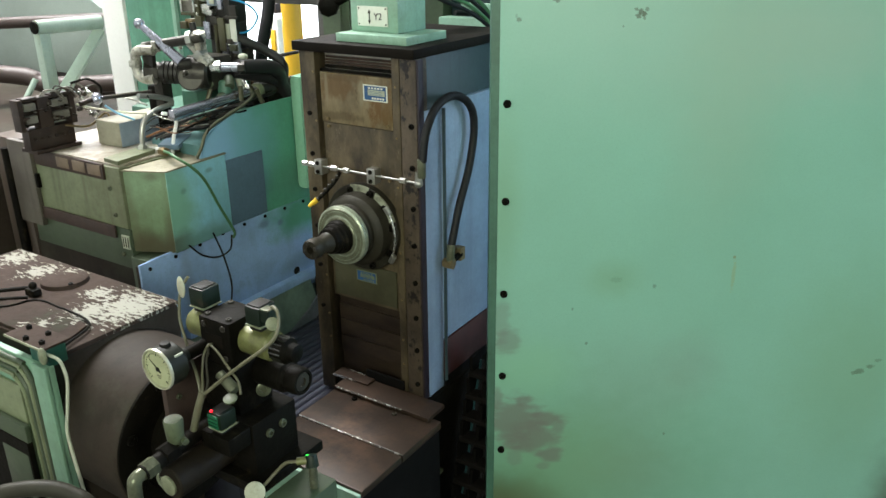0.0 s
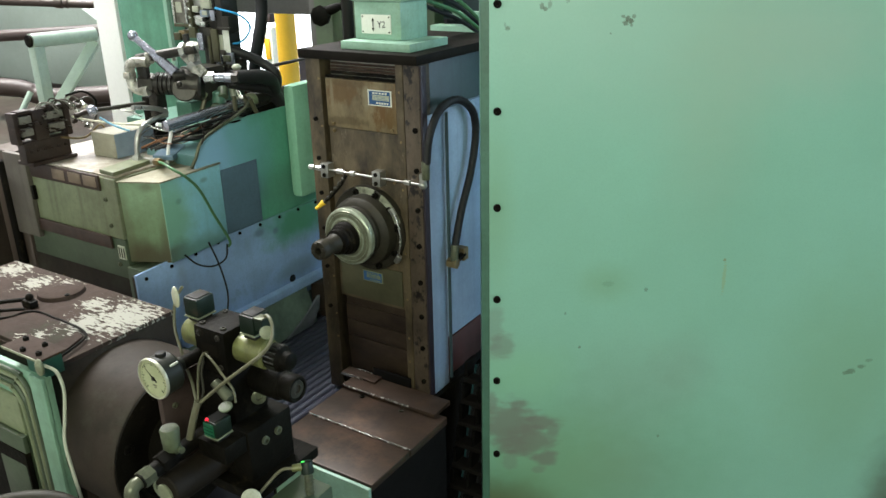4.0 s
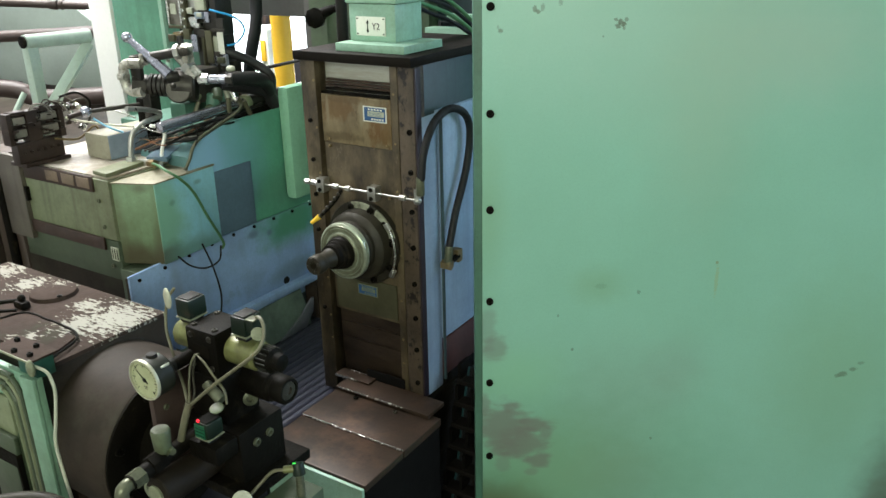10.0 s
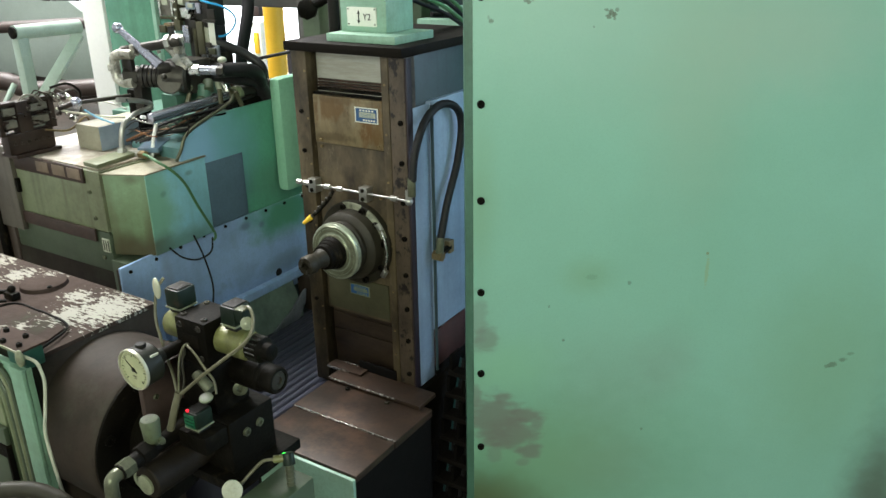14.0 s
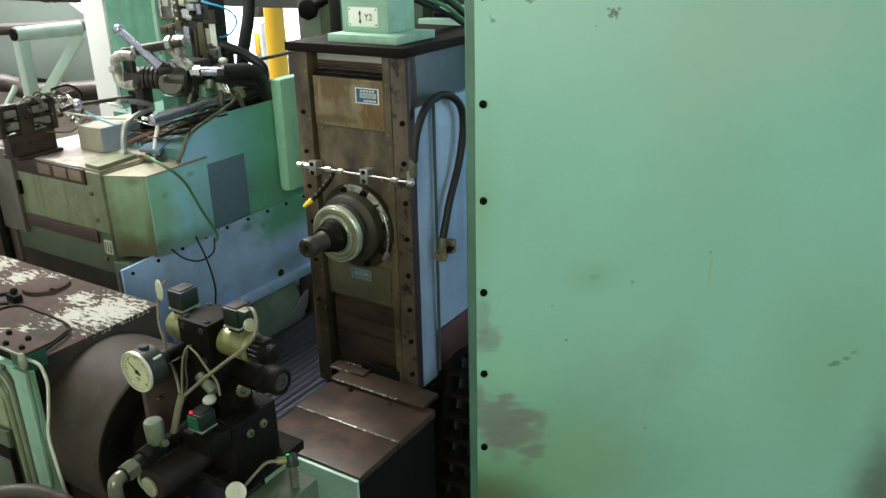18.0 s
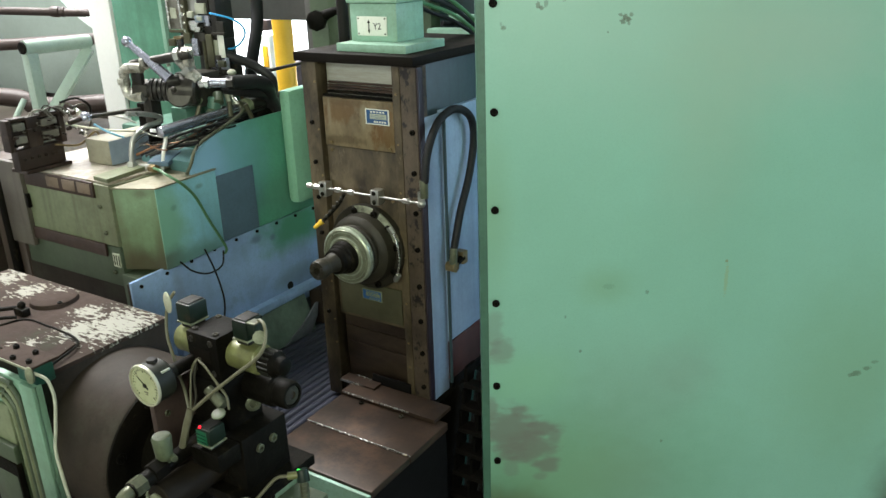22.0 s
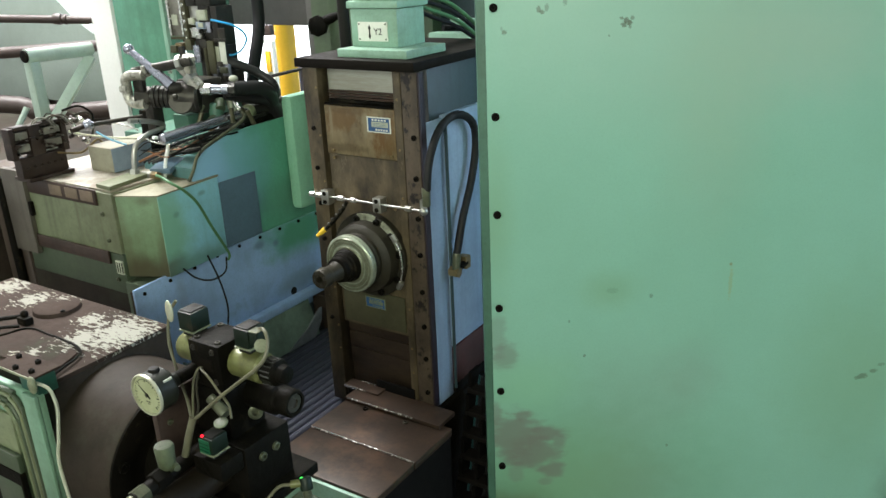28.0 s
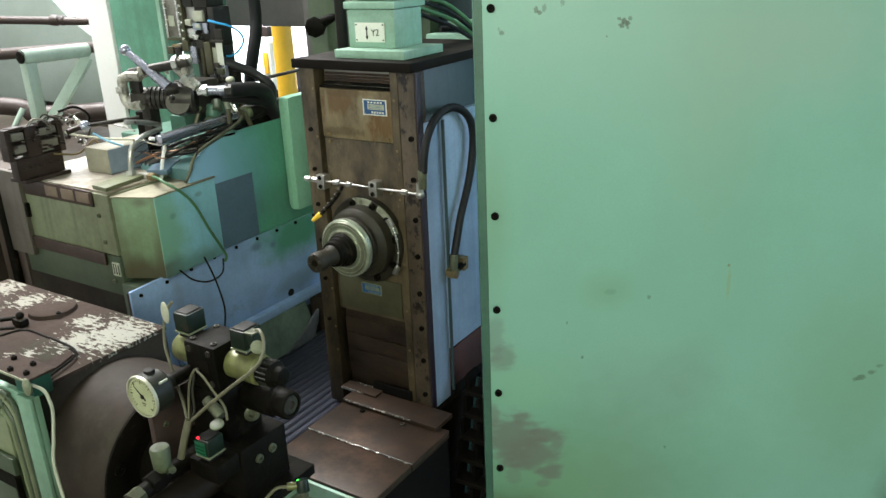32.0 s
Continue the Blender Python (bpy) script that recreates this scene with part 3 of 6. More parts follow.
def ball(c, r, seg=16, bm=None, squash=(1, 1, 1)):
    bm = bm or bmesh.new()
    bmesh.ops.create_uvsphere(bm, u_segments=seg, v_segments=seg // 2 + 2, radius=r, matrix=Matrix.Translation(c) @ Matrix.Diagonal((*squash, 1)))
    return bm


def lathe(a, axis, profile, seg=40):
    """A turned body: profile rows (along, radius) from a along axis."""
    bm = bmesh.new()
    q = Vector(axis).to_track_quat("Z", "Y").to_matrix()
    rings = []
    for s, r in profile:
        rings.append([bm.verts.new(Vector(a) + q @ Vector((r * math.cos(2 * math.pi * i / seg), r * math.sin(2 * math.pi * i / seg), s))) for i in range(seg)])
    for p, o in zip(rings, rings[1:]):
        for i in range(seg):
            bm.faces.new((p[i], p[(i + 1) % seg], o[(i + 1) % seg], o[i]))
    bm.faces.new(rings[0][::-1])
    bm.faces.new(rings[-1])
    bmesh.ops.recalc_face_normals(bm, faces=bm.faces)
    return bm


def smooth_path(pts, n=8):
    """Catmull-Rom points through pts."""
    p = [Vector(q) for q in pts]
    p = [2 * p[0] - p[1]] + p + [2 * p[-1] - p[-2]]
    out = []
    for i in range(1, len(p) - 2):
        for k in range(n):
            t = k / n
            a, b, c, d = p[i - 1], p[i], p[i + 1], p[i + 2]
            out.append(0.5 * ((2 * b) + (c - a) * t + (2 * a - 5 * b + 4 * c - d) * t * t + (3 * b - a - 3 * c + d) * t ** 3))
    return out + [p[-2]]


def tube(pts, r, n=8, seg=10, bm=None, smooth=True):
    """A bent round tube through pts."""
    bm = bm or bmesh.new()
    path = smooth_path(pts, n) if smooth else [Vector(q) for q in pts]
    rings, up = [], Vector((0.3, 0.2, 0.93))
    for i, c in enumerate(path):
        d = (path[min(i + 1, len(path) - 1)] - path[max(i - 1, 0)]).normalized()
        s = d.cross(up)
        if s.length < 1e-4:
            s = d.orthogonal()
        s.normalize()
        up = s.cross(d).normalized()
        rings.append([bm.verts.new(c + r * (math.cos(2 * math.pi * k / seg) * s + math.sin(2 * math.pi * k / seg) * up)) for k in range(seg)])
    for p, o in zip(rings, rings[1:]):
        for k in range(seg):
            bm.faces.new((p[k], p[(k + 1) % seg], o[(k + 1) % seg], o[k]))
    bm.faces.new(rings[0][::-1])
    bm.faces.new(rings[-1])
    bmesh.ops.recalc_face_normals(bm, faces=bm.faces)
    return bm


# ---- the hall ----


def screw(c, axis, r=0.005, h=0.004):
    """A socket-head screw: a round head with a hexagonal hole, seated at c."""
    c, d = Vector(c), Vector(axis).normalized()
    prof = [(0, r), (h * 0.8, r), (h, r * 0.85), (h, r * 0.5), (h * 0.35, r * 0.45), (h * 0.35, 0.0004)]
    return lathe(c, d, prof, 12)


def hexnut(a, b, r, bm=None):
    return rod(a, b, r, seg=6, bevel=r * 0.1, bm=bm)


def setting(name, bm, material, label, category):
    return tagged(part(name, bm, material), label, category, kind="structure")


setting("floor", box(-9, 4, -4, 5, -0.1, 0, 0), CONCRETE, "oily grey concrete floor of the machine hall", "floor")
bm = box(-9, -7.4, 4.0, 4.2, 0, 3.6, 0)
box(-2.2, 4, 4.0, 4.2, 0, 3.6, 0, bm)
box(-7.4, -2.2, 4.0, 4.2, 0, 0.5, 0, bm)
box(-7.4, -2.2, 4.0, 4.2, 3.3, 3.6, 0, bm)
setting("wall_north", bm, HALLWALL, "grey hall wall with a long bright window", "wall")
# Unseen wall, its opening added for the east lamp.
bm = box(3, 3.2, -4, 2.5, 0, 3.6, 0)
box(3, 3.2, 4.7, 5, 0, 3.6, 0, bm)
box(3, 3.2, 2.5, 4.7, 0, 1.4, 0, bm)
box(3, 3.2, 2.5, 4.7, 3.4, 3.6, 0, bm)
setting("wall_east", bm, HALLWALL, "unseen grey hall wall with an assumed window", "wall")
# Unseen wall, set close behind the camera to hold the south lamp's opening.
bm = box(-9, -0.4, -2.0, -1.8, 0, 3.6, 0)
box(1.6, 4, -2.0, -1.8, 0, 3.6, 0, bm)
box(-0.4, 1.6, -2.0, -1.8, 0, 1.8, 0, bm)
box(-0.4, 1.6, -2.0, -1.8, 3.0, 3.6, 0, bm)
setting("wall_south", bm, HALLWALL, "unseen grey hall wall with an assumed high window", "wall")
setting("wall_west", box(-9, -8.8, -4, 5, 0, 3.6, 0), HALLWALL, "plain grey hall wall", "wall")
# Unseen ceiling, opened where the roof lamp was added.
bm = box(-9, -3.4, -4, 5, 3.6, 3.75, 0)
box(-1.8, 4, -4, 5, 3.6, 3.75, 0, bm)
box(-3.4, -1.8, -4, 0.5, 3.6, 3.75, 0, bm)
box(-3.4, -1.8, 2.1, 5, 3.6, 3.75, 0, bm)
setting("ceiling", bm, HALLWALL, "unseen plain grey hall ceiling with an assumed roof light", "ceiling")

setting("backdrop", box(-9.5, -1.0, 4.55, 4.57, -0.5, 4.5, 0), glowing("bright_daylight", (0.93, 0.97, 1.0), 3.2), "blown-out daylight outside the long window", "sky")

# ---- guard panel ----
HEADING = radians(32.8)
CX, CY = math.cos(HEADING), math.sin(HEADING)


guard = thing("guard_panel", (-0.612, 1.107, 0), "tall mint green sheet metal guard panel with stains, painted-in shading and dark screws", "panel")
guard.rotation_euler.z = HEADING


def on_guard(name, bm, material, label=""):
    ob = part(name, bm, material, None, label)
    ob.parent = guard
    return ob


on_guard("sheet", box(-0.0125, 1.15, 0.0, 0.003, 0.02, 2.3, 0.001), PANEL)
# Dark green here stands for the shade on the post beside the sheet.
on_guard("frame_post", box(-0.026, 0.02, 0.0032, 0.036, 0.0, 2.3, 0.002), DKGREEN)
on_guard("far_post", box(1.11, 1.15, 0.0032, 0.036, 0.0, 2.3, 0.002), GREEN)
for z in (2.085, 1.925, 1.765, 1.606, 1.444, 1.285, 1.120, 0.961, 0.806, 0.645, 0.485, 0.325, 0.165):
    on_guard("screw", screw((0, 0, z), (0, -1, 0), 0.0064, 0.005), DARKST)

# ---- machine column with its slide, on a saddle ----
COL = (-0.87, 1.25, 0.60)
col = thing("machine_column", COL, "oil-browned machine column with a vertical slide and pale blue side", "machine")
part("body", box(-0.985, -0.759, 1.135, 1.45, 0.86, 1.508, 0.003), BLUEDK, col)
left_rail = part("left_rail", box(-0.998, -0.9645, 1.102, 1.134, 0.842, 1.507, 0.002), BROWN, col)
part("inner_rail", box(-0.803, -0.788, 1.104, 1.134, 0.885, 1.507, 0.001), BROWN, col)
right_rail = part("right_rail", box(-0.7855, -0.7535, 1.102, 1.134, 0.885, 1.507, 0.002), RAILBR, col)
part("rail_edge", box(-0.7532, -0.7500, 1.1035, 1.1185, 0.886, 1.506, 0.0006), RAILEDGE, col, "dark purple-brown rail edge")
part("side_plate", box(-0.7530, -0.7505, 1.1192, 1.169, 0.885, 1.422, 0.0008), BLUECOL, col, "side plate coloured pale blue for the side light")
part("side_cover", box(-0.7585, -0.748, 1.1705, 1.40, 0.985, 1.425, 0.001), BLUECOL, col, "side cover coloured pale blue for the side light")
part("side_foot", box(-0.7585, -0.746, 1.1705, 1.40, 0.905, 0.983, 0.001), REDBR, col, "dark red lower side plate")
part("side_skirt", box(-0.7585, -0.747, 1.1705, 1.40, 0.80, 0.904, 0.001), NEARBLACK, col, "near-black skirt")
part("cap", box(-1.001, -0.748, 1.088, 1.42, 1.508, 1.524, 0.002), CAPST, col, "oil-browned cap plate")
part("top_plate", box(-0.923, -0.778, 1.114, 1.232, 1.5245, 1.538, 0.001), GREEN, col, "mint green mounting plate")
part("backing_cover", box(-0.958, -0.804, 1.124, 1.134, 1.20, 1.507, 0), COVER, col, "light oil-filmed cover sheet")
part("lower_cover", box(-0.955, -0.804, 1.120, 1.134, 0.885, 1.15, 0.001), SLATBR, col)
for z in (0.93, 0.965, 1.0):
    part("lower_slat", box(-0.9545, -0.8045, 1.1165, 1.120, z, z + 0.033, 0.0015), SLATBR, col, "dark red-brown cover slat")
for z in (1.399, 1.329, 1.258, 1.191, 1.121, 1.053, 0.988, 0.918):
    part("screw", screw((-0.7635, 1.102, z), (0, -1, 0), 0.0048, 0.004), DARKST, right_rail)
for z in (1.399, 1.326, 1.259, 1.189, 1.111, 1.026):
    part("screw", screw((-0.9815, 1.102, z), (0, -1, 0), 0.0042, 0.004), DARKST, left_rail)
for z in (1.46, 1.375, 1.29, 1.17, 1.08, 1.0, 0.95):
    part("pin", rod((-0.7955, 1.1045, z), (-0.7955, 1.1025, z), 0.0022, seg=8), BRASS, col)
    part("pin", rod((-0.9680, 1.1025, z + 0.012), (-0.9680, 1.1005, z + 0.012), 0.0022, seg=8), BRASS, col)
part("side_seam_pipe", rod((-0.744, 1.168, 0.90), (-0.744, 1.168, 1.42), 0.003), BLUEDK, col)

# terminal box on top
tb = part("terminal_box", box(-0.916, -0.818, 1.148, 1.229, 1.538, 1.601, 0.002), GREEN, col, "mint green terminal box")
part("terminal_lid", box(-0.92, -0.812, 1.143, 1.234, 1.602, 1.614, 0.002), GREEN, tb)
part("drive_motor", box(-0.913, -0.822, 1.15, 1.22, 1.615, 1.86, 0.006), GREEN, col, "mint green drive motor")
part("sign", box(-0.9, -0.8375, 1.1455, 1.148, 1.548, 1.58, 0.001), SIGNW, tb, "white sign with an arrow")


def lettering(text, size, m, material, parent, name="lettering"):
    cu = bpy.data.curves.new(name, "FONT")
    cu.body, cu.size, cu.extrude, cu.align_x, cu.align_y = text, size, 0.0002, "CENTER", "CENTER"
    tmp = bpy.data.objects.new("tmp", cu)
    scene.collection.objects.link(tmp)
    dg = bpy.context.evaluated_depsgraph_get()
    me = bpy.data.meshes.new_from_object(tmp.evaluated_get(dg))
    bpy.data.objects.remove(tmp)
    bm = bmesh.new()
    bm.from_mesh(me)
    bmesh.ops.transform(bm, matrix=m, verts=bm.verts)
    return part(name, bm, material, parent)


lettering("Y2", 0.0155, Matrix.Translation((-0.8570, 1.1452, 1.5635)) @ Matrix.Rotation(radians(90), 4, "X"), BLACKM, tb)
bm = rod((-0.8745, 1.1452, 1.558), (-0.8745, 1.1452, 1.569), 0.0009, seg=6)
rod((-0.8745, 1.1452, 1.569), (-0.8745, 1.1452, 1.575), 0.0027, 0.0002, 8, bm=bm)
rod((-0.8745, 1.1452, 1.558), (-0.8745, 1.1452, 1.552), 0.0027, 0.0002, 8, bm=bm)
part("arrow", bm, BLACKM, tb)
for x in (-0.8965, -0.841):
    for z in (1.5515, 1.5765):
        part("rivet", ball((x, 1.1455, z), 0.0014, 8), DARKST, tb)

# slide
slide = part("slide", box(-0.9585, -0.8055, 1.109, 1.1195, 1.053, 1.386, 0.0015), BROWN, col, "oil-browned vertical slide plate")
part("upper_plate", box(-0.9585, -0.8055, 1.107, 1.1195, 1.387, 1.474, 0.0015), RUST, slide, "tan rusty cover plate")
part("lip", box(-0.9585, -0.8055, 1.1085, 1.1195, 1.4745, 1.4785, 0.0008), DARKST, slide)
part("lower_plate", box(-0.95, -0.808, 1.1055, 1.109, 1.06, 1.13, 0.001), DKOLIVE, slide)
for x, z in ((-0.944, 1.393), (-0.815, 1.393), (-0.944, 1.38), (-0.815, 1.30)):
    part("screw", screw((x, 1.107, z), (0, -1, 0), 0.003, 0.003), BRASS, slide)


def plate_label(x0, x1, z0, z1, y, print_colour, field_colour):
    lab = part("label", box(x0, x1, y - 0.0008, y, z0, z1, 0), print_colour, slide, "small blue and white plate label")
    w, h = x1 - x0, z1 - z0
    part("label_border", box(x0 + 0.05 * w, x1 - 0.05 * w, y - 0.0011, y - 0.0008, z0 + 0.07 * h, z1 - 0.07 * h, 0), LABELB, slide)
    part("label_field", box(x0 + 0.2 * w, x1 - 0.1 * w, y - 0.0014, y - 0.0011, z0 + 0.36 * h, z1 - 0.30 * h, 0), field_colour, slide)
    for k in range(3):
        zz = z0 + (0.42 + 0.09 * k) * h
        part("label_line", box(x0 + 0.26 * w, x1 - (0.16 + 0.05 * k) * w, y - 0.0017, y - 0.0014, zz, zz + 0.02 * h, 0), LABELB, slide)
    for k in range(5):
        part("label_bar", box(x0 + (0.22 + 0.13 * k) * w, x0 + (0.30 + 0.13 * k) * w, y - 0.0014, y - 0.0011, z1 - 0.24 * h, z1 - 0.14 * h, 0), print_colour, slide)
        part("label_bar", box(x0 + (0.36 + 0.11 * k) * w, x0 + (0.43 + 0.11 * k) * w, y - 0.0014, y - 0.0011, z0 + 0.13 * h, z0 + 0.25 * h, 0), print_colour, slide)
    return lab


plate_label(-0.864, -0.814, 1.433, 1.460, 1.107, SIGNW, TAGW)
plate_label(-0.898, -0.852, 1.098, 1.119, 1.1055, OLIVE, OLIVE)

# spindle
SX, SZ = -0.868, 1.213
part("flange", lathe((SX - 0.006, 1.109, SZ - 0.006), (0, -1, 0), [(0, 0.080), (0.012, 0.080), (0.014, 0.078), (0.014, 0.062)], 48), FLANGEBR, slide)
part("flange_ring", lathe((SX - 0.004, 1.095, SZ - 0.004), (0, -1, 0), [(0, 0.066), (0.022, 0.064), (0.028, 0.058), (0.032, 0.05)], 48), FLANGEBR, slide)
part("spindle_body", lathe((SX - 0.002, 1.0635, SZ - 0.002), (0, -1, 0), [(0, 0.0495), (0.006, 0.049), (0.008, 0.0465), (0.0205, 0.046)], 48), FLANGEBR, slide)
part("spindle_ring", lathe((SX, 1.0435, SZ), (0, -1, 0), [(0, 0.0500), (0.0012, 0.0522), (0.0052, 0.0525), (0.0055, 0.0508), (0.0064, 0.0508), (0.0067, 0.0522), (0.0100, 0.0520), (0.0122, 0.0502), (0.0128, 0.0486)], 64), RINGST, slide, "pale worn steel ring with turned grooves")
part("ring_face", lathe((SX, 1.0310, SZ), (0, -1, 0), [(0, 0.0486), (0.0012, 0.0478), (0.0012, 0.0446), (0.0002, 0.0442), (0.0002, 0.0432), (0.0012, 0.0428), (0.0008, 0.0372), (-0.001, 0.0368), (-0.001, 0.034)], 64), RINGFACE, slide, "oil-filmed ring face with turned grooves")
part("face_ring", lathe((SX, 1.0335, SZ), (0, -1, 0), [(0, 0.0338), (0.0040, 0.0338), (0.0055, 0.0322), (0.0055, 0.028)], 48), RINGFACE, slide)
part("spindle_neck", lathe((SX, 1.032, SZ), (0, -1, 0), [(0, 0.030), (0.006, 0.030), (0.008, 0.0285), (0.014, 0.028), (0.016, 0.0255), (0.022, 0.025), (0.024, 0.0225), (0.033, 0.022), (0.035, 0.018)], 40), DARKST, slide)
part("spindle_nose", lathe((SX, 0.998, SZ), (0, -1, 0), [(0, 0.0180), (0.008, 0.0155), (0.020, 0.0145), (0.026, 0.0165), (0.030, 0.0175), (0.042, 0.0172), (0.045, 0.0158), (0.045, 0.0068), (0.030, 0.006), (0.030, 0.0004)], 32), FLANGEBR, slide, "oil-black spindle nose with a bore")
for a in (20, 110, 200, 290):
    part("nose_key", box(SX + 0.0120 * math.cos(radians(a)) - 0.003, SX + 0.0120 * math.cos(radians(a)) + 0.003, 0.9515, 0.9535, SZ + 0.0120 * math.sin(radians(a)) - 0.003, SZ + 0.0120 * math.sin(radians(a)) + 0.003, 0.0006), DKCAST, slide)
for a in (70, 105, 40, 10, -30, -70):
    c = Vector((SX - 0.006 + 0.071 * math.cos(radians(a)), 1.095, SZ - 0.006 + 0.071 * math.sin(radians(a))))
    part("flange_screw", screw(c, (0, -1, 0), 0.0062, 0.006), DARKST, slide)


def arc_plate(c, r0, r1, a0, a1, y0, y1, n=10):
    """A piece of a flat ring facing the aisle."""
    bm = bmesh.new()
    rows = []
    for k in range(n + 1):
        a = radians(a0 + (a1 - a0) * k / n)
        d = Vector((math.cos(a), 0, math.sin(a)))
        rows.append([bm.verts.new(Vector((c[0], y, c[1])) + d * r) for r, y in ((r0, y0), (r1, y0), (r1, y1), (r0, y1))])
    for p, q in zip(rows, rows[1:]):
        for i in range(4):
            bm.faces.new((p[i], p[(i + 1) % 4], q[(i + 1) % 4], q[i]))
    bm.faces.new(rows[0])
    bm.faces.new(rows[-1][::-1])
    bmesh.ops.recalc_face_normals(bm, faces=bm.faces)
    return bm


part("flange_segment", arc_plate((SX - 0.006, SZ - 0.006), 0.066, 0.080, 74, 104, 1.0935, 1.0955), SEGW, slide, "bare worn flange segment")
part("flange_segment", arc_plate((SX - 0.006, SZ - 0.006), 0.066, 0.080, 18, 62, 1.0925, 1.0955), SEGW, slide, "bare worn flange segment")

# oil line on the slide
PZ, PY = 1.308, 1.096
line = part("oil_line", rod((-1.0, PY, PZ), (-0.752, PY, PZ), 0.0020), STEEL, slide, "bright steel oil line")
for x0, x1 in ((-1.002, -0.99), (-0.986, -0.972), (-0.936, -0.922), (-0.906, -0.895), (-0.786, -0.773)):
    part("nut", hexnut((x0, PY, PZ), (x1, PY, PZ), 0.0050), STEEL, slide)
for x in (-0.962, -0.844):
    cl = part("clamp", box(x - 0.009, x + 0.009, PY - 0.006, 1.109, PZ - 0.015, PZ + 0.012, 0.002), STEEL, slide, "steel pipe clamp with two screws")
    for z in (PZ + 0.0065, PZ - 0.0095):
        part("clamp_screw", screw((x, PY - 0.006, z), (0, -1, 0), 0.004, 0.002), DARKST, slide)
bm = ball((-0.748, PY, PZ), 0.0075, 12)
rod((-0.748, PY, PZ), (-0.748, PY, PZ + 0.02), 0.006, seg=6, bm=bm)
part("elbow", bm, STEEL, slide)
part("nozzle_hose", tube([(-0.914, PY - 0.002, PZ - 0.004), (-0.922, PY - 0.01, PZ - 0.022), (-0.935, PY - 0.022, PZ - 0.040), (-0.947, PY - 0.032, PZ - 0.054)], 0.0034, 5, 8), DARKST, slide, "jointed black coolant hose")
for k in range(6):
    t = k / 5
    part("hose_joint", ball((-0.918 - 0.027 * t, PY - 0.006 - 0.024 * t, PZ - 0.012 - 0.040 * t), 0.0044, 10), FLANGEBR, slide)
part("nozzle_tip", rod((-0.946, PY - 0.031, PZ - 0.052), (-0.958, PY - 0.041, PZ - 0.064), 0.0055, 0.003, 12), YCAP, slide, "yellow nozzle tip")
part("lube_pipe", tube([(SX + 0.062, 1.088, SZ + 0.036), (SX + 0.072, 1.084, SZ + 0.02), (SX + 0.076, 1.084, SZ - 0.01), (SX + 0.066, 1.088, SZ - 0.048)], 0.0020, 6, 8), SHINY, slide)
part("lube_nut", hexnut((SX + 0.055, 1.088, SZ + 0.044), (SX + 0.064, 1.087, SZ + 0.034), 0.0052), STEEL, slide)
part("lube_nut", hexnut((SX + 0.070, 1.088, SZ - 0.042), (SX + 0.062, 1.088, SZ - 0.055), 0.0055), STEEL, slide)

# telescoping strip between backing cover and slide
strip = part("cover_strip", box(-0.9545, -0.8045, 1.1205, 1.1235, 1.455, 1.479, 0.0005), COVER, col, "light telescoping cover strip")
part("strip_lip", box(-0.9545, -0.8045, 1.1165, 1.1235, 1.4795, 1.4845, 0.001), DARKST, strip)
for k in range(3):
    part("strip_lip", box(-0.9545, -0.8045, 1.1175 + 0.0012 * k, 1.1235, 1.4858 + 0.0052 * k, 1.4898 + 0.0052 * k, 0.0008), OILPLATE, strip)

# the hose from the slide to the column: rigid pieces along its arch
HOSE = [(1.087, 1.352, 1.0), (1.092, 1.38, 0.97), (1.103, 1.404, 0.9), (1.124, 1.427, 0.75), (1.15, 1.438, 0.6), (1.182, 1.44, 0.48), (1.215, 1.429, 0.36), (1.24, 1.408, 0.25), (1.249, 1.38, 0.17), (1.245, 1.344, 0.1), (1.228, 1.295, 0.05), (1.197, 1.239, 0.02), (1.178, 1.191, 0.0), (1.17, 1.171, 0.0)]
HN = 34


def hose_path(dz):
    p = smooth_path([(-0.733, y, z + w * dz) for y, z, w in HOSE], 12)
    d = [0]
    for a, b in zip(p, p[1:]):
        d.append(d[-1] + (b - a).length)
    out = []
    for k in range(HN + 1):
        s = d[-1] * k / HN
        i = max(j for j in range(len(d)) if d[j] <= s + 1e-9)
        i = min(i, len(p) - 2)
        out.append(p[i].lerp(p[i + 1], (s - d[i]) / (d[i + 1] - d[i])))
    return out


def hose_pose(dz, k):
    p = hose_path(dz)
    a, b = p[k], p[k + 1]
    return Matrix.Translation(a - Vector(COL)) @ (b - a).to_track_quat("Z", "X").to_matrix().to_4x4()


hose_pieces = []
p0 = hose_path(-0.025)
seglen = (p0[1] - p0[0]).length
for k in range(HN):
    bm = rod((0, 0, -0.001), (0, 0, seglen + 0.001), 0.0070, seg=16)
    ball((0, 0, 0), 0.0070, 16, bm)
    ball((0, 0, seglen), 0.0070, 16, bm)
    me_ob = part("hose_piece", bm, BLACK, None)
    me_ob.parent = col
    hose_pieces.append(me_ob)
part("hose_ferrule", rod((-0.735, 1.0865, 1.322), (-0.735, 1.0865, 1.353), 0.0072, bevel=0.001), FITTING, slide)
part("hose_ferrule", rod((-0.733, 1.167, 1.146), (-0.733, 1.171, 1.177), 0.0075, bevel=0.001), FITTING, col)
part("hose_union", hexnut((-0.745, 1.167, 1.142), (-0.726, 1.167, 1.142), 0.0105), BRASS, col)
part("side_fitting", rod((-0.735, 1.172, 1.142), (-0.735, 1.205, 1.148), 0.006, seg=6), DARKST, col)
part("side_clamp", box(-0.748, -0.73, 1.198, 1.214, 1.136, 1.160, 0.001), BRASS, col)

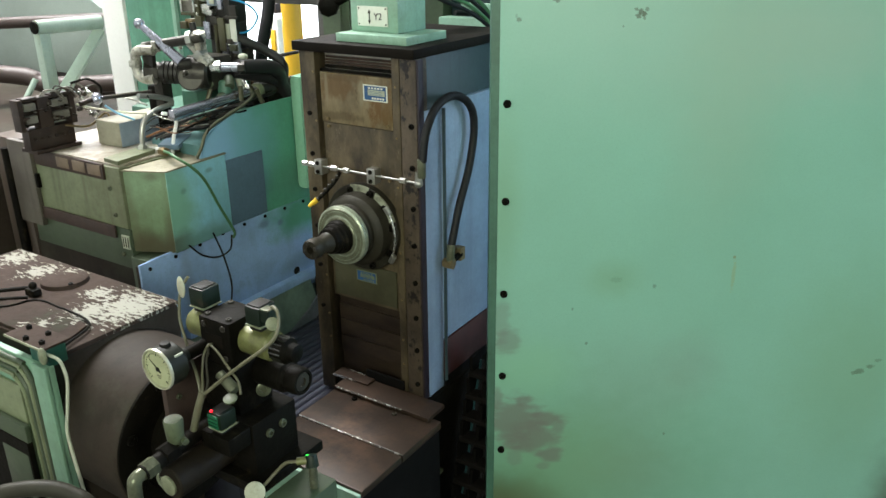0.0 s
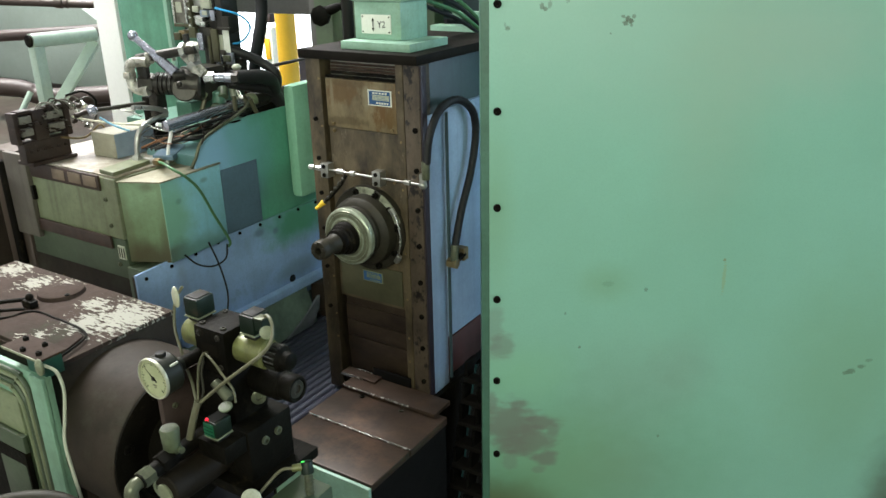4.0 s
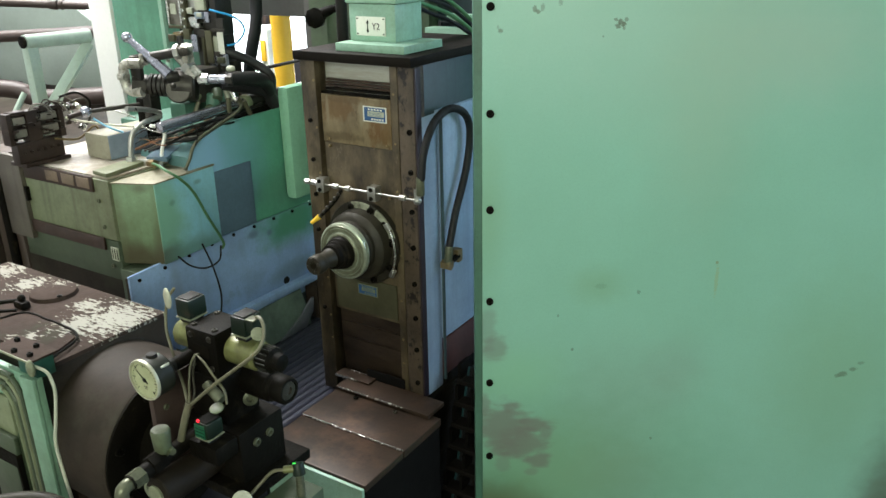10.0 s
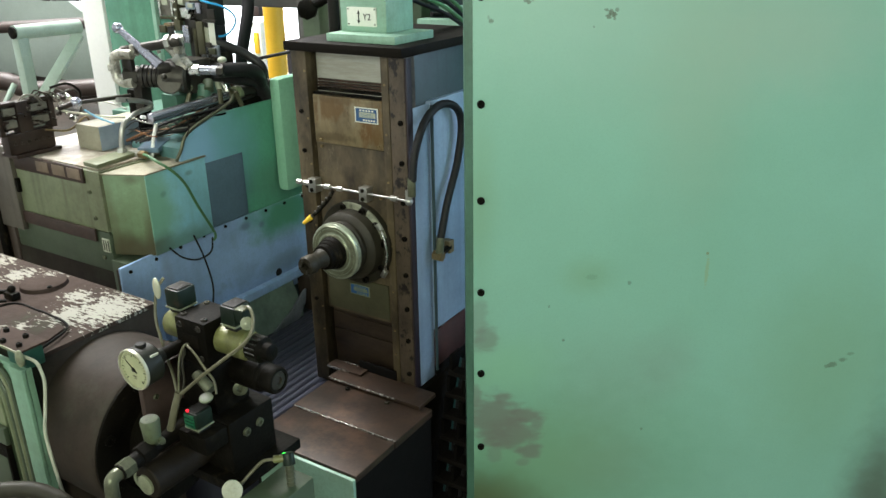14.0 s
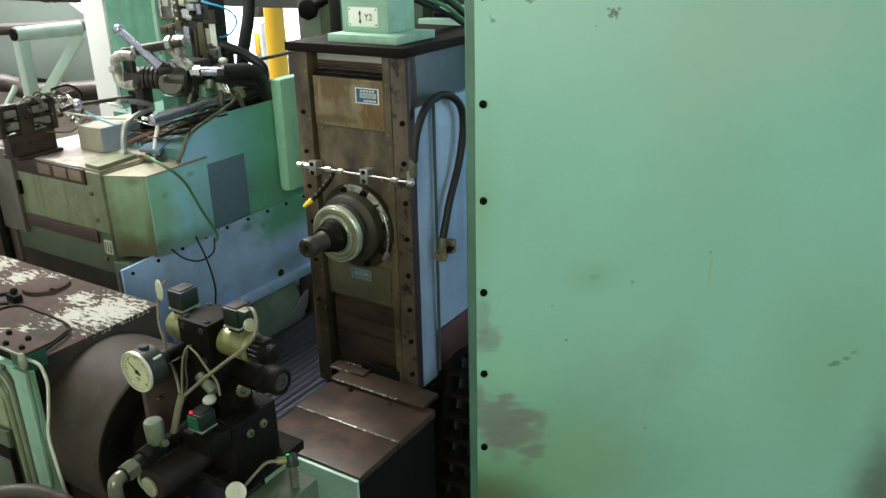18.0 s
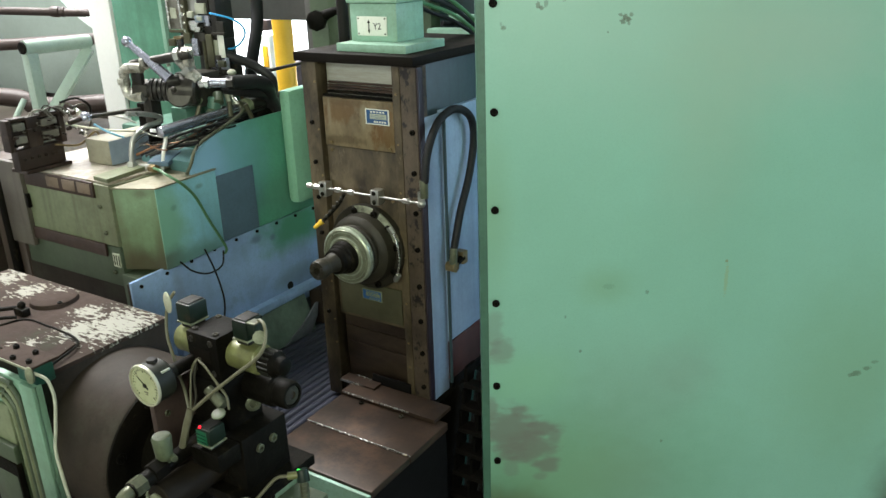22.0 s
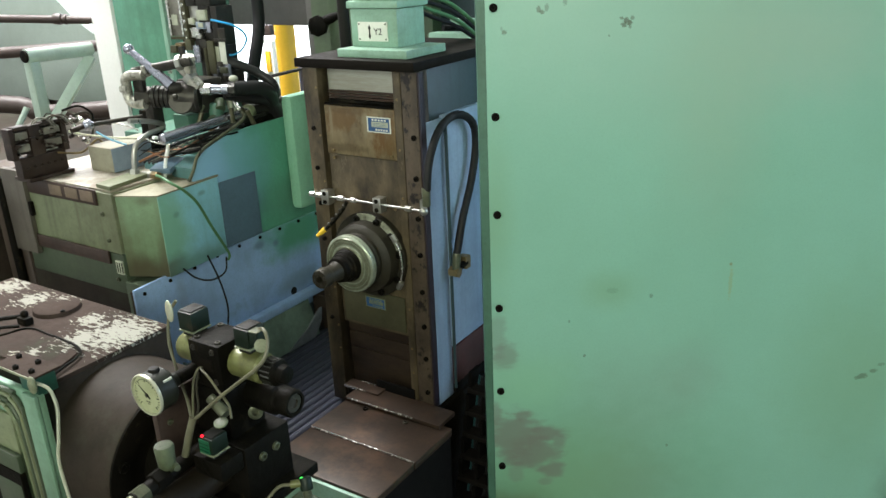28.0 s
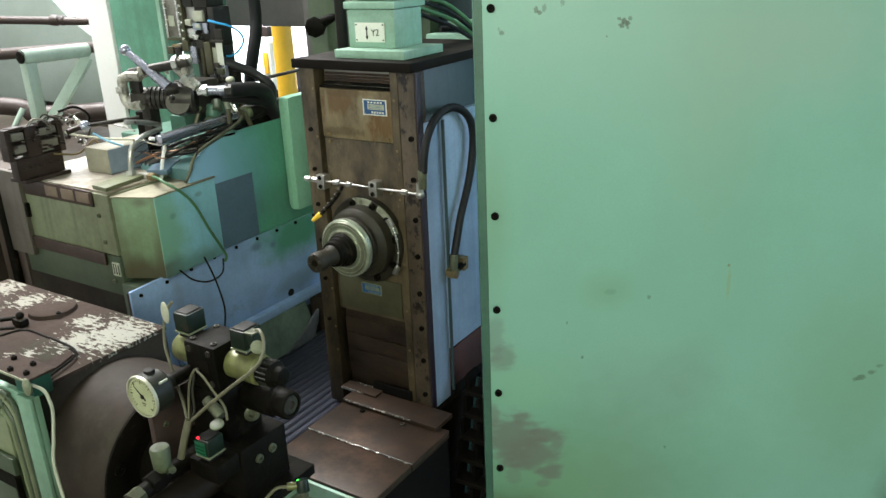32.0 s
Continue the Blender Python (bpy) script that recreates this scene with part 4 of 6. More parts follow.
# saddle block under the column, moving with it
# Near-black sides: the deep shade beside the saddle is put into the colour.
part("saddle", box(-0.918, -0.690, 0.838, 1.060, 0.60, 0.870, 0.002), NEARBLACK, col, "saddle block in near black, deep shade painted in")
part("saddle_top", box(-0.920, -0.688, 0.945, 1.062, 0.8705, 0.886, 0.002), OILPLATE, col, "oily brown steel top plate")
part("saddle_front", box(-0.918, -0.689, 0.836, 0.9435, 0.8705, 0.884, 0.002), OILPLATE, col, "oily brown steel top plate")
part("front_cover", box(-0.90, -0.690, 0.829, 0.8355, 0.78, 0.879, 0.001), GREEN, col, "mint green front cover")
part("foot_front", box(-0.930, -0.748, 1.0625, 1.1045, 0.60, 0.886, 0.002), DARKST, col)
part("rear_step", box(-0.918, -0.705, 1.045, 1.10, 0.8865, 0.895, 0.001), OILPLATE, col)
part("rear_plate", box(-0.945, -0.862, 1.075, 1.1012, 0.8955, 0.8995, 0.0008), OILPLATE, col)
part("step_edge", box(-0.9220, -0.8853, 1.0975, 1.0988, 0.9005, 0.9030, 0.0003), SHINY, col, "worn bright edge strip")
part("plate_edge", box(-0.944, -0.890, 1.0735, 1.0749, 0.8955, 0.9, 0.0003), SHINY, col, "worn bright edge strip")
part("front_edge", box(-0.916, -0.69, 0.9432, 0.9448, 0.8845, 0.8872, 0.0003), SHINY, col, "worn bright edge strip")
part("rear_edge", box(-0.912, -0.76, 1.0432, 1.0448, 0.8930, 0.8957, 0.0003), SHINY, col, "worn bright edge strip")
# Thin near-black box in place of the dark recess.
part("drain_slot", box(-0.8829, -0.7935, 1.0988, 1.1015, 0.8850, 0.9150, 0.001), NEARBLACK, col, "near-black box standing for the drain recess")
part("stop_screw", screw((-0.865, 1.038, 0.886), (0, 0, 1), 0.005, 0.004), DARKST, col)
part("stop_screw", screw((-0.772, 1.036, 0.886), (0, 0, 1), 0.005, 0.003), FLANGEBR, col)
part("column_foot", box(-0.963, -0.74, 1.105, 1.45, 0.60, 0.884, 0.004), DARKST, col)

# ---- machine bed ----
setting("machine_bed", box(-1.9, -0.45, 0.45, 1.9, 0.0, 0.60, 0.01), DARKST, "dark oily cast machine bed", "machine bed")

# ---- gearbox with drum ----
gb = thing("gearbox", (-1.15, 0.6, 0.60), "grimy brown gearbox with flaking white paint on top", "gearbox")
part("housing", box(-1.345, -0.939, 0.513, 0.70, 0.60, 1.1835, 0.003), DRUM, gb)
part("top_cover", box(-1.3455, -0.9385, 0.5125, 0.7005, 1.1838, 1.19, 0.001), FLAKED, gb, "brown top cover with flaking white paint")
part("cover_cap", lathe((-1.146, 0.655, 1.19), (0, 0, 1), [(0, 0.036), (0.006, 0.0345), (0.0075, 0.032), (0.0068, 0.006)], 36), FLAKED, gb)
DC = (0.598, 1.065)
part("drum", lathe((-0.9385, *DC), (1, 0, 0), [(0, 0.1135), (0.113, 0.114), (0.118, 0.1115), (0.118, 0.085), (0.114, 0.08), (0.114, 0.02)], 72), DRUM, gb, "grimy brown-grey drum flange")
drum_face = part("drum_face", lathe((-0.8235, *DC), (1, 0, 0), [(0, 0.111), (0.006, 0.111), (0.007, 0.109), (0.007, 0.082), (0.003, 0.080), (0.003, 0.03)], 72), DARKST, gb, "oil-black drum face")
hub = part("hub_plate", lathe((-0.8205, *DC), (1, 0, 0), [(0, 0.060), (0.026, 0.060), (0.028, 0.058), (0.028, 0.02)], 56), DARKST, gb, "oil-black hub plate")
for k in range(6):
    a = radians(10 + 60 * k)
    part("hub_bolt", screw((-0.7925, DC[0] + 0.048 * math.cos(a), DC[1] + 0.048 * math.sin(a)), (1, 0, 0), 0.005, 0.003), FITTING, hub)
for k in range(8):
    a = radians(22 + 45 * k)
    part("drum_screw", screw((-0.8165, DC[0] + 0.096 * math.cos(a), DC[1] + 0.096 * math.sin(a)), (1, 0, 0), 0.007, 0.004), DARKST, drum_face)

# ---- left machine head ----
hd = thing("machine_unit", (-1.45, 1.1, 0.60), "grey-green machine unit with covers over a pale blue pedestal", "machine")
part("front_body", box(-1.66, -1.335, 0.91, 1.30, 1.16, 1.283, 0.004), OLIVE, hd)
part("front_band", box(-1.615, -1.372, 0.905, 0.9095, 1.137, 1.163, 0.001), BANDBR, hd, "brown band")
part("lower_body", box(-1.66, -1.335, 0.912, 1.30, 1.075, 1.159, 0.003), DKOLGREEN, hd)
part("foot", box(-1.70, -1.291, 0.93, 1.04, 0.60, 1.074, 0.004), DRUM, hd, "grimy dark plinth")
cover_box = part("cover_box", prism([(-1.338, 0.916), (-1.259, 0.953), (-1.266, 1.108), (-1.359, 1.110)], 1.112, 1.276, 0.004), BOXOL, hd, "olive green junction cover")
# Sheet added to carry the blue side light as colour.
part("cover_side", prism([(-1.2585, 0.953), (-1.2555, 0.953), (-1.2615, 1.107), (-1.2655, 1.107)], 1.113, 1.2755, 0.0008), TEAL, cover_box, "side sheet of the junction cover, coloured for blue light")
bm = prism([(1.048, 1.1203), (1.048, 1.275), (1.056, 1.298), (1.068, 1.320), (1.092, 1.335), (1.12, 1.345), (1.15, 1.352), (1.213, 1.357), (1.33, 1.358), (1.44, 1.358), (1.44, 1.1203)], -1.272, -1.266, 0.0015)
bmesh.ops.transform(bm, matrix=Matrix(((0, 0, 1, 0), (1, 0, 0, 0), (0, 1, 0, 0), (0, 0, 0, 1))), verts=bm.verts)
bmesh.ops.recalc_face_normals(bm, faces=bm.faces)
part("side_housing", bm, UNITGR, hd, "green side housing with a rounded shoulder and painted-in blue light")
# Thin dark sheet added in place of a shadow cast on the housing.
part("shadow_sheet", box(-1.2655, -1.2635, 1.09, 1.213, 1.1215, 1.262, 0.0008), SLABSHADE, hd, "dark blue-grey sheet standing for a cast shadow")
part("inner_plate", box(-1.425, -1.2745, 1.06, 1.149, 1.13, 1.302, 0.002), INTEAL, hd, "dull teal inner plate under the wires")
part("inner_body", box(-1.60, -1.302, 1.15, 1.44, 1.13, 1.335, 0.004), DKGREEN, hd)
part("inner_step", box(-1.40, -1.285, 1.265, 1.44, 1.3355, 1.368, 0.004), DARKST, hd)
part("round_cover", box(-1.2625, -1.230, 1.309, 1.41, 1.15, 1.408, 0.014), PALEMINT, hd, "mint green rounded cover")
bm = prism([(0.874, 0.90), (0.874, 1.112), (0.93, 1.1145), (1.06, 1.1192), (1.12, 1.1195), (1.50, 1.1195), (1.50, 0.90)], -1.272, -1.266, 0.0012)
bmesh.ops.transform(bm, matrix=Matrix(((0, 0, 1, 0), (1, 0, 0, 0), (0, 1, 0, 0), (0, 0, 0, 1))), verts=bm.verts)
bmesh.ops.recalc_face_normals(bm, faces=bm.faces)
pedestal = part("pedestal", bm, BLUE, hd, "pedestal coloured for blue side light, green reflection painted in")
part("pedestal_body", box(-1.62, -1.2725, 1.05, 1.50, 0.90, 1.1105, 0.003), BLUEDK, hd)
part("lower_return", box(-1.3345, -1.2725, 0.905, 1.049, 0.90, 1.106, 0.002), DKOLGREEN, hd)
part("pedestal_end", box(-1.30, -1.2725, 0.888, 0.9045, 0.60, 1.098, 0.001), DRUM, hd)
part("pedestal_foot", box(-1.62, -1.2635, 0.96, 1.50, 0.60, 0.8995, 0.004), BLUEDK, hd)
grey_block = part("grey_block", box(-1.522, -1.447, 1.003, 1.147, 1.2885, 1.340, 0.003), DUSTY, hd)
# Sheet added so that the block's side shows blue light as colour.
part("block_side", box(-1.4468, -1.4448, 1.004, 1.146, 1.2895, 1.339, 0.0005), BLKSIDE, grey_block, "side sheet coloured for blue light")
for k in range(9):
    part("screw", screw((-1.266, 0.895 + 0.062 * k, min(1.0985 + 0.0045 * k, 1.1135)), (1, 0, 0), 0.0036, 0.003), DARKST, pedestal)

# ---- bellows ----
bl = thing("way_bellows", (-1.1, 1.15, 0.60), "blue-grey ribbed way cover between the machines", "way cover")
for k in range(15):
    x = -1.235 + 0.0178 * k
    part("rib", tube([(x, 0.80, 0.826), (x, 1.15, 0.826), (x, 1.50, 0.826)], 0.0094, 1, 12), RIB, bl)
part("backing", box(-1.245, -0.975, 0.80, 1.50, 0.60, 0.8285, 0.002), RIB, bl)

# ---- backdrop things ----
setting("pillar_1", box(-2.022, -1.933, 1.411, 1.422, 0, 3.6, 0.002), WHITE, "white painted steel pillar", "pillar")
cab = thing("green_cabinet", (-1.85, 1.75, 0), "green painted machine upright behind the valve stack", "machine")
part("body", box(-2.09, -1.845, 1.52, 1.56, 0, 2.6, 0.004), MIDGREEN, cab)
part("edge_strip", box(-1.86, -1.845, 1.508, 1.5195, 0, 2.6, 0.002), GREEN, cab)
setting("pillar_2", rod((-1.974, 2.095, 0), (-1.974, 2.095, 3.6), 0.034, seg=28), YELLOW, "yellow painted round post", "post")

# ---- hydraulic valve block on the drum ----
vb = thing("hydraulic_valve_block", (-0.76, 0.64, 1.0), "oil-black hydraulic valve block with two solenoids", "valve")
part("foot", box(-0.822, -0.682, 0.588, 0.712, 1.018, 1.033, 0.0015), DARKST, vb)
base = part("base_block", box(-0.818, -0.700, 0.604, 0.684, 1.0335, 1.110, 0.003), DARKST, vb)
for y, z in ((0.632, 1.085), (0.656, 1.087)):
    part("screw", screw((-0.700, y, z), (1, 0, 0), 0.006, 0.004), FITTING, base)
part("mount_plate", box(-0.812, -0.803, 0.560, 0.700, 1.020, 1.175, 0.002), HUBBR, vb, "grimy mauve-brown mounting plate")
part("plate_screw", screw((-0.803, 0.578, 1.135), (1, 0, 0), 0.004, 0.003), FITTING, vb)
part("riser", box(-0.792, -0.728, 0.612, 0.672, 1.1105, 1.1795, 0.003), DARKST, vb)
part("arm", box(-0.752, -0.702, 0.566, 0.6035, 1.084, 1.1095, 0.003), DARKST, vb)
body = part("valve_body", box(-0.786, -0.731, 0.612, 0.668, 1.180, 1.243, 0.003), DARKST, vb)
for x, y in ((-0.777, 0.621), (-0.740, 0.621), (-0.777, 0.660), (-0.740, 0.660)):
    part("screw", screw((x, y, 1.243), (0, 0, 1), 0.0042, 0.0025), DKCAST, body)
part("name_plate", box(-0.775, -0.745, 0.6112, 0.6118, 1.205, 1.222, 0), CAPST, body, "grimy dark name plate")
for x, z in ((-0.776, 1.192), (-0.742, 1.192), (-0.776, 1.234), (-0.742, 1.234)):
    part("port_plug", screw((x, 0.612, z), (0, -1, 0), 0.0042, 0.002), DKCAST, body)
AX = (0.640, 1.214)
part("solenoid", lathe((-0.7865, *AX), (-1, 0, 0), [(0, 0.0165), (0.003, 0.0195), (0.036, 0.0195), (0.041, 0.016), (0.045, 0.010)], 32), COIL, vb, "yellowed cream solenoid coil")
part("solenoid", lathe((-0.7305, *AX), (1, 0, 0), [(0, 0.0165), (0.003, 0.0195), (0.047, 0.0195), (0.051, 0.0165)], 32), COIL, vb, "yellowed cream solenoid coil")
bm = lathe((-0.6795, *AX), (1, 0, 0), [(0, 0.015), (0.002, 0.0165), (0.021, 0.0165), (0.025, 0.012), (0.034, 0.011), (0.036, 0.008)], 32)
kn = part("knob", bm, DARKST, vb, "ribbed dark adjusting knob")
for k in range(16):
    a = 2 * math.pi * k / 16
    c = Vector((0, math.cos(a), math.sin(a))) * 0.0163
    part("knob_rib", rod((-0.677, AX[0] + c.y, AX[1] + c.z), (-0.660, AX[0] + c.y, AX[1] + c.z), 0.0014, seg=6), CASEBL, kn)


def connector(x, y, z, s, parent, material=None):
    """A cube plug: dark hood, green lower body, pale gasket, small gland."""
    c = part("plug_hood", box(x - s, x, y, y + s * 1.15, z + 0.3 * s, z + 1.30 * s, 0.003), material or DINGREEN, parent, "dark green connector plug")
    part("plug_gasket", box(x - s - 0.0006, x + 0.0006, y - 0.0006, y + s * 1.15, z + 0.24 * s, z + 0.3 * s, 0), DIRTYW, c)
    part("plug_base", box(x - s * 0.85, x - s * 0.1, y + s * 0.1, y + s, z, z + 0.24 * s, 0.001), BLACKM, c)
    part("plug_cap", box(x - s * 0.9, x - s * 0.1, y + s * 0.1, y + s * 1.05, z + 1.30 * s, z + 1.36 * s, 0.001), BLACKM, c)
    return c


connector(-0.793, 0.628, 1.234, 0.0262, vb)
connector(-0.692, 0.628, 1.234, 0.0255, vb)
connector(-0.716, 0.569, 1.1095, 0.023, vb)
part("plug_window", box(-0.7385, -0.7205, 0.5680, 0.5688, 1.1175, 1.1365, 0.0003), VALVEGREEN, vb, "green plug window")
for k in range(3):
    part("window_bar", box(-0.7375, -0.7215, 0.5676, 0.5680, 1.1205 + 0.005 * k, 1.1217 + 0.005 * k, 0), DINGREEN, vb)
part("gland_box", box(-0.6915, -0.678, 0.629, 0.643, 1.250, 1.266, 0.001), DINGREEN, vb)
part("gland_plate", box(-0.6915, -0.678, 0.629, 0.643, 1.2662, 1.268, 0.0005), FITTING, vb)
part("led", ball((-0.733, 0.5705, 1.1405), 0.0019, 12), REDLED, vb, "glowing red indicator")
part("cable_tag", ball((-0.8085, 0.610, 1.277), 0.0125, 16, squash=(0.55, 0.25, 1.2)), BEZEL, vb, "off-white oval cable tag")
part("cable_tag", lathe((-0.670, 0.6275, 1.254), (0.72, -0.6, 0.35), [(0, 0.0082), (0.0016, 0.0082), (0.0022, 0.007)], 20), DIRTYW, vb, "off-white round cable tag")
part("cable_tag", lathe((-0.708, 0.582, 1.160), (0.10, -0.30, 0.95), [(0, 0.0088), (0.0018, 0.0088), (0.0024, 0.0075)], 24), BREATH, vb, "off-white round cable tag")
part("cable_gland", rod((-0.744, 0.600, 1.176), (-0.716, 0.598, 1.161), 0.0065, 0.0080, 16, 0.001), FITTING, vb)
part("cable", tube([(-0.800, 0.616, 1.291), (-0.809, 0.612, 1.277), (-0.815, 0.610, 1.259), (-0.812, 0.604, 1.234), (-0.800, 0.598, 1.215), (-0.782, 0.590, 1.191), (-0.768, 0.584, 1.174), (-0.756, 0.577, 1.152)], 0.0020, 8, 10), GREYCABLE, vb)
part("cable", tube([(-0.688, 0.640, 1.262), (-0.680, 0.640, 1.269), (-0.669, 0.636, 1.268), (-0.661, 0.630, 1.257), (-0.659, 0.620, 1.243), (-0.669, 0.612, 1.229), (-0.690, 0.604, 1.211), (-0.721, 0.592, 1.184), (-0.753, 0.577, 1.153)], 0.0023, 8, 10), GREYCABLE, vb)
part("cable", tube([(-0.766, 0.612, 1.208), (-0.7675, 0.606, 1.206), (-0.770, 0.600, 1.194), (-0.766, 0.592, 1.178), (-0.753, 0.577, 1.154)], 0.0016, 8, 10), GREYCABLE, vb)
part("cable", tube([(-0.764, 0.612, 1.208), (-0.760, 0.606, 1.209), (-0.744, 0.602, 1.205), (-0.722, 0.598, 1.190), (-0.704, 0.594, 1.180), (-0.700, 0.592, 1.164)], 0.0016, 8, 10), GREYCABLE, vb)
part("cable", tube([(-0.766, 0.606, 1.204), (-0.762, 0.596, 1.186), (-0.750, 0.585, 1.168), (-0.753, 0.577, 1.149)], 0.0015, 8, 10), BRNHOSE, vb)
part("conduit", tube([(-0.753, 0.577, 1.157), (-0.757, 0.570, 1.135), (-0.761, 0.560, 1.103)], 0.0048, 6, 12), GREYCABLE, vb, "grey flexible conduit")

# relief valve
rv = part("relief_valve", lathe((-0.745, 0.660, 1.160), (1, 0, 0), [(0, 0.020), (0.004, 0.0215), (0.060, 0.0215), (0.062, 0.0185), (0.066, 0.0175), (0.068, 0.0185), (0.084, 0.0185), (0.087, 0.0165), (0.087, 0.0135), (0.083, 0.013), (0.083, 0.001)], 36), DARKST, vb, "oil-black relief valve cartridge")
part("valve_cap", lathe((-0.6625, 0.660, 1.160), (1, 0, 0), [(0, 0.0126), (0.003, 0.0122), (0.0036, 0.006), (0.0010, 0.0055), (0.0010, 0.0005)], 24), DKCAST, rv)
part("plug_screw", lathe((-0.728, 0.655, 1.133), (0.75, -0.6, 0.1), [(0, 0.010), (0.008, 0.010), (0.009, 0.008), (0.009, 0.0045), (0.004, 0.004), (0.004, 0.0005)], 20), FITTING, vb)

# line with nuts, elbow, breather knob and the lower cylinder
LX, LZ = -0.762, 1.098
part("pressure_line", rod((LX, 0.482, LZ - 0.006), (LX, 0.62, LZ + 0.006), 0.0105, seg=20), DARKST, vb)
part("line_nut", hexnut((LX, 0.484, LZ - 0.006), (LX, 0.501, LZ - 0.004), 0.0122), FITTING, vb, "oily grey-green hexagonal nut")
part("line_nut", hexnut((LX, 0.512, LZ - 0.001), (LX, 0.532, LZ + 0.001), 0.0135), DARKST, vb)
part("elbow", tube([(LX, 0.486, LZ - 0.006), (LX - 0.001, 0.475, LZ - 0.008), (LX - 0.001, 0.469, LZ - 0.018), (LX, 0.468, LZ - 0.07)], 0.0086, 6, 16), FITTING, vb, "oily grey-green pipe elbow")
part("breather", lathe((LX, 0.535, LZ + 0.004), (0, 0, 1), [(0, 0.0085), (0.004, 0.009), (0.006, 0.0105), (0.034, 0.0122), (0.037, 0.0108)], 28), BREATH, vb, "dirty grey-white breather cap")
part("breather_screw", rod((LX + 0.008, 0.539, LZ + 0.012), (LX + 0.017, 0.5365, LZ + 0.012), 0.0042, seg=12), BREATH, vb)
part("lower_cylinder", lathe((-0.755, 0.512, 1.060), (0, 1, 0), [(0, 0.0205), (0.002, 0.0222), (0.12, 0.0222)], 36), CYLBR, vb)
part("cylinder_end", lathe((-0.757, 0.5125, 1.057), (0, -1, 0), [(0, 0.0135), (0.003, 0.0135), (0.004, 0.011)], 24), DIRTYW, vb, "worn pale end cap")
part("cylinder_flange", lathe((-0.772, 0.517, 1.056), (0, -1, 0), [(0, 0.011), (0.004, 0.011), (0.005, 0.008)], 20), OLIVE, vb)

# ---- pressure gauge ----
pg = thing("pressure_gauge", (-0.78, 0.61, 1.20), "round pressure gauge with pale dial and steel bezel", "gauge")
GC = (-0.780, 0.539, 1.2017)
part("case", lathe((GC[0], 0.5406, GC[2]), (0, 1, 0), [(0, 0.0295), (0.002, 0.030), (0.026, 0.0295), (0.030, 0.026), (0.031, 0.012), (0.046, 0.011)], 40), CASEBL, pg, "dark gauge case")
part("bezel", lathe((GC[0], 0.5405, GC[2]), (0, -1, 0), [(0, 0.0302), (0.0008, 0.0312), (0.0032, 0.0312), (0.0048, 0.0304), (0.0048, 0.0289), (0.0012, 0.0285), (0.0012, 0.020)], 48), BEZEL, pg, "dull cream steel bezel")
dial = part("dial", lathe((GC[0], 0.5395, GC[2]), (0, -1, 0), [(0, 0.0281), (0.0012, 0.0281)], 40), DIAL, pg, "pale gauge dial")
dy = 0.5378
ndl = Vector((-0.80, 0, 0.62)).normalized()
bm = bmesh.new()
gx = Vector((GC[0], dy, GC[2]))
prp = Vector((-ndl.z, 0, ndl.x))
vs = [bm.verts.new(p) for p in (gx - ndl * 0.007 + prp * 0.0014, gx - ndl * 0.007 - prp * 0.0014, gx + ndl * 0.020)]
f = bm.faces.new(vs)
ex = bmesh.ops.extrude_face_region(bm, geom=[f])
bmesh.ops.translate(bm, vec=(0, -0.0006, 0), verts=[v for v in ex["geom"] if isinstance(v, bmesh.types.BMVert)])
bmesh.ops.recalc_face_normals(bm, faces=bm.faces)
part("needle", bm, BLACKM, dial)
part("hub", lathe((GC[0], dy, GC[2]), (0, -1, 0), [(0, 0.0032), (0.0015, 0.003)], 16), BLACKM, dial)
for k in range(25):
    a = radians(225 - 270 * k / 24)
    d = Vector((math.cos(a), 0, math.sin(a)))
    r0 = 0.0205 if k % 4 == 0 else 0.0225
    part("tick", rod(gx + d * r0, gx + d * 0.0248, 0.00045 if k % 4 else 0.0007, seg=4), BLACKM, dial)
part("dial_mark", box(GC[0] - 0.004, GC[0] + 0.004, dy, dy + 0.0004, GC[2] - 0.0115, GC[2] - 0.0095, 0), GREYCABLE, dial)
part("dial_mark", box(GC[0] - 0.002, GC[0] + 0.003, dy, dy + 0.0004, GC[2] - 0.0145, GC[2] - 0.013, 0), GREYCABLE, dial)
part("filler_plug", rod((GC[0], 0.555, GC[2] + 0.028), (GC[0], 0.555, GC[2] + 0.034), 0.008, 0.007, 16, 0.001), BLACKM, pg)
part("case_stripe", box(GC[0] + 0.0215, GC[0] + 0.0235, 0.551, 0.565, GC[2] + 0.018, GC[2] + 0.0215, 0.0005), TAGW, pg)
part("stem", rod((GC[0], 0.58, GC[2]), (GC[0], 0.625, GC[2]), 0.010, seg=16), DARKST, pg)

# ---- proximity switch on its bracket ----
ps = thing("proximity_switch", (-0.69, 0.66, 0.93), "small proximity switch with a green light on a green bracket", "sensor")
part("bracket", box(-0.712, -0.655, 0.60, 0.705, 0.60, 0.982, 0.003), DKOLGREEN, ps, "oily dark green bracket")
barrel = part("barrel", rod((-0.668, 0.673, 0.984), (-0.674, 0.679, 1.016), 0.0058, seg=16), FITTING, ps, "threaded oily barrel")
for k in range(4):
    part("thread_ring", rod((-0.6685 - 0.0012 * k, 0.6735 + 0.0012 * k, 0.988 + 0.006 * k), (-0.6688 - 0.0012 * k, 0.6738 + 0.0012 * k, 0.9905 + 0.006 * k), 0.0065, seg=16), FITTING, barrel)
part("head", rod((-0.673, 0.678, 1.013), (-0.678, 0.682, 1.029), 0.009, 0.008, 16, 0.001), DINGREEN, ps)
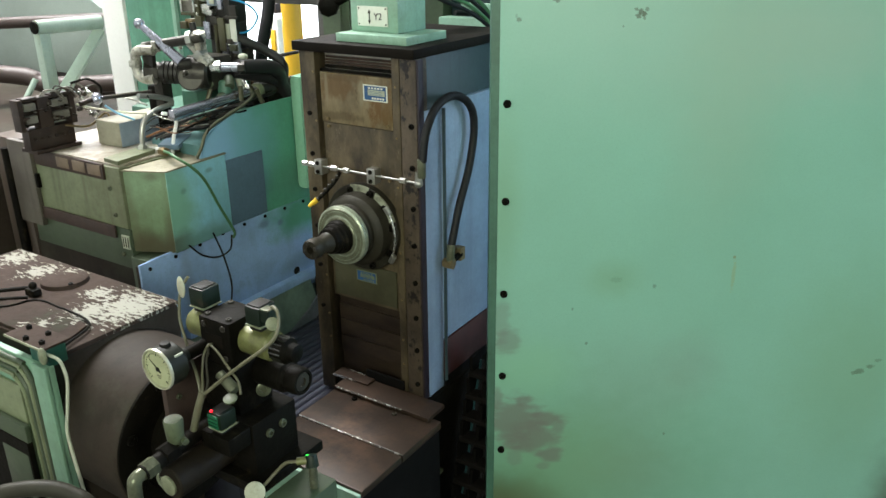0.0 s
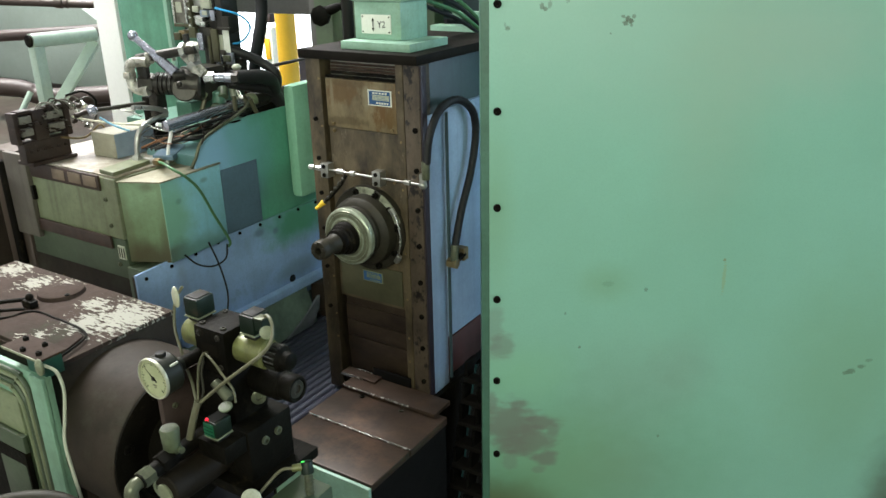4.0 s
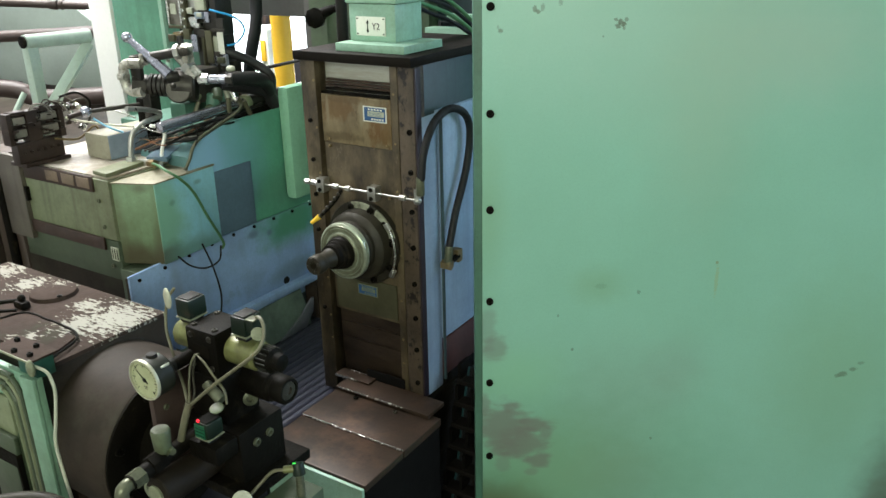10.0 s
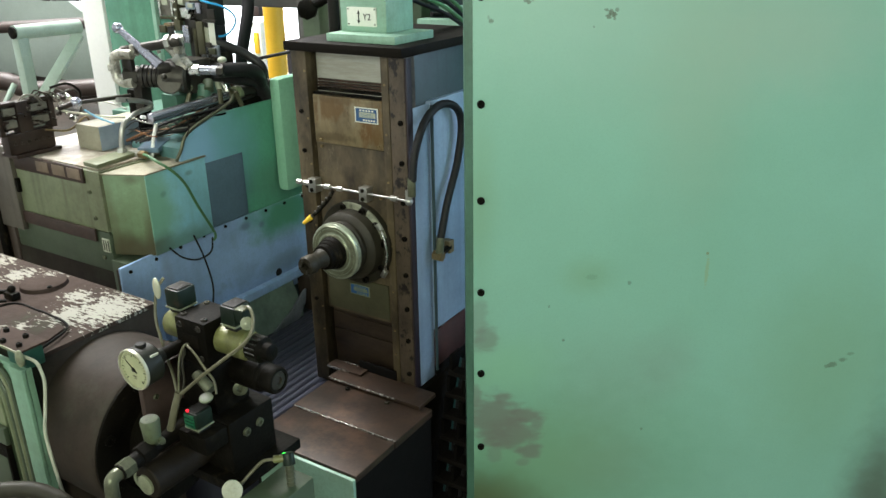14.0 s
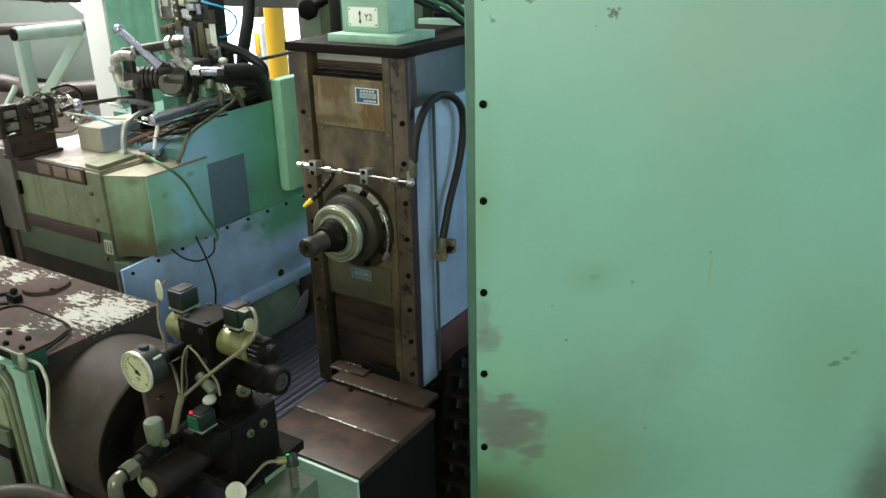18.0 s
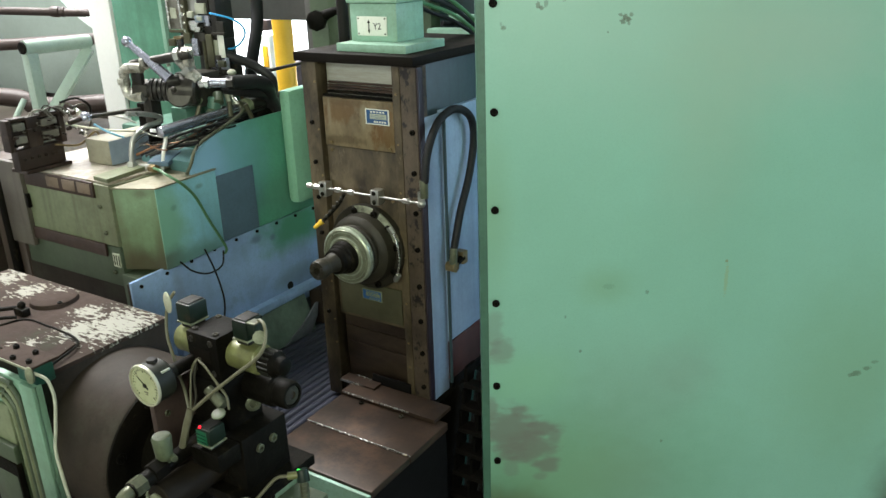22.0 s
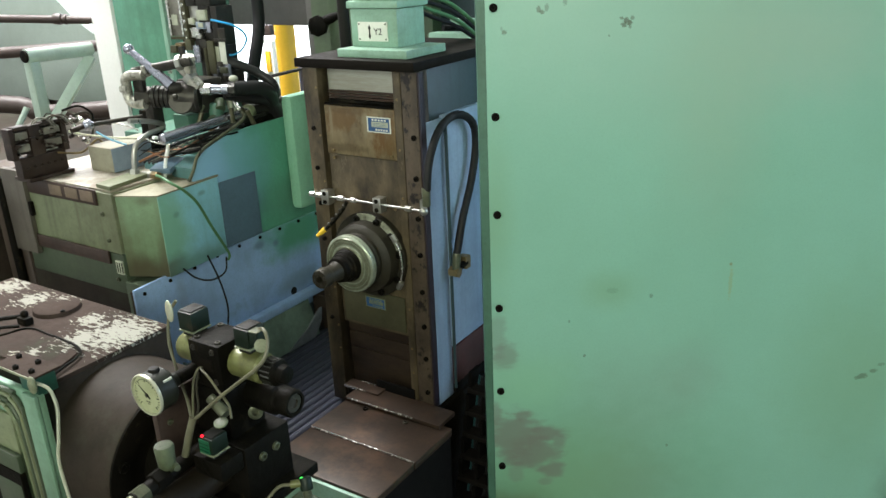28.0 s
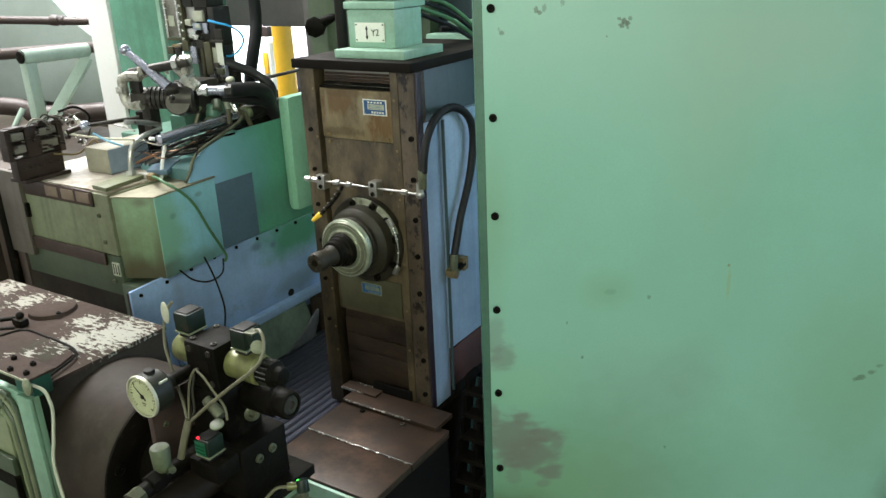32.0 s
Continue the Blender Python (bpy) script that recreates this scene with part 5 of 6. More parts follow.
part("head_arm", rod((-0.676, 0.680, 1.022), (-0.692, 0.668, 1.021), 0.0055, seg=12), COIL, ps)
part("light", ball((-0.6805, 0.6775, 1.0275), 0.0030, 12), GREENLED, ps, "glowing green indicator")
part("cable", tube([(-0.690, 0.669, 1.021), (-0.705, 0.660, 1.018), (-0.716, 0.648, 1.004), (-0.720, 0.634, 0.995), (-0.722, 0.622, 0.990)], 0.0024, 8, 10), GREYCABLE, ps)
part("tag", lathe((-0.724, 0.617, 0.990), (0.45, -0.75, 0.45), [(0, 0.0145), (0.0015, 0.0145), (0.002, 0.0135)], 28), TAGW, ps, "off-white round tag")

# ---- cabinet door beside the gearbox ----
cd = thing("access_door", (-1.15, 0.51, 0.6), "mint green access door with a ribbed rubber seal", "door")
part("panel", box(-1.40, -0.962, 0.502, 0.5115, 0.60, 1.166, 0.002), DOORGR, cd)
part("edge_flange", box(-0.992, -0.961, 0.496, 0.5018, 0.60, 1.167, 0.002), DOORGR, cd)
for k, (dx, dz, r) in enumerate(((0.0, 0.0, 0.0032), (0.0085, 0.009, 0.0032), (0.017, 0.018, 0.003), (0.027, 0.028, 0.003))):
    x, z = -0.998 - dx, 1.160 - dz
    part("seal_rib", tube([(-1.39, 0.4985, z - 0.004), (x - 0.05, 0.4985, z), (x - 0.022, 0.4985, z - 0.003), (x - 0.006, 0.4985, z - 0.018), (x - 0.001, 0.4985, z - 0.045), (x + 0.002, 0.4985, 0.95), (x + 0.002, 0.4985, 0.62)], r, 7, 8), OLIVE if k % 2 else DKOLGREEN, cd)
part("inner_panel", box(-1.39, -1.036, 0.4965, 0.5018, 0.9, 1.118, 0.002), OLIVE, cd)
part("inner_rail", box(-1.39, -1.03, 0.488, 0.4962, 1.03, 1.058, 0.002), DKOLGREEN, cd)
part("lower_dark", box(-1.39, -1.032, 0.487, 0.4962, 0.62, 1.03, 0.002), DARKST, cd)
part("inner_block", box(-1.10, -1.035, 0.486, 0.4962, 0.93, 1.01, 0.003), DKOLGREEN, cd)

sw = thing("limit_switch", (-1.0, 0.51, 1.16), "teal limit switch block with a tag and a grey tube", "switch")
part("body", box(-1.005, -0.964, 0.506, 0.5335, 1.163, 1.190, 0.002), TEALSW, sw)
part("lid", box(-1.050, -0.962, 0.500, 0.540, 1.1905, 1.194, 0.001), FLAKED, sw)
part("lid_edge", box(-1.050, -0.962, 0.4985, 0.4998, 1.1905, 1.194, 0.0003), DIRTYW, sw)
for x, y in ((-1.008, 0.506), (-0.978, 0.510), (-1.035, 0.527), (-0.995, 0.530)):
    part("screw", screw((x, y, 1.194), (0, 0, 1), 0.0040, 0.005), DARKST, sw)
part("tag", ball((-0.9645, 0.500, 1.1835), 0.0112, 18, squash=(0.62, 0.45, 1.12)), DIRTYW, sw, "off-white oval tag")
part("grey_tube", tube([(-0.966, 0.506, 1.184), (-0.951, 0.512, 1.177), (-0.942, 0.512, 1.165), (-0.935, 0.509, 1.148), (-0.928, 0.498, 1.115), (-0.923, 0.489, 1.088), (-0.906, 0.482, 1.049), (-0.893, 0.478, 1.021), (-0.88, 0.474, 0.99), (-0.87, 0.47, 0.95)], 0.0023, 8, 10), TAGW, sw, "pale grey tube")
gh = thing("grey_hose", (-0.95, 0.4, 0.6), "ribbed grey-brown flexible hose at the machine's foot", "hose")
part("hose", tube([(-1.15, 0.30, 0.60), (-1.06, 0.33, 0.90), (-0.995, 0.365, 1.017), (-0.953, 0.393, 1.038), (-0.924, 0.415, 1.0455), (-0.895, 0.435, 1.046), (-0.870, 0.448, 1.039), (-0.843, 0.458, 1.018), (-0.82, 0.462, 0.93), (-0.82, 0.46, 0.6)], 0.0105, 8, 12), BRNHOSE, gh)

# ---- gearbox top fittings ----
part("lid", prism([(-1.36, 0.515), (-0.948, 0.515), (-0.972, 0.574), (-1.035, 0.586), (-1.106, 0.583), (-1.13, 0.53), (-1.36, 0.53)], 1.1905, 1.196, 0.002), FLAKED, gb)
part("lid_gasket", tube([(-1.34, 0.540, 1.195), (-1.15, 0.538, 1.195), (-1.112, 0.585, 1.195), (-1.06, 0.588, 1.195), (-1.035, 0.588, 1.195), (-0.972, 0.577, 1.195), (-0.945, 0.52, 1.195)], 0.0018, 6, 8), DARKST, gb)
part("oil_lever", tube([(-1.32, 0.50, 1.207), (-1.20, 0.54, 1.205), (-1.146, 0.603, 1.200)], 0.0034, 6, 8), DARKST, gb)
part("oil_lever", tube([(-1.30, 0.47, 1.207), (-1.18, 0.52, 1.205), (-1.118, 0.578, 1.200)], 0.0026, 6, 8), DARKST, gb)
part("lever_block", box(-1.152, -1.128, 0.592, 0.606, 1.190, 1.202, 0.003), DARKST, gb)
part("lever_knob", ball((-1.140, 0.600, 1.206), 0.006, 12), DARKST, gb)
part("cap_screw", screw((-1.115, 0.645, 1.197), (0, 0, 1), 0.004, 0.002), DARKST, gb)

pg.scale = (0.88, 0.88, 0.88)
pg.location = (GC[0] + 0.88 * (-0.78 - GC[0]), GC[1] + 0.88 * (0.61 - GC[1]), GC[2] + 0.88 * (1.20 - GC[2]))
gb.scale = (1.045, 1.045, 1.045)
gb.location = (-1.15 * 1.045, 0.6 * 1.045, 1.7 - 1.1 * 1.045)
ps.scale = (0.946, 0.946, 0.946)
ps.location = (-0.69 * 0.946, 0.66 * 0.946, 1.7 - 0.77 * 0.946)

# ---- machine head: fittings on the front and top ----
name_strip = part("name_strip", box(-1.605, -1.378, 0.9045, 0.9095, 1.256, 1.287, 0.001), BANDBR, hd, "brown strip with pale plates")
for x in (-1.505, -1.452, -1.404):
    part("strip_plate", box(x - 0.021, x + 0.019, 0.9035, 0.9044, 1.262, 1.283, 0.0003), TANPL, name_strip)
for x, z in ((-1.370, 1.239), (-1.366, 1.186), (-1.36, 1.105), (-1.63, 1.26)):
    part("front_screw", screw((x, 0.910, z), (0, -1, 0), 0.0045, 0.004), FITTING, hd)
part("hinge", box(-1.617, -1.604, 0.902, 0.9098, 1.205, 1.235, 0.001), DARKST, hd)
tag = part("tag", box(-1.359, -1.338, 0.9085, 0.9115, 1.118, 1.146, 0.0005), TAGW, hd, "worn white tag")
for k in range(3):
    part("tag_bar", box(-1.355 + 0.007 * k, -1.353 + 0.007 * k, 0.9078, 0.9085, 1.122, 1.143, 0), DARKST, tag)
part("side_frame", box(-1.69, -1.612, 0.90, 0.9115, 1.12, 1.30, 0.002), UPRIGHT, hd)
part("top_plate", box(-1.655, -1.34, 0.915, 1.12, 1.2835, 1.288, 0.001), TOPPL, hd, "rust-stained bare top plate")
part("box_lid", prism([(-1.340, 0.912), (-1.2525, 0.950), (-1.2605, 1.110), (-1.362, 1.112)], 1.2765, 1.2795, 0.0008), LIDTAN, cover_box)
part("lid_lip", prism([(-1.386, 0.917), (-1.339, 0.913), (-1.353, 1.012), (-1.40, 1.03)], 1.2885, 1.2965, 0.001), OLIVE, hd)
part("teal_slab", prism([(-1.355, 1.02), (-1.312, 1.035), (-1.368, 1.117), (-1.407, 1.10)], 1.2945, 1.304, 0.001), SLABSHADE, hd, "small blue-grey painted slab")
part("conduit", tube([(-1.38, 1.003, 1.286), (-1.38, 1.006, 1.325), (-1.38, 1.018, 1.352), (-1.38, 1.048, 1.366), (-1.38, 1.083, 1.371), (-1.38, 1.085, 1.380), (-1.38, 1.05, 1.392), (-1.38, 1.01, 1.400)], 0.0052, 8, 12), STEEL, hd, "bare steel conduit bend")
part("conduit_nut", hexnut((-1.38, 1.0, 1.288), (-1.38, 1.003, 1.304), 0.010), STEEL, hd)
part("white_pipe", tube([(-1.33, 1.032, 1.28), (-1.33, 1.042, 1.318), (-1.33, 1.053, 1.345), (-1.33, 1.050, 1.359), (-1.33, 1.022, 1.369)], 0.0036, 8, 10), WHITE, hd, "thin white pipe")
part("cable_gland", rod((-1.378, 1.018, 1.287), (-1.345, 1.018, 1.292), 0.010, 0.008, 16, 0.001), STEEL, hd)
part("cable_gland", hexnut((-1.345, 1.018, 1.292), (-1.325, 1.015, 1.294), 0.0085), BRASS, hd)
part("signal_cable", tube([(-1.33, 1.013, 1.295), (-1.29, 0.995, 1.300), (-1.262, 0.992, 1.293), (-1.246, 1.008, 1.275), (-1.243, 1.033, 1.243), (-1.243, 1.060, 1.185), (-1.243, 1.086, 1.134), (-1.243, 1.094, 1.113), (-1.246, 1.09, 1.103)], 0.0028, 8, 10), CABLEGR, hd, "green signal cable")
part("black_wire", tube([(-1.244, 1.086, 1.112), (-1.24, 1.074, 1.084), (-1.24, 1.038, 1.079), (-1.24, 1.000, 1.097), (-1.243, 0.975, 1.125)], 0.0018, 8, 8), BLACK, hd)
part("black_wire", tube([(-1.246, 1.040, 1.13), (-1.24, 1.052, 1.085), (-1.24, 1.064, 1.035), (-1.24, 1.067, 1.0), (-1.24, 1.060, 0.965)], 0.0018, 8, 8), BLACK, hd)
part("edge_pipe", tube([(-1.268, 1.040, 1.282), (-1.266, 1.054, 1.302), (-1.265, 1.066, 1.325), (-1.266, 1.092, 1.340), (-1.266, 1.148, 1.357), (-1.27, 1.20, 1.372), (-1.29, 1.235, 1.384)], 0.0034, 8, 10), FITTING, hd, "thin pipe along the housing edge")
part("pedestal_hole", lathe((-1.2665, 1.29, 0.952), (1, 0, 0), [(0, 0.0095), (0.0015, 0.0095), (0.0018, 0.007)], 20), BLACKM, hd)
part("pedestal_ledge", box(-1.2655, -1.244, 0.95, 1.50, 0.926, 0.946, 0.005), BLUE, hd)
bm = prism([(-1.263, 0.9255), (-1.250, 0.9255), (-1.240, 0.896), (-1.230, 0.866), (-1.222, 0.8385), (-1.263, 0.8385)], 0.95, 1.318, 0.003)
bmesh.ops.transform(bm, matrix=Matrix(((1, 0, 0, 0), (0, 0, 1, 0), (0, 1, 0, 0), (0, 0, 0, 1))), verts=bm.verts)
bmesh.ops.recalc_face_normals(bm, faces=bm.faces)
part("ledge_apron", bm, APRON, hd, "grey-green apron sheet under the ledge")
bm = prism([(1.205, 0.8385), (1.295, 0.8385), (1.322, 0.872), (1.328, 0.905), (1.318, 0.905), (1.275, 0.872)], -1.2215, -1.2175, 0.001)
bmesh.ops.transform(bm, matrix=Matrix(((0, 0, 1, 0), (1, 0, 0, 0), (0, 1, 0, 0), (0, 0, 0, 1))), verts=bm.verts)
bmesh.ops.recalc_face_normals(bm, faces=bm.faces)
part("wiper_plate", bm, WIPER, hd, "grey wiper plate at the end of the apron")
part("apron_bracket", box(-1.262, -1.222, 1.345, 1.405, 0.8385, 0.9255, 0.004), DRUM, hd, "dark brown bracket")
part("bracket_bolt", screw((-1.2215, 1.365, 0.90), (1, 0, 0), 0.006, 0.004), DARKST, hd)

# copper and coloured lines behind the cover box
for k, (m, dx) in enumerate(((COPPER, 0.0), (BLACK, 0.016), (DKCAST, 0.03), (BLACK, 0.043))):
    part("service_line", tube([(-1.44 + dx, 1.06, 1.30), (-1.40 + dx, 1.09, 1.318), (-1.37 + dx, 1.13, 1.322), (-1.33 + dx, 1.19, 1.36)], 0.003, 8, 8), m, hd)

rnd = random.Random(4)
for k in range(12):
    a = Vector((rnd.uniform(-1.47, -1.40), rnd.uniform(1.04, 1.12), rnd.uniform(1.295, 1.33)))
    b = Vector((rnd.uniform(-1.35, -1.28), rnd.uniform(1.10, 1.20), rnd.uniform(1.315, 1.345)))
    m1 = a.lerp(b, 0.35) + Vector((0, 0, rnd.uniform(-0.01, 0.03)))
    m2 = a.lerp(b, 0.7) + Vector((0, 0, rnd.uniform(-0.01, 0.02)))
    part("wire", tube([a, m1, m2, b], rnd.uniform(0.0007, 0.0014), 6, 6), rnd.choice((DARKST, BLACK, COPPER, DKCAST, BLACK, PALEST, DKOLIVE, STEELBL, SHINY)), hd)

part("edge_wire", tube([(-1.275, 1.087, 1.359), (-1.261, 1.077, 1.346), (-1.253, 1.062, 1.329)], 0.0013, 6, 8), DARKST, hd)
part("edge_wire", tube([(-1.330, 1.057, 1.343), (-1.312, 1.086, 1.352), (-1.281, 1.135, 1.362), (-1.264, 1.198, 1.364)], 0.0029, 6, 8), BLACK, hd)
part("edge_wire", tube([(-1.319, 1.044, 1.328), (-1.297, 1.078, 1.342), (-1.276, 1.120, 1.349), (-1.264, 1.180, 1.353)], 0.0022, 6, 8), DARKST, hd)
part("edge_wire", tube([(-1.369, 1.029, 1.365), (-1.348, 1.038, 1.354), (-1.323, 1.052, 1.349)], 0.0014, 6, 8), SHINY, hd)
part("edge_wire", tube([(-1.357, 1.025, 1.339), (-1.333, 1.035, 1.328), (-1.319, 1.044, 1.326)], 0.0013, 6, 8), COPPER, hd)

# clamp cylinder lying on the head
cc = thing("clamp_cylinder", (-1.33, 1.2, 1.355), "long dark clamp cylinder with a bright rod", "cylinder")
part("piston_rod", rod((-1.30, 1.022, 1.3685), (-1.30, 1.26, 1.380), 0.0112, seg=28), CYLST, cc, "bright chromed rod")
part("rod_end", rod((-1.30, 1.018, 1.3683), (-1.30, 1.028, 1.3688), 0.0108, seg=24, bevel=0.001), CYLST, cc)
part("sleeve", rod((-1.30, 1.255, 1.379), (-1.30, 1.37, 1.381), 0.0145, seg=24, bevel=0.002), HAZYCAST, cc)
part("collar", rod((-1.30, 1.222, 1.378), (-1.30, 1.232, 1.3785), 0.0165, seg=24, bevel=0.002), DKOLIVE, cc)
part("collar", rod((-1.30, 1.245, 1.379), (-1.30, 1.258, 1.380), 0.0165, seg=24, bevel=0.002), OLIVE, cc)
part("support", box(-1.312, -1.288, 1.21, 1.24, 1.354, 1.368, 0.002), HAZYCAST, cc)
part("side_pipe", tube([(-1.295, 1.10, 1.356), (-1.29, 1.16, 1.360), (-1.285, 1.22, 1.366), (-1.28, 1.28, 1.372)], 0.004, 6, 8), HAZYCAST, cc)

# valve rack
vr = thing("pneumatic_valve_rack", (-1.58, 0.95, 1.285), "black pneumatic valve rack with grey solenoid blocks", "valve rack")
rack_base = part("base", box(-1.575, -1.55, 0.872, 0.972, 1.296, 1.338, 0.003), RACKBR, vr)
part("base_foot", box(-1.60, -1.545, 0.88, 0.98, 1.288, 1.296, 0.002), RACKBR, vr)
for y0, y1 in ((0.862, 0.873), (0.903, 0.932), (0.972, 0.984)):
    part("rack_post", box(-1.578, -1.552, y0, y1, 1.335, 1.398, 0.002), RACKBR, vr)
for y0, y1 in ((0.8735, 0.9025), (0.9325, 0.9715)):
    part("rack_back", box(-1.578, -1.566, y0, y1, 1.342, 1.398, 0.001), RACKBR, vr)
    for z in (1.349, 1.374):
        part("solenoid_block", box(-1.566, -1.553, y0 + 0.002, y1 - 0.002, z, z + 0.015, 0.0015), BLOCKGR, vr, "grey solenoid block")
    part("top_bar", box(-1.574, -1.55, y0, y1, 1.3935, 1.400, 0.001), RACKBR, vr)
rnd = random.Random(12)
for k in range(26):
    y, z, s = rnd.uniform(0.868, 0.985), rnd.uniform(1.342, 1.402), rnd.uniform(0.002, 0.005)
    part("rack_bit", box(-1.552, -1.548 + rnd.uniform(0, 0.006), y, y + s * rnd.uniform(0.6, 2.2), z, z + s, 0.0005), rnd.choice((RACKBR, RACKBR, BLOCKGR, DARKST, DKCAST)), vr)
for k in range(8):
    y = rnd.uniform(0.88, 0.985)
    part("rack_wire", tube([(-1.556, y, 1.398), (-1.552, y + 0.012, 1.408 + rnd.uniform(0, 0.008)), (-1.548, y + 0.03, 1.404), (-1.55, y + 0.045, 1.385)], rnd.uniform(0.001, 0.002), 5, 6), rnd.choice((RACKBR, BLACK, DKCAST, BLOCKGR)), vr)
for k in range(6):
    y = 0.885 + 0.015 * k
    part("base_bolt", screw((-1.55, y, 1.318), (1, 0, 0), 0.0035, 0.003), RACKBR, rack_base)
rnd = random.Random(9)
for k in range(9):
    y, z = rnd.uniform(0.985, 1.025), rnd.uniform(1.345, 1.40)
    part("connector", rod((-1.556, y, z), (-1.548 + rnd.uniform(0, 0.012), y + rnd.uniform(-0.006, 0.006), z + rnd.uniform(-0.008, 0.004)), rnd.uniform(0.003, 0.0055), seg=8), rnd.choice((SHINY, STEEL, DARKST, RACKBR)), vr)
part("signal_wire", tube([(-1.55, 1.0, 1.40), (-1.54, 1.025, 1.405), (-1.535, 1.035, 1.385), (-1.54, 1.03, 1.355), (-1.55, 1.01, 1.345)], 0.0024, 8, 8), DKCAST, vr)
part("signal_wire", tube([(-1.55, 0.98, 1.415), (-1.535, 1.01, 1.42), (-1.525, 1.03, 1.40), (-1.53, 1.025, 1.37)], 0.0025, 8, 8), DARKST, vr)
part("signal_wire", tube([(-1.545, 0.95, 1.335), (-1.54, 1.0, 1.325), (-1.535, 1.04, 1.345), (-1.53, 1.05, 1.31), (-1.51, 1.06, 1.29)], 0.0022, 8, 8), BRASS, vr)
part("pale_tube", tube([(-1.548, 0.985, 1.372), (-1.536, 0.990, 1.368), (-1.482, 1.000, 1.364), (-1.424, 1.010, 1.363), (-1.375, 1.020, 1.364)], 0.0022, 8, 8), BEZEL, vr, "thin pale tube")
part("signal_wire", tube([(-1.545, 1.0, 1.375), (-1.51, 1.05, 1.38), (-1.46, 1.06, 1.375), (-1.41, 1.05, 1.372)], 0.0018, 8, 8), STEEL, vr)

# hand lever with a ball, lying across the head
hl = thing("hand_lever", (-1.47, 1.0, 1.30), "steel hand lever with a ball knob", "lever")
part("shaft", rod((-1.47, 0.981, 1.391), (-1.455, 1.125, 1.386), 0.0045, seg=16), DKCAST, hl)
part("knob", ball((-1.47, 0.980, 1.391), 0.0115, 20), STEELBL, hl, "dull steel ball knob")
part("stub", rod((-1.475, 0.945, 1.386), (-1.472, 0.972, 1.391), 0.0055, seg=12), RACKBR, hl)
part("bearing", box(-1.468, -1.44, 1.10, 1.135, 1.288, 1.40, 0.003), DARKST, hl)
part("air_tube", tube([(-1.455, 0.985, 1.378), (-1.44, 1.0, 1.362), (-1.42, 1.012, 1.352), (-1.41, 1.016, 1.349)], 0.0022, 8, 8), AIRTUBE, hl)

# ---- hydraulic control valve with lever, above the head ----
hv = thing("hydraulic_lever_valve", (-1.37, 1.14, 1.35), "dark hydraulic lever valve with large steel fittings", "valve")
part("lever", rod((-1.430, 1.075, 1.528), (-1.342, 1.095, 1.457), 0.0062, 0.0118, 18), STEELBL, hv, "dull steel lever")
part("lever_ball", ball((-1.431, 1.075, 1.529), 0.0108, 18), STEELBL, hv)
part("lever_pivot", rod((-1.35, 1.092, 1.452), (-1.335, 1.112, 1.452), 0.012, seg=20, bevel=0.001), HAZYCAST, hv)
V0, V1 = Vector((-1.445, 1.062, 1.452)), Vector((-1.29, 1.165, 1.440))
VD = (V1 - V0).normalized()
part("end_frame", tube([(-1.396, 1.074, 1.479), (-1.422, 1.066, 1.479), (-1.435, 1.062, 1.474), (-1.439, 1.061, 1.462), (-1.439, 1.061, 1.440), (-1.435, 1.062, 1.428), (-1.422, 1.066, 1.422), (-1.402, 1.072, 1.422)], 0.0105, 5, 12), PALEST, hv, "worn pale steel end frame")
part("frame_core", box(-1.430, -1.400, 1.070, 1.080, 1.430, 1.470, 0.002), HAZYCAST, hv)
part("end_rib", box(-1.450, -1.430, 1.050, 1.069, 1.445, 1.459, 0.003), PALEST, hv)
part("tie_rod", rod((-1.425, 1.073, 1.484), (-1.302, 1.120, 1.505), 0.0098, seg=18), DKCAST, hv)
part("tie_nut", hexnut((-1.332, 1.108, 1.501), (-1.322, 1.112, 1.503), 0.0150), STEEL, hv)
part("tie_nut", hexnut((-1.402, 1.082, 1.488), (-1.394, 1.085, 1.4895), 0.0145), PALEST, hv)
part("gland_nut", hexnut(V0 + VD * 0.02 + Vector((0, 0, -0.015)), V0 + VD * 0.05 + Vector((0, 0, -0.015)), 0.0205), DKCAST, hv, "worn dark gland nut")
for k in range(4):
    part("spool_ring", rod(V0 + VD * (0.055 + 0.009 * k) + Vector((0, 0, -0.015)), V0 + VD * (0.061 + 0.009 * k) + Vector((0, 0, -0.015)), 0.023, seg=24), HAZYCAST, hv)
part("spool", rod(V0 + VD * 0.05 + Vector((0, 0, -0.015)), V0 + VD * 0.15 + Vector((0, 0, -0.015)), 0.018, seg=24), HAZYCAST, hv)
part("valve_disc", lathe(V0 + VD * 0.10 + Vector((0, 0, -0.014)), VD, [(0, 0.026), (0.004, 0.031), (0.045, 0.031), (0.05, 0.026)], 36), DKCAST, hv)
part("disc_boss", lathe((-1.338, 1.112, 1.424), (0.55, -0.8, 0.2), [(0, 0.026), (0.010, 0.026), (0.0125, 0.0235)], 32), DKCAST, hv, "worn round boss")
part("hanger", box(-1.425, -1.40, 1.085, 1.11, 1.36, 1.43, 0.002), HAZYCAST, hv)
part("body_block", box(-1.395, -1.325, 1.150, 1.21, 1.392, 1.46, 0.004), DKCAST, hv)
part("valve_foot", box(-1.392, -1.345, 1.125, 1.195, 1.35, 1.392, 0.003), DKGREEN, hv)
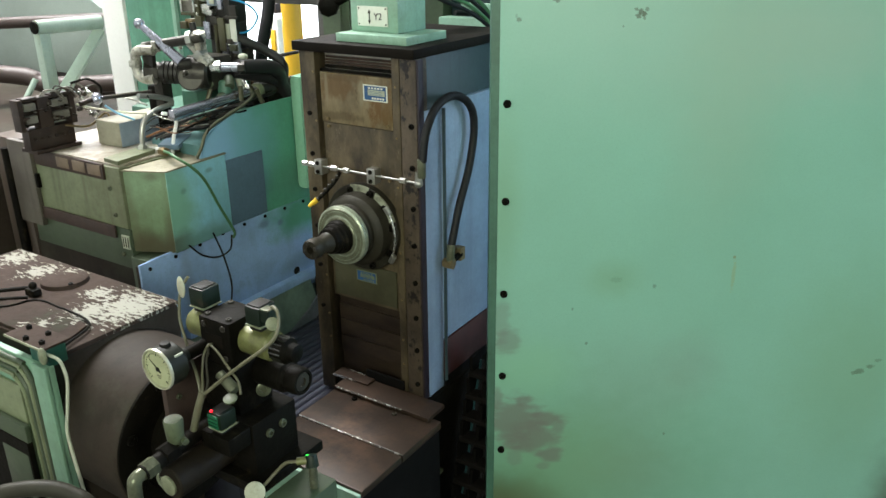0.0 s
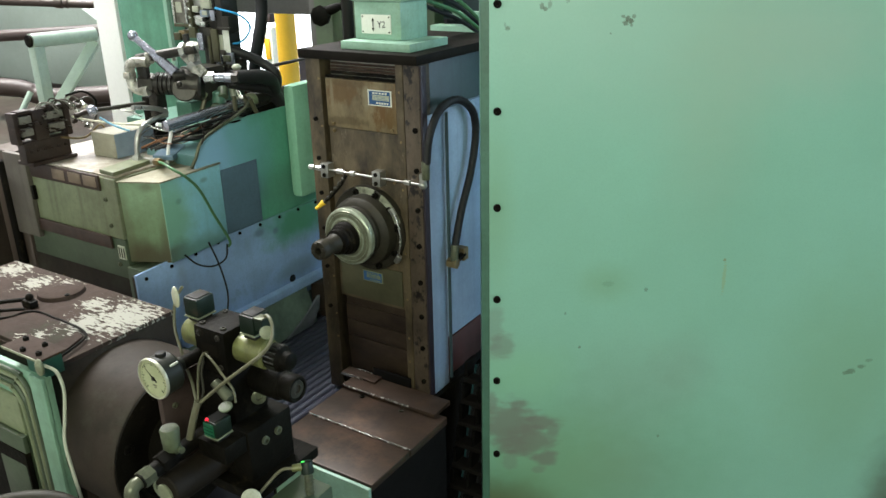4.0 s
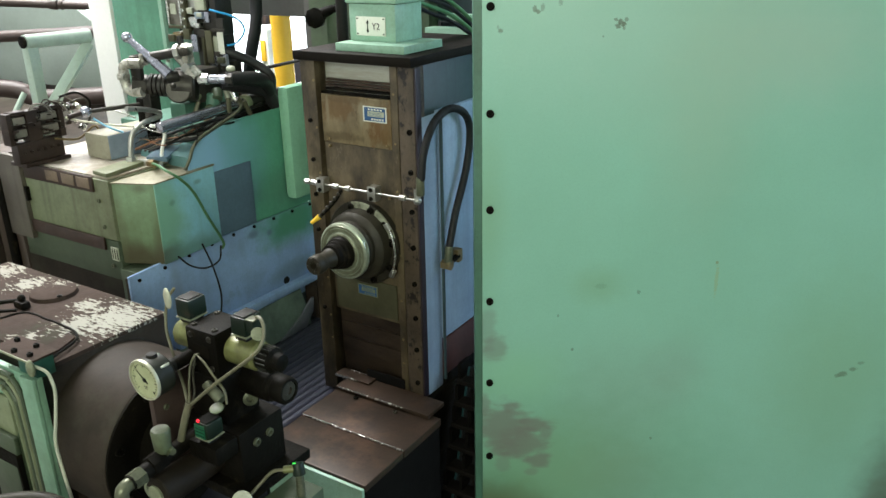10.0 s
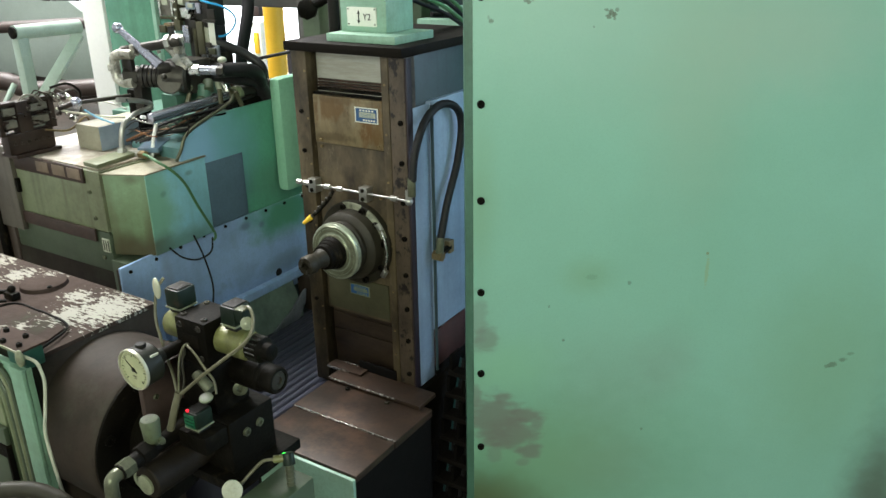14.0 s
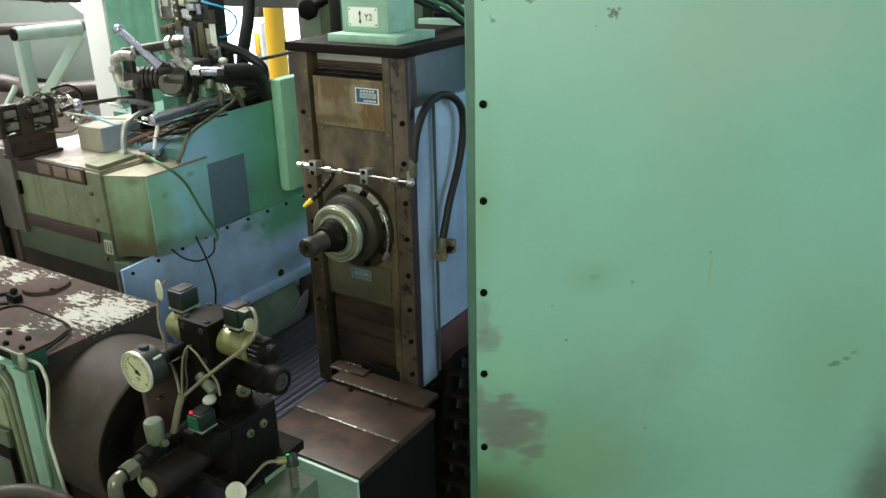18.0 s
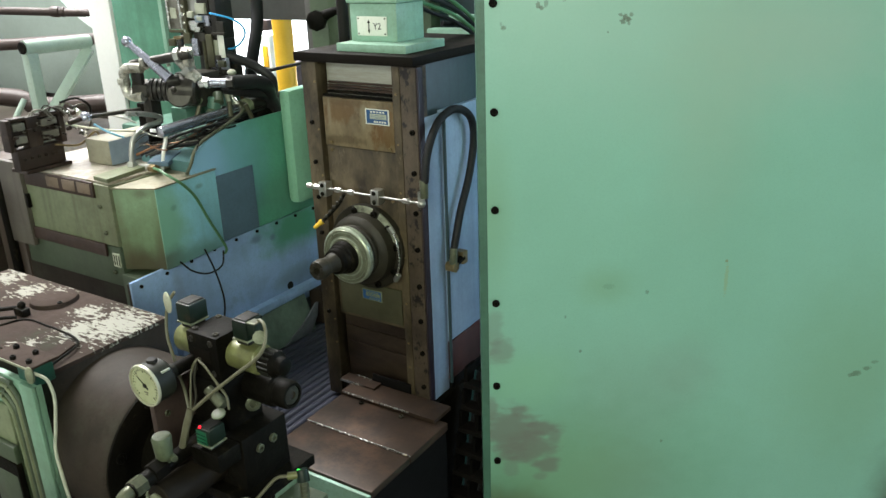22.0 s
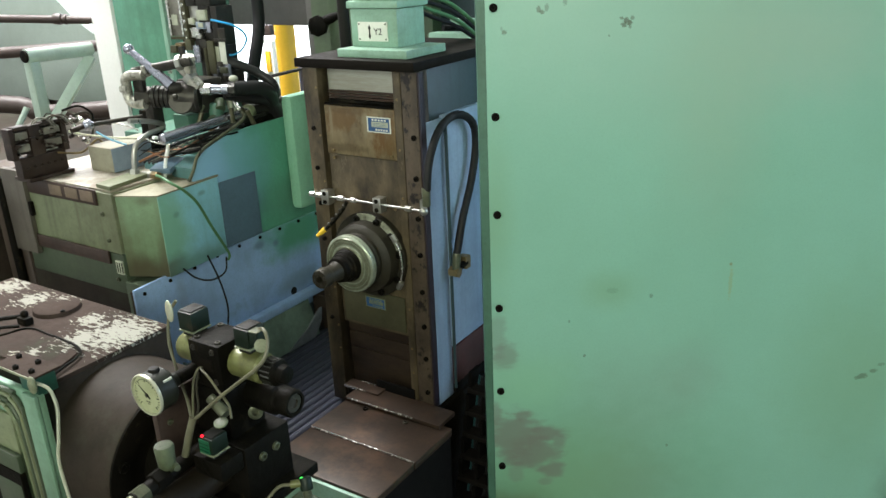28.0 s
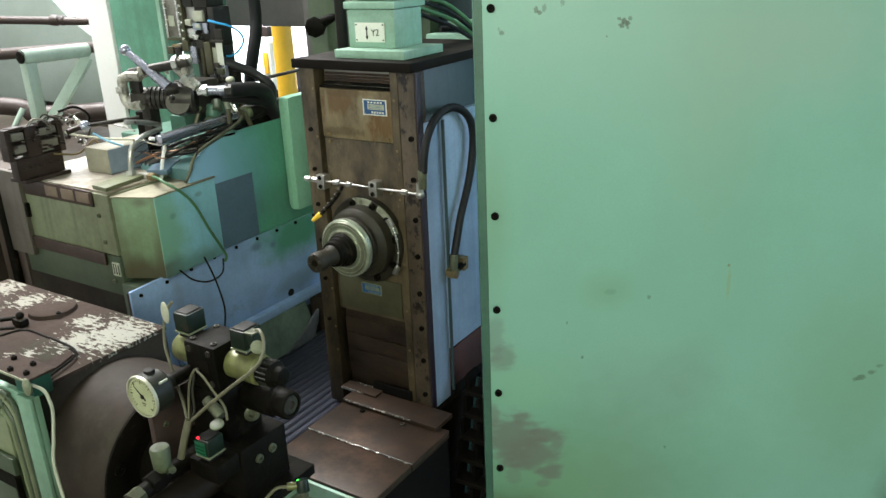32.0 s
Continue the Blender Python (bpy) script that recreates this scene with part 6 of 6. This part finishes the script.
for a, b, r, m in (((-1.347, 1.128, 1.497), (-1.335, 1.136, 1.478), 0.0150, PALEST), ((-1.337, 1.134, 1.474), (-1.328, 1.138, 1.464), 0.0170, STEEL), ((-1.329, 1.135, 1.462), (-1.312, 1.140, 1.447), 0.0160, PALEST), ((-1.310, 1.140, 1.444), (-1.292, 1.150, 1.444), 0.0115, SHINY)):
    part("fitting_nut", hexnut(a, b, r), m, hv, "bright hexagonal fitting")
part("tee_block", hexnut((-1.310, 1.119, 1.515), (-1.318, 1.127, 1.482), 0.0125), PALEST, hv)
part("fitting_cap", ball((-1.340, 1.138, 1.505), 0.0075, 14), SHINY, hv)
part("fitting_stem", rod((-1.344, 1.134, 1.53), (-1.340, 1.136, 1.49), 0.0065, seg=14), HAZYCAST, hv)
part("fitting_collar", rod((-1.290, 1.151, 1.444), (-1.262, 1.168, 1.443), 0.0095, seg=20), STEELBL, hv)
part("outlet_hose", tube([(-1.264, 1.166, 1.443), (-1.262, 1.214, 1.438), (-1.262, 1.254, 1.432), (-1.268, 1.286, 1.417), (-1.286, 1.310, 1.386), (-1.306, 1.318, 1.340), (-1.31, 1.318, 1.30)], 0.0150, 8, 16), HAZYHOSE, hv, "thick black hydraulic hose")
part("return_hose", tube([(-1.315, 1.205, 1.425), (-1.290, 1.250, 1.412), (-1.283, 1.300, 1.396), (-1.284, 1.334, 1.350)], 0.0135, 8, 14), HAZYHOSE, hv, "black hydraulic hose")
part("rear_hose", tube([(-1.335, 1.235, 1.490), (-1.312, 1.255, 1.477), (-1.289, 1.282, 1.458), (-1.266, 1.300, 1.431), (-1.280, 1.312, 1.392), (-1.300, 1.318, 1.345)], 0.0100, 8, 12), HAZYHOSE, hv, "black hydraulic hose")
part("green_cap", lathe((-1.316, 1.176, 1.378), (0, 0, 1), [(0, 0.012), (0.004, 0.0145), (0.018, 0.0145), (0.022, 0.0125), (0.030, 0.012), (0.033, 0.009)], 20), DKGREEN, hv, "dark green filler cap")
part("hose_clamp", rod((-1.33, 1.30, 1.372), (-1.31, 1.31, 1.40), 0.014, seg=16, bevel=0.002), HAZYCAST, hv)
part("hose_nut", hexnut((-1.262, 1.168, 1.443), (-1.250, 1.176, 1.4428), 0.0125), HAZYCAST, hv)
part("relief_cap", lathe((-1.315, 1.17, 1.376), (0.3, -0.6, 0.1), [(0, 0.010), (0.006, 0.0115), (0.014, 0.0115), (0.016, 0.009)], 18), DKOLGREEN, hv)
part("white_ball", ball((-1.300, 1.22, 1.455), 0.009, 14, squash=(1.2, 1, 0.8)), TAGW, hv)
part("hose_rod", rod((-1.305, 1.300, 1.442), (-1.150, 1.330, 1.476), 0.0036, seg=10), HAZYHOSE, hv)
for p, q in (((-1.285, 1.19, 1.40), (-1.28, 1.185, 1.37)), ((-1.25, 1.20, 1.395), (-1.245, 1.21, 1.365)), ((-1.33, 1.15, 1.395), (-1.335, 1.14, 1.37))):
    part("small_fitting", rod(p, q, 0.005, seg=8), DKOLIVE, hv)

part("branch_pipe", tube([(-1.329, 1.146, 1.398), (-1.326, 1.153, 1.407), (-1.335, 1.149, 1.412)], 0.0030, 6, 8), OLIVE, hv)
part("branch_pipe", tube([(-1.311, 1.172, 1.374), (-1.306, 1.181, 1.385), (-1.296, 1.182, 1.373)], 0.0025, 6, 8), SHINY, hv)
part("branch_pipe", tube([(-1.300, 1.263, 1.388), (-1.291, 1.263, 1.376), (-1.285, 1.249, 1.365), (-1.296, 1.239, 1.360)], 0.0026, 6, 8), DKOLIVE, hv)
part("branch_pipe", tube([(-1.316, 1.214, 1.415), (-1.308, 1.210, 1.396), (-1.300, 1.211, 1.387)], 0.0060, 6, 8), TAGW, hv)
part("branch_pipe", tube([(-1.307, 1.218, 1.412), (-1.298, 1.217, 1.398), (-1.291, 1.218, 1.389)], 0.0040, 6, 8), SHINY, hv)
part("green_button", rod((-1.315, 1.188, 1.414), (-1.302, 1.176, 1.398), 0.011, seg=18, bevel=0.002), DKOLGREEN, hv)

part("cap", ball((-1.3414, 1.1543, 1.5023), 0.0068, 14), PALEST, hv)
part("cap", ball((-1.3115, 1.0753, 1.4408), 0.0060, 14), DKCAST, hv)
part("bolt", rod((-1.3716, 1.1141, 1.4989), (-1.3613, 1.1119, 1.4795), 0.0040, seg=10), PALEST, hv)

# ---- solenoid valve stack ----
st = thing("solenoid_valve_stack", (-1.42, 1.26, 1.36), "stack of black and grey solenoid valves with white labels", "valve stack")
part("back_plate", box(-1.50, -1.352, 1.275, 1.285, 1.36, 1.80, 0.002), DKGREEN, st)
part("framed_valve", box(-1.487, -1.448, 1.235, 1.274, 1.537, 1.66, 0.002), BLOCKGR, st, "pale grey framed valve")
for x in (-1.490, -1.4505):
    part("valve_frame", box(x, x + 0.006, 1.230, 1.2345, 1.537, 1.66, 0.001), SHINY, st)
part("valve_frame", box(-1.490, -1.444, 1.230, 1.2345, 1.530, 1.5365, 0.001), DKOLIVE, st)
part("label", box(-1.481, -1.463, 1.233, 1.2345, 1.560, 1.582, 0), TAGW, st, "small white label")
part("bracket", box(-1.482, -1.462, 1.232, 1.26, 1.505, 1.522, 0.002), BRASS, st)
strip_ = part("terminal_strip", box(-1.440, -1.428, 1.228, 1.262, 1.525, 1.68, 0.002), DKOLIVE, st)
for k in range(6):
    part("terminal_screw", screw((-1.434, 1.228, 1.535 + 0.017 * k), (0, -1, 0), 0.0035, 0.002), SHINY, strip_)
for k, (x0, x1, z0, z1, m) in enumerate(((-1.426, -1.398, 1.56, 1.60, STEEL), (-1.426, -1.400, 1.535, 1.556, SHINY), (-1.424, -1.395, 1.60, 1.68, HAZYCAST), (-1.42, -1.402, 1.50, 1.532, HAZYCAST), (-1.394, -1.36, 1.56, 1.60, HAZYCAST), (-1.392, -1.35, 1.60, 1.68, HAZYCAST), (-1.385, -1.345, 1.525, 1.555, HAZYCAST), (-1.38, -1.335, 1.47, 1.52, HAZYCAST), (-1.352, -1.334, 1.52, 1.60, HAZYCAST), (-1.41, -1.395, 1.40, 1.52, HAZYCAST), (-1.375, -1.322, 1.41, 1.466, HAZYCAST))):
    part("valve", box(x0, x1, 1.236 - 0.004 * (k % 3), 1.274, z0, z1, 0.002), m, st)
part("white_coil", box(-1.360, -1.341, 1.228, 1.236, 1.487, 1.518, 0.001), TAGW, st, "white label plate")
part("white_coil", box(-1.421, -1.405, 1.226, 1.232, 1.563, 1.575, 0.001), TAGW, st, "white label plate")
for z in (1.475, 1.45, 1.43):
    part("plug_screw", screw((-1.352, 1.232, z), (0, -1, 0), 0.005, 0.003), SHINY, st)
part("riser_pipe", rod((-1.392, 1.238, 1.36), (-1.392, 1.238, 1.52), 0.005, seg=12), DKOLIVE, st)
part("air_tube", tube([(-1.338, 1.215, 1.574), (-1.315, 1.220, 1.569), (-1.299, 1.235, 1.562), (-1.287, 1.250, 1.548), (-1.284, 1.255, 1.531), (-1.299, 1.255, 1.512), (-1.316, 1.250, 1.501), (-1.324, 1.240, 1.500)], 0.0022, 8, 8), CYANC, st, "cyan air tube")
part("coil_cover", box(-1.3932, -1.3653, 1.2260, 1.2360, 1.5712, 1.5923, 0.0008), TAGW, st)
part("coil_cover", box(-1.3960, -1.3728, 1.2240, 1.2340, 1.5539, 1.5672, 0.0008), BLKSIDE, st)
part("coil_face", box(-1.3884, -1.3731, 1.2225, 1.2237, 1.5578, 1.5662, 0.0008), TAGW, st)
part("clip", box(-1.4016, -1.3858, 1.2240, 1.2300, 1.5339, 1.5438, 0.0008), SHINY, st)
part("coil_cover", box(-1.3952, -1.3746, 1.2260, 1.2340, 1.5152, 1.5323, 0.0008), DKCAST, st)
part("clip", box(-1.3664, -1.3540, 1.2240, 1.2300, 1.5467, 1.5677, 0.0008), STEELBL, st)
part("label", box(-1.3369, -1.3185, 1.2260, 1.2270, 1.4830, 1.5300, 0.0008), SIGNW, st, "white label")
part("coil_end", box(-1.3375, -1.3180, 1.2275, 1.2350, 1.4580, 1.4825, 0.0008), STEELBL, st)
part("coil_end", box(-1.3375, -1.3170, 1.2275, 1.2350, 1.5320, 1.5560, 0.0008), DKCAST, st)
part("riser_strip", box(-1.3692, -1.3502, 1.2220, 1.2270, 1.4622, 1.5301, 0.0008), DKOLIVE, st)
part("clip", box(-1.4172, -1.3996, 1.2260, 1.2320, 1.4832, 1.5197, 0.0008), STEELBL, st)
part("coil_cover", box(-1.3487, -1.3107, 1.2220, 1.2280, 1.5290, 1.5349, 0.0008), DKCAST, st)
part("nut", box(-1.3397, -1.3206, 1.2220, 1.2300, 1.4639, 1.4767, 0.0008), FITTING, st)
part("nut", box(-1.3458, -1.3322, 1.2220, 1.2300, 1.4777, 1.4878, 0.0008), DKCAST, st)
part("clip", box(-1.4408, -1.4221, 1.2260, 1.2360, 1.5086, 1.5307, 0.0008), DKOLIVE, st)
part("clip", box(-1.4915, -1.4717, 1.2260, 1.2360, 1.5016, 1.5170, 0.0008), DKOLIVE, st)
part("clip", box(-1.4667, -1.4529, 1.2260, 1.2360, 1.5148, 1.5201, 0.0008), BRASS, st)
part("nut", box(-1.3640, -1.3493, 1.2240, 1.2320, 1.4551, 1.4797, 0.0008), STEELBL, st)
part("knurled_cap", ball((-1.3606, 1.2576, 1.5520), 0.0045, 12), DKCAST, st)
part("knurled_cap", ball((-1.3694, 1.2536, 1.5556), 0.0045, 12), SHINY, st)
part("knurled_cap", ball((-1.3565, 1.2627, 1.5575), 0.0045, 12), DKCAST, st)
part("knurled_cap", ball((-1.3622, 1.2530, 1.5442), 0.0045, 12), DKCAST, st)
part("knurled_cap", ball((-1.3967, 1.2081, 1.4946), 0.0045, 12), SHINY, st)
part("knurled_cap", ball((-1.3332, 1.2303, 1.4536), 0.0045, 12), DKCAST, st)
bh = thing("black_hose", (-1.42, 1.42, 1.0), "thick black hose hanging behind the valves", "hose")
part("hose", tube([(-1.44, 1.46, 1.95), (-1.432, 1.445, 1.66), (-1.427, 1.440, 1.57), (-1.421, 1.427, 1.525), (-1.421, 1.410, 1.478), (-1.43, 1.40, 1.42), (-1.45, 1.40, 1.30), (-1.46, 1.40, 1.13)], 0.0145, 8, 14), BLACK, bh)

# ---- mint rail frame behind the head ----
rf = thing("rail_frame", (-1.6, 1.0, 1.28), "mint green tube rail on welded posts", "rail")
part("rail", rod((-1.6, 0.958, 1.524), (-1.6, 1.105, 1.522), 0.0145, seg=24), RAILM, rf)
part("rail_end", rod((-1.6, 0.953, 1.524), (-1.6, 0.958, 1.524), 0.0125, seg=24, bevel=0.002), DARKST, rf)
part("post", box(-1.613, -1.590, 0.958, 0.981, 1.28, 1.512, 0.002), RAILM, rf)
part("brace", rod((-1.6, 1.102, 1.505), (-1.6, 0.978, 1.375), 0.014, seg=4), RAILM, rf)
part("brace", rod((-1.6, 0.938, 1.425), (-1.6, 0.895, 1.37), 0.006, seg=8), RAILM, rf)
part("foot", box(-1.63, -1.56, 0.93, 1.42, 1.2835, 1.2875, 0.001), DKGREEN, rf)

# ---- behind: pipes, duct, beam ----
ob = thing("brown_pipe_run", (-2.4, 1.5, 1.3), "dark brown painted pipes along the wall", "pipes", kind="structure")
part("pipe", tube([(-3.2, 0.92, 1.59), (-2.48, 1.393, 1.553), (-2.223, 1.55, 1.537), (-1.9, 1.75, 1.525)], 0.012, 4, 12), PIPEBR, ob)
part("pipe_union", rod((-2.318, 1.490, 1.545), (-2.298, 1.503, 1.543), 0.0165, seg=16, bevel=0.003), PIPEBR, ob)
part("pipe_union", rod((-2.292, 1.507, 1.5425), (-2.284, 1.512, 1.542), 0.0155, seg=16, bevel=0.003), PIPEBR, ob)
part("pipe", tube([(-3.2, 0.86, 1.43), (-2.463, 1.361, 1.455), (-2.198, 1.54, 1.465), (-1.9, 1.74, 1.474)], 0.017, 4, 14), PIPEBR, ob)
part("pipe", tube([(-3.2, 0.80, 1.36), (-2.436, 1.311, 1.318), (-2.317, 1.388, 1.284), (-2.151, 1.493, 1.286), (-1.9, 1.66, 1.30)], 0.026, 4, 14), PIPEBR, ob)
dc = thing("sheet_guard", (-2.6, 1.75, 0), "large pale grey-green sheet guard behind brown pipes", "guard")
bm = bmesh.new()
prism([(-3.40, 1.23), (-3.29, 1.600), (-2.72, 1.605), (-2.605, 1.515), (-2.517, 1.470), (-2.440, 1.440), (-2.440, 1.23)], 0, 0.03, 0.002, bm)
bmesh.ops.transform(bm, matrix=Matrix(((1, 0, 0, 0), (0, 0, 1, 1.75), (0, 1, 0, 0), (0, 0, 0, 1))), verts=bm.verts)
bmesh.ops.recalc_face_normals(bm, faces=bm.faces)
part("sheet", bm, DUCT, dc)
part("rear_sheet", box(-4.6, -3.49, 2.35, 2.38, 0.0, 1.437, 0.004), DUCT, dc)
part("leg", box(-3.0, -2.9, 1.755, 1.775, 0, 1.24, 0.002), DUCT, dc)
# Box added to fill the dark space behind the rail frame.
lm = thing("dark_backing", (-2.7, 2.0, 0), "dark brown box behind the rail frame", "machine")
part("cover", box(-3.5, -2.16, 1.79, 2.25, 0.05, 1.235, 0.02), DRUM, lm)
part("plinth", box(-3.46, -2.20, 1.82, 2.22, 0.0, 0.049, 0.004), DARKST, lm)
part("cover_lip", box(-3.5, -2.16, 1.781, 1.7895, 1.20, 1.232, 0.002), PIPEBR, lm)
bm_ = thing("grey_beam", (-1.6, 1.68, 0), "grey steel cross frame", "frame", kind="structure")
part("beam", box(-1.90, -1.40, 1.655, 1.71, 1.519, 1.75, 0.003), GREYBM, bm_)
part("beam_post", box(-1.45, -1.425, 1.63, 1.70, 0.6, 1.75, 0.003), GREYBM, bm_)
rp = thing("machine_backboard", (-1.25, 1.6, 0.6), "dull green rear machine panel", "panel")
part("panel", box(-1.424, -1.06, 1.62, 1.66, 0.6, 1.9, 0.003), DKOLGREEN, rp)
part("hand_wheel", lathe((-1.295, 1.50, 1.536), (0.4, -0.9, 0), [(0, 0.016), (0.006, 0.024), (0.018, 0.024), (0.022, 0.016)], 8), DARKST, rp)
part("wheel_shaft", rod((-1.295, 1.495, 1.540), (-1.235, 1.51, 1.560), 0.012, seg=12), DARKST, rp)
part("accumulator", rod((-1.081, 1.33, 1.45), (-1.081, 1.33, 1.75), 0.0115, seg=20, bevel=0.003), BLACKM, rp)
part("post", box(-1.268, -1.238, 1.50, 1.53, 0.6, 1.9, 0.004), DKOLGREEN, rp)
part("accumulator_foot", box(-1.11, -1.05, 1.30, 1.60, 1.40, 1.45, 0.004), DARKST, rp)
tp = thing("rear_cable_tray", (-0.95, 1.6, 0.6), "mint green rear tray with bundled hoses", "tray")
part("tray", box(-1.06, -0.70, 1.60, 1.64, 0.6, 1.513, 0.003), GREEN, tp)
part("back", box(-1.14, -0.40, 1.6625, 1.70, 0.6, 1.9, 0.003), BLUEDK, tp)
part("upper_rail", box(-1.0, -0.70, 1.60, 1.62, 1.525, 1.545, 0.002), GREEN, tp)
for k in range(4):
    part("hose", tube([(-0.86, 1.25, 1.62 - 0.008 * k), (-0.865, 1.32, 1.61 - 0.012 * k), (-0.86, 1.40, 1.585 - 0.012 * k), (-0.845, 1.47, 1.53 - 0.008 * k), (-0.835, 1.50, 1.45), (-0.83, 1.51, 1.2)], 0.0040, 8, 10), (CABLEGR, BLACK, CABLEGR, BLACK)[k], tp)
part("hose", tube([(-0.89, 1.40, 1.545), (-0.86, 1.47, 1.54), (-0.82, 1.52, 1.535), (-0.72, 1.56, 1.53)], 0.005, 8, 10), BLACK, tp)

# ---- things seen through the opening ----
rk = thing("far_rack", (-2.4, 2.6, 0), "pale machine parts seen through the opening", "machine")
part("body", box(-2.385, -2.34, 2.40, 2.46, 0, 1.38, 0.006), SIGNW, rk)
part("shelf", box(-2.42, -2.28, 2.47, 2.60, 0, 1.27, 0.006), PIPEBR, rk)
part("upper_shelf", box(-2.385, -2.34, 2.40, 2.46, 1.40, 1.44, 0.004), PIPEBR, rk)
part("orange_plate", box(-2.375, -2.35, 2.392, 2.3995, 1.26, 1.34, 0.002), YELLOW, rk)

# ---- left edge: upright and brown cover ----
up = thing("side_upright", (-1.8, 1.0, 0), "grimy brown upright at the machine's side", "frame")
part("upright", box(-1.80, -1.705, 0.93, 1.05, 0.0, 1.29, 0.004), UPBROWN, up)
part("brown_cover", box(-3.0, -1.81, 0.80, 1.6, 0.0, 1.22, 0.05), DRUM, up, "brown machine cover")
part("upright_pipe", rod((-1.735, 0.92, 0.62), (-1.735, 0.92, 1.27), 0.010, seg=12), DARKST, up)

# ---- cable chain beside the saddle ----
ch = thing("cable_chain", (-0.69, 1.15, 0.60), "dark cable chain with blue cables beside the saddle", "cable chain")
for k in range(7):
    z = 0.64 + 0.042 * k
    part("link_bar", box(-0.722, -0.64, 1.10 + 0.012 * k, 1.13 + 0.012 * k, z, z + 0.010, 0.002), CHAINBR, ch)
    for j in range(3):
        part("link_side", box(-0.722 + 0.036 * j, -0.715 + 0.036 * j, 1.105 + 0.012 * k, 1.14 + 0.012 * k, z + 0.010, z + 0.042, 0.001), NEARBLACK, ch)
for j in range(13):
    x = -0.712 + 0.0058 * j
    part("chain_cable", tube([(x, 1.12, 0.61), (x, 1.155, 0.72), (x - 0.002, 1.18, 0.82), (x + 0.003, 1.20, 0.92)], 0.0022, 6, 8), (CABLETL, BLACK, CHAINBR, BLACK, CABLETL)[j % 5], ch)
part("chain_tray", box(-0.735, -0.62, 1.09, 1.30, 0.60, 0.64, 0.003), NEARBLACK, ch)
part("green_strip", box(-0.74, -0.728, 1.02, 1.09, 0.72, 0.728, 0.002), OLIVE, ch)

# ---- what moves ----
SLIDE = [(0, -0.0012), (3.5, -0.0003), (6.4, 0.0), (7, -0.0014), (7.5, -0.0038), (8, -0.0076), (10, -0.0252), (12, -0.0425), (12.5, -0.0468), (13, -0.049), (13.5, -0.0466), (14, -0.0429),
         (16.5, -0.0216), (18, -0.0086), (18.5, -0.0045), (19, -0.0033), (19.5, -0.0066), (20, -0.0102), (22, -0.0282), (24, -0.0462), (24.5, -0.0504), (25, -0.0527), (25.5, -0.0524), (26, -0.0498),
         (27.5, -0.0369), (30, -0.0148), (31, -0.0058), (31.5, -0.0024), (32, -0.0009)]
FEED = [(0, -0.0385), (1, -0.0288), (2, -0.0196), (3, -0.0108), (3.5, -0.0065), (4, -0.0028), (4.6, -0.0005), (5.5, 0.0), (32, 0.0)]


def motions():
    walk(col, [(t, pose(COL[0], COL[1] + d, COL[2])) for t, d in FEED])
    walk(slide, [(t, pose(0, 0, d)) for t, d in SLIDE])
    walk(strip, [(t, pose(0, 0, max(d, -0.042))) for t, d in SLIDE])
    for k, piece in enumerate(hose_pieces):
        walk(piece, [(t, hose_pose(d, k)) for t, d in SLIDE])


motions()
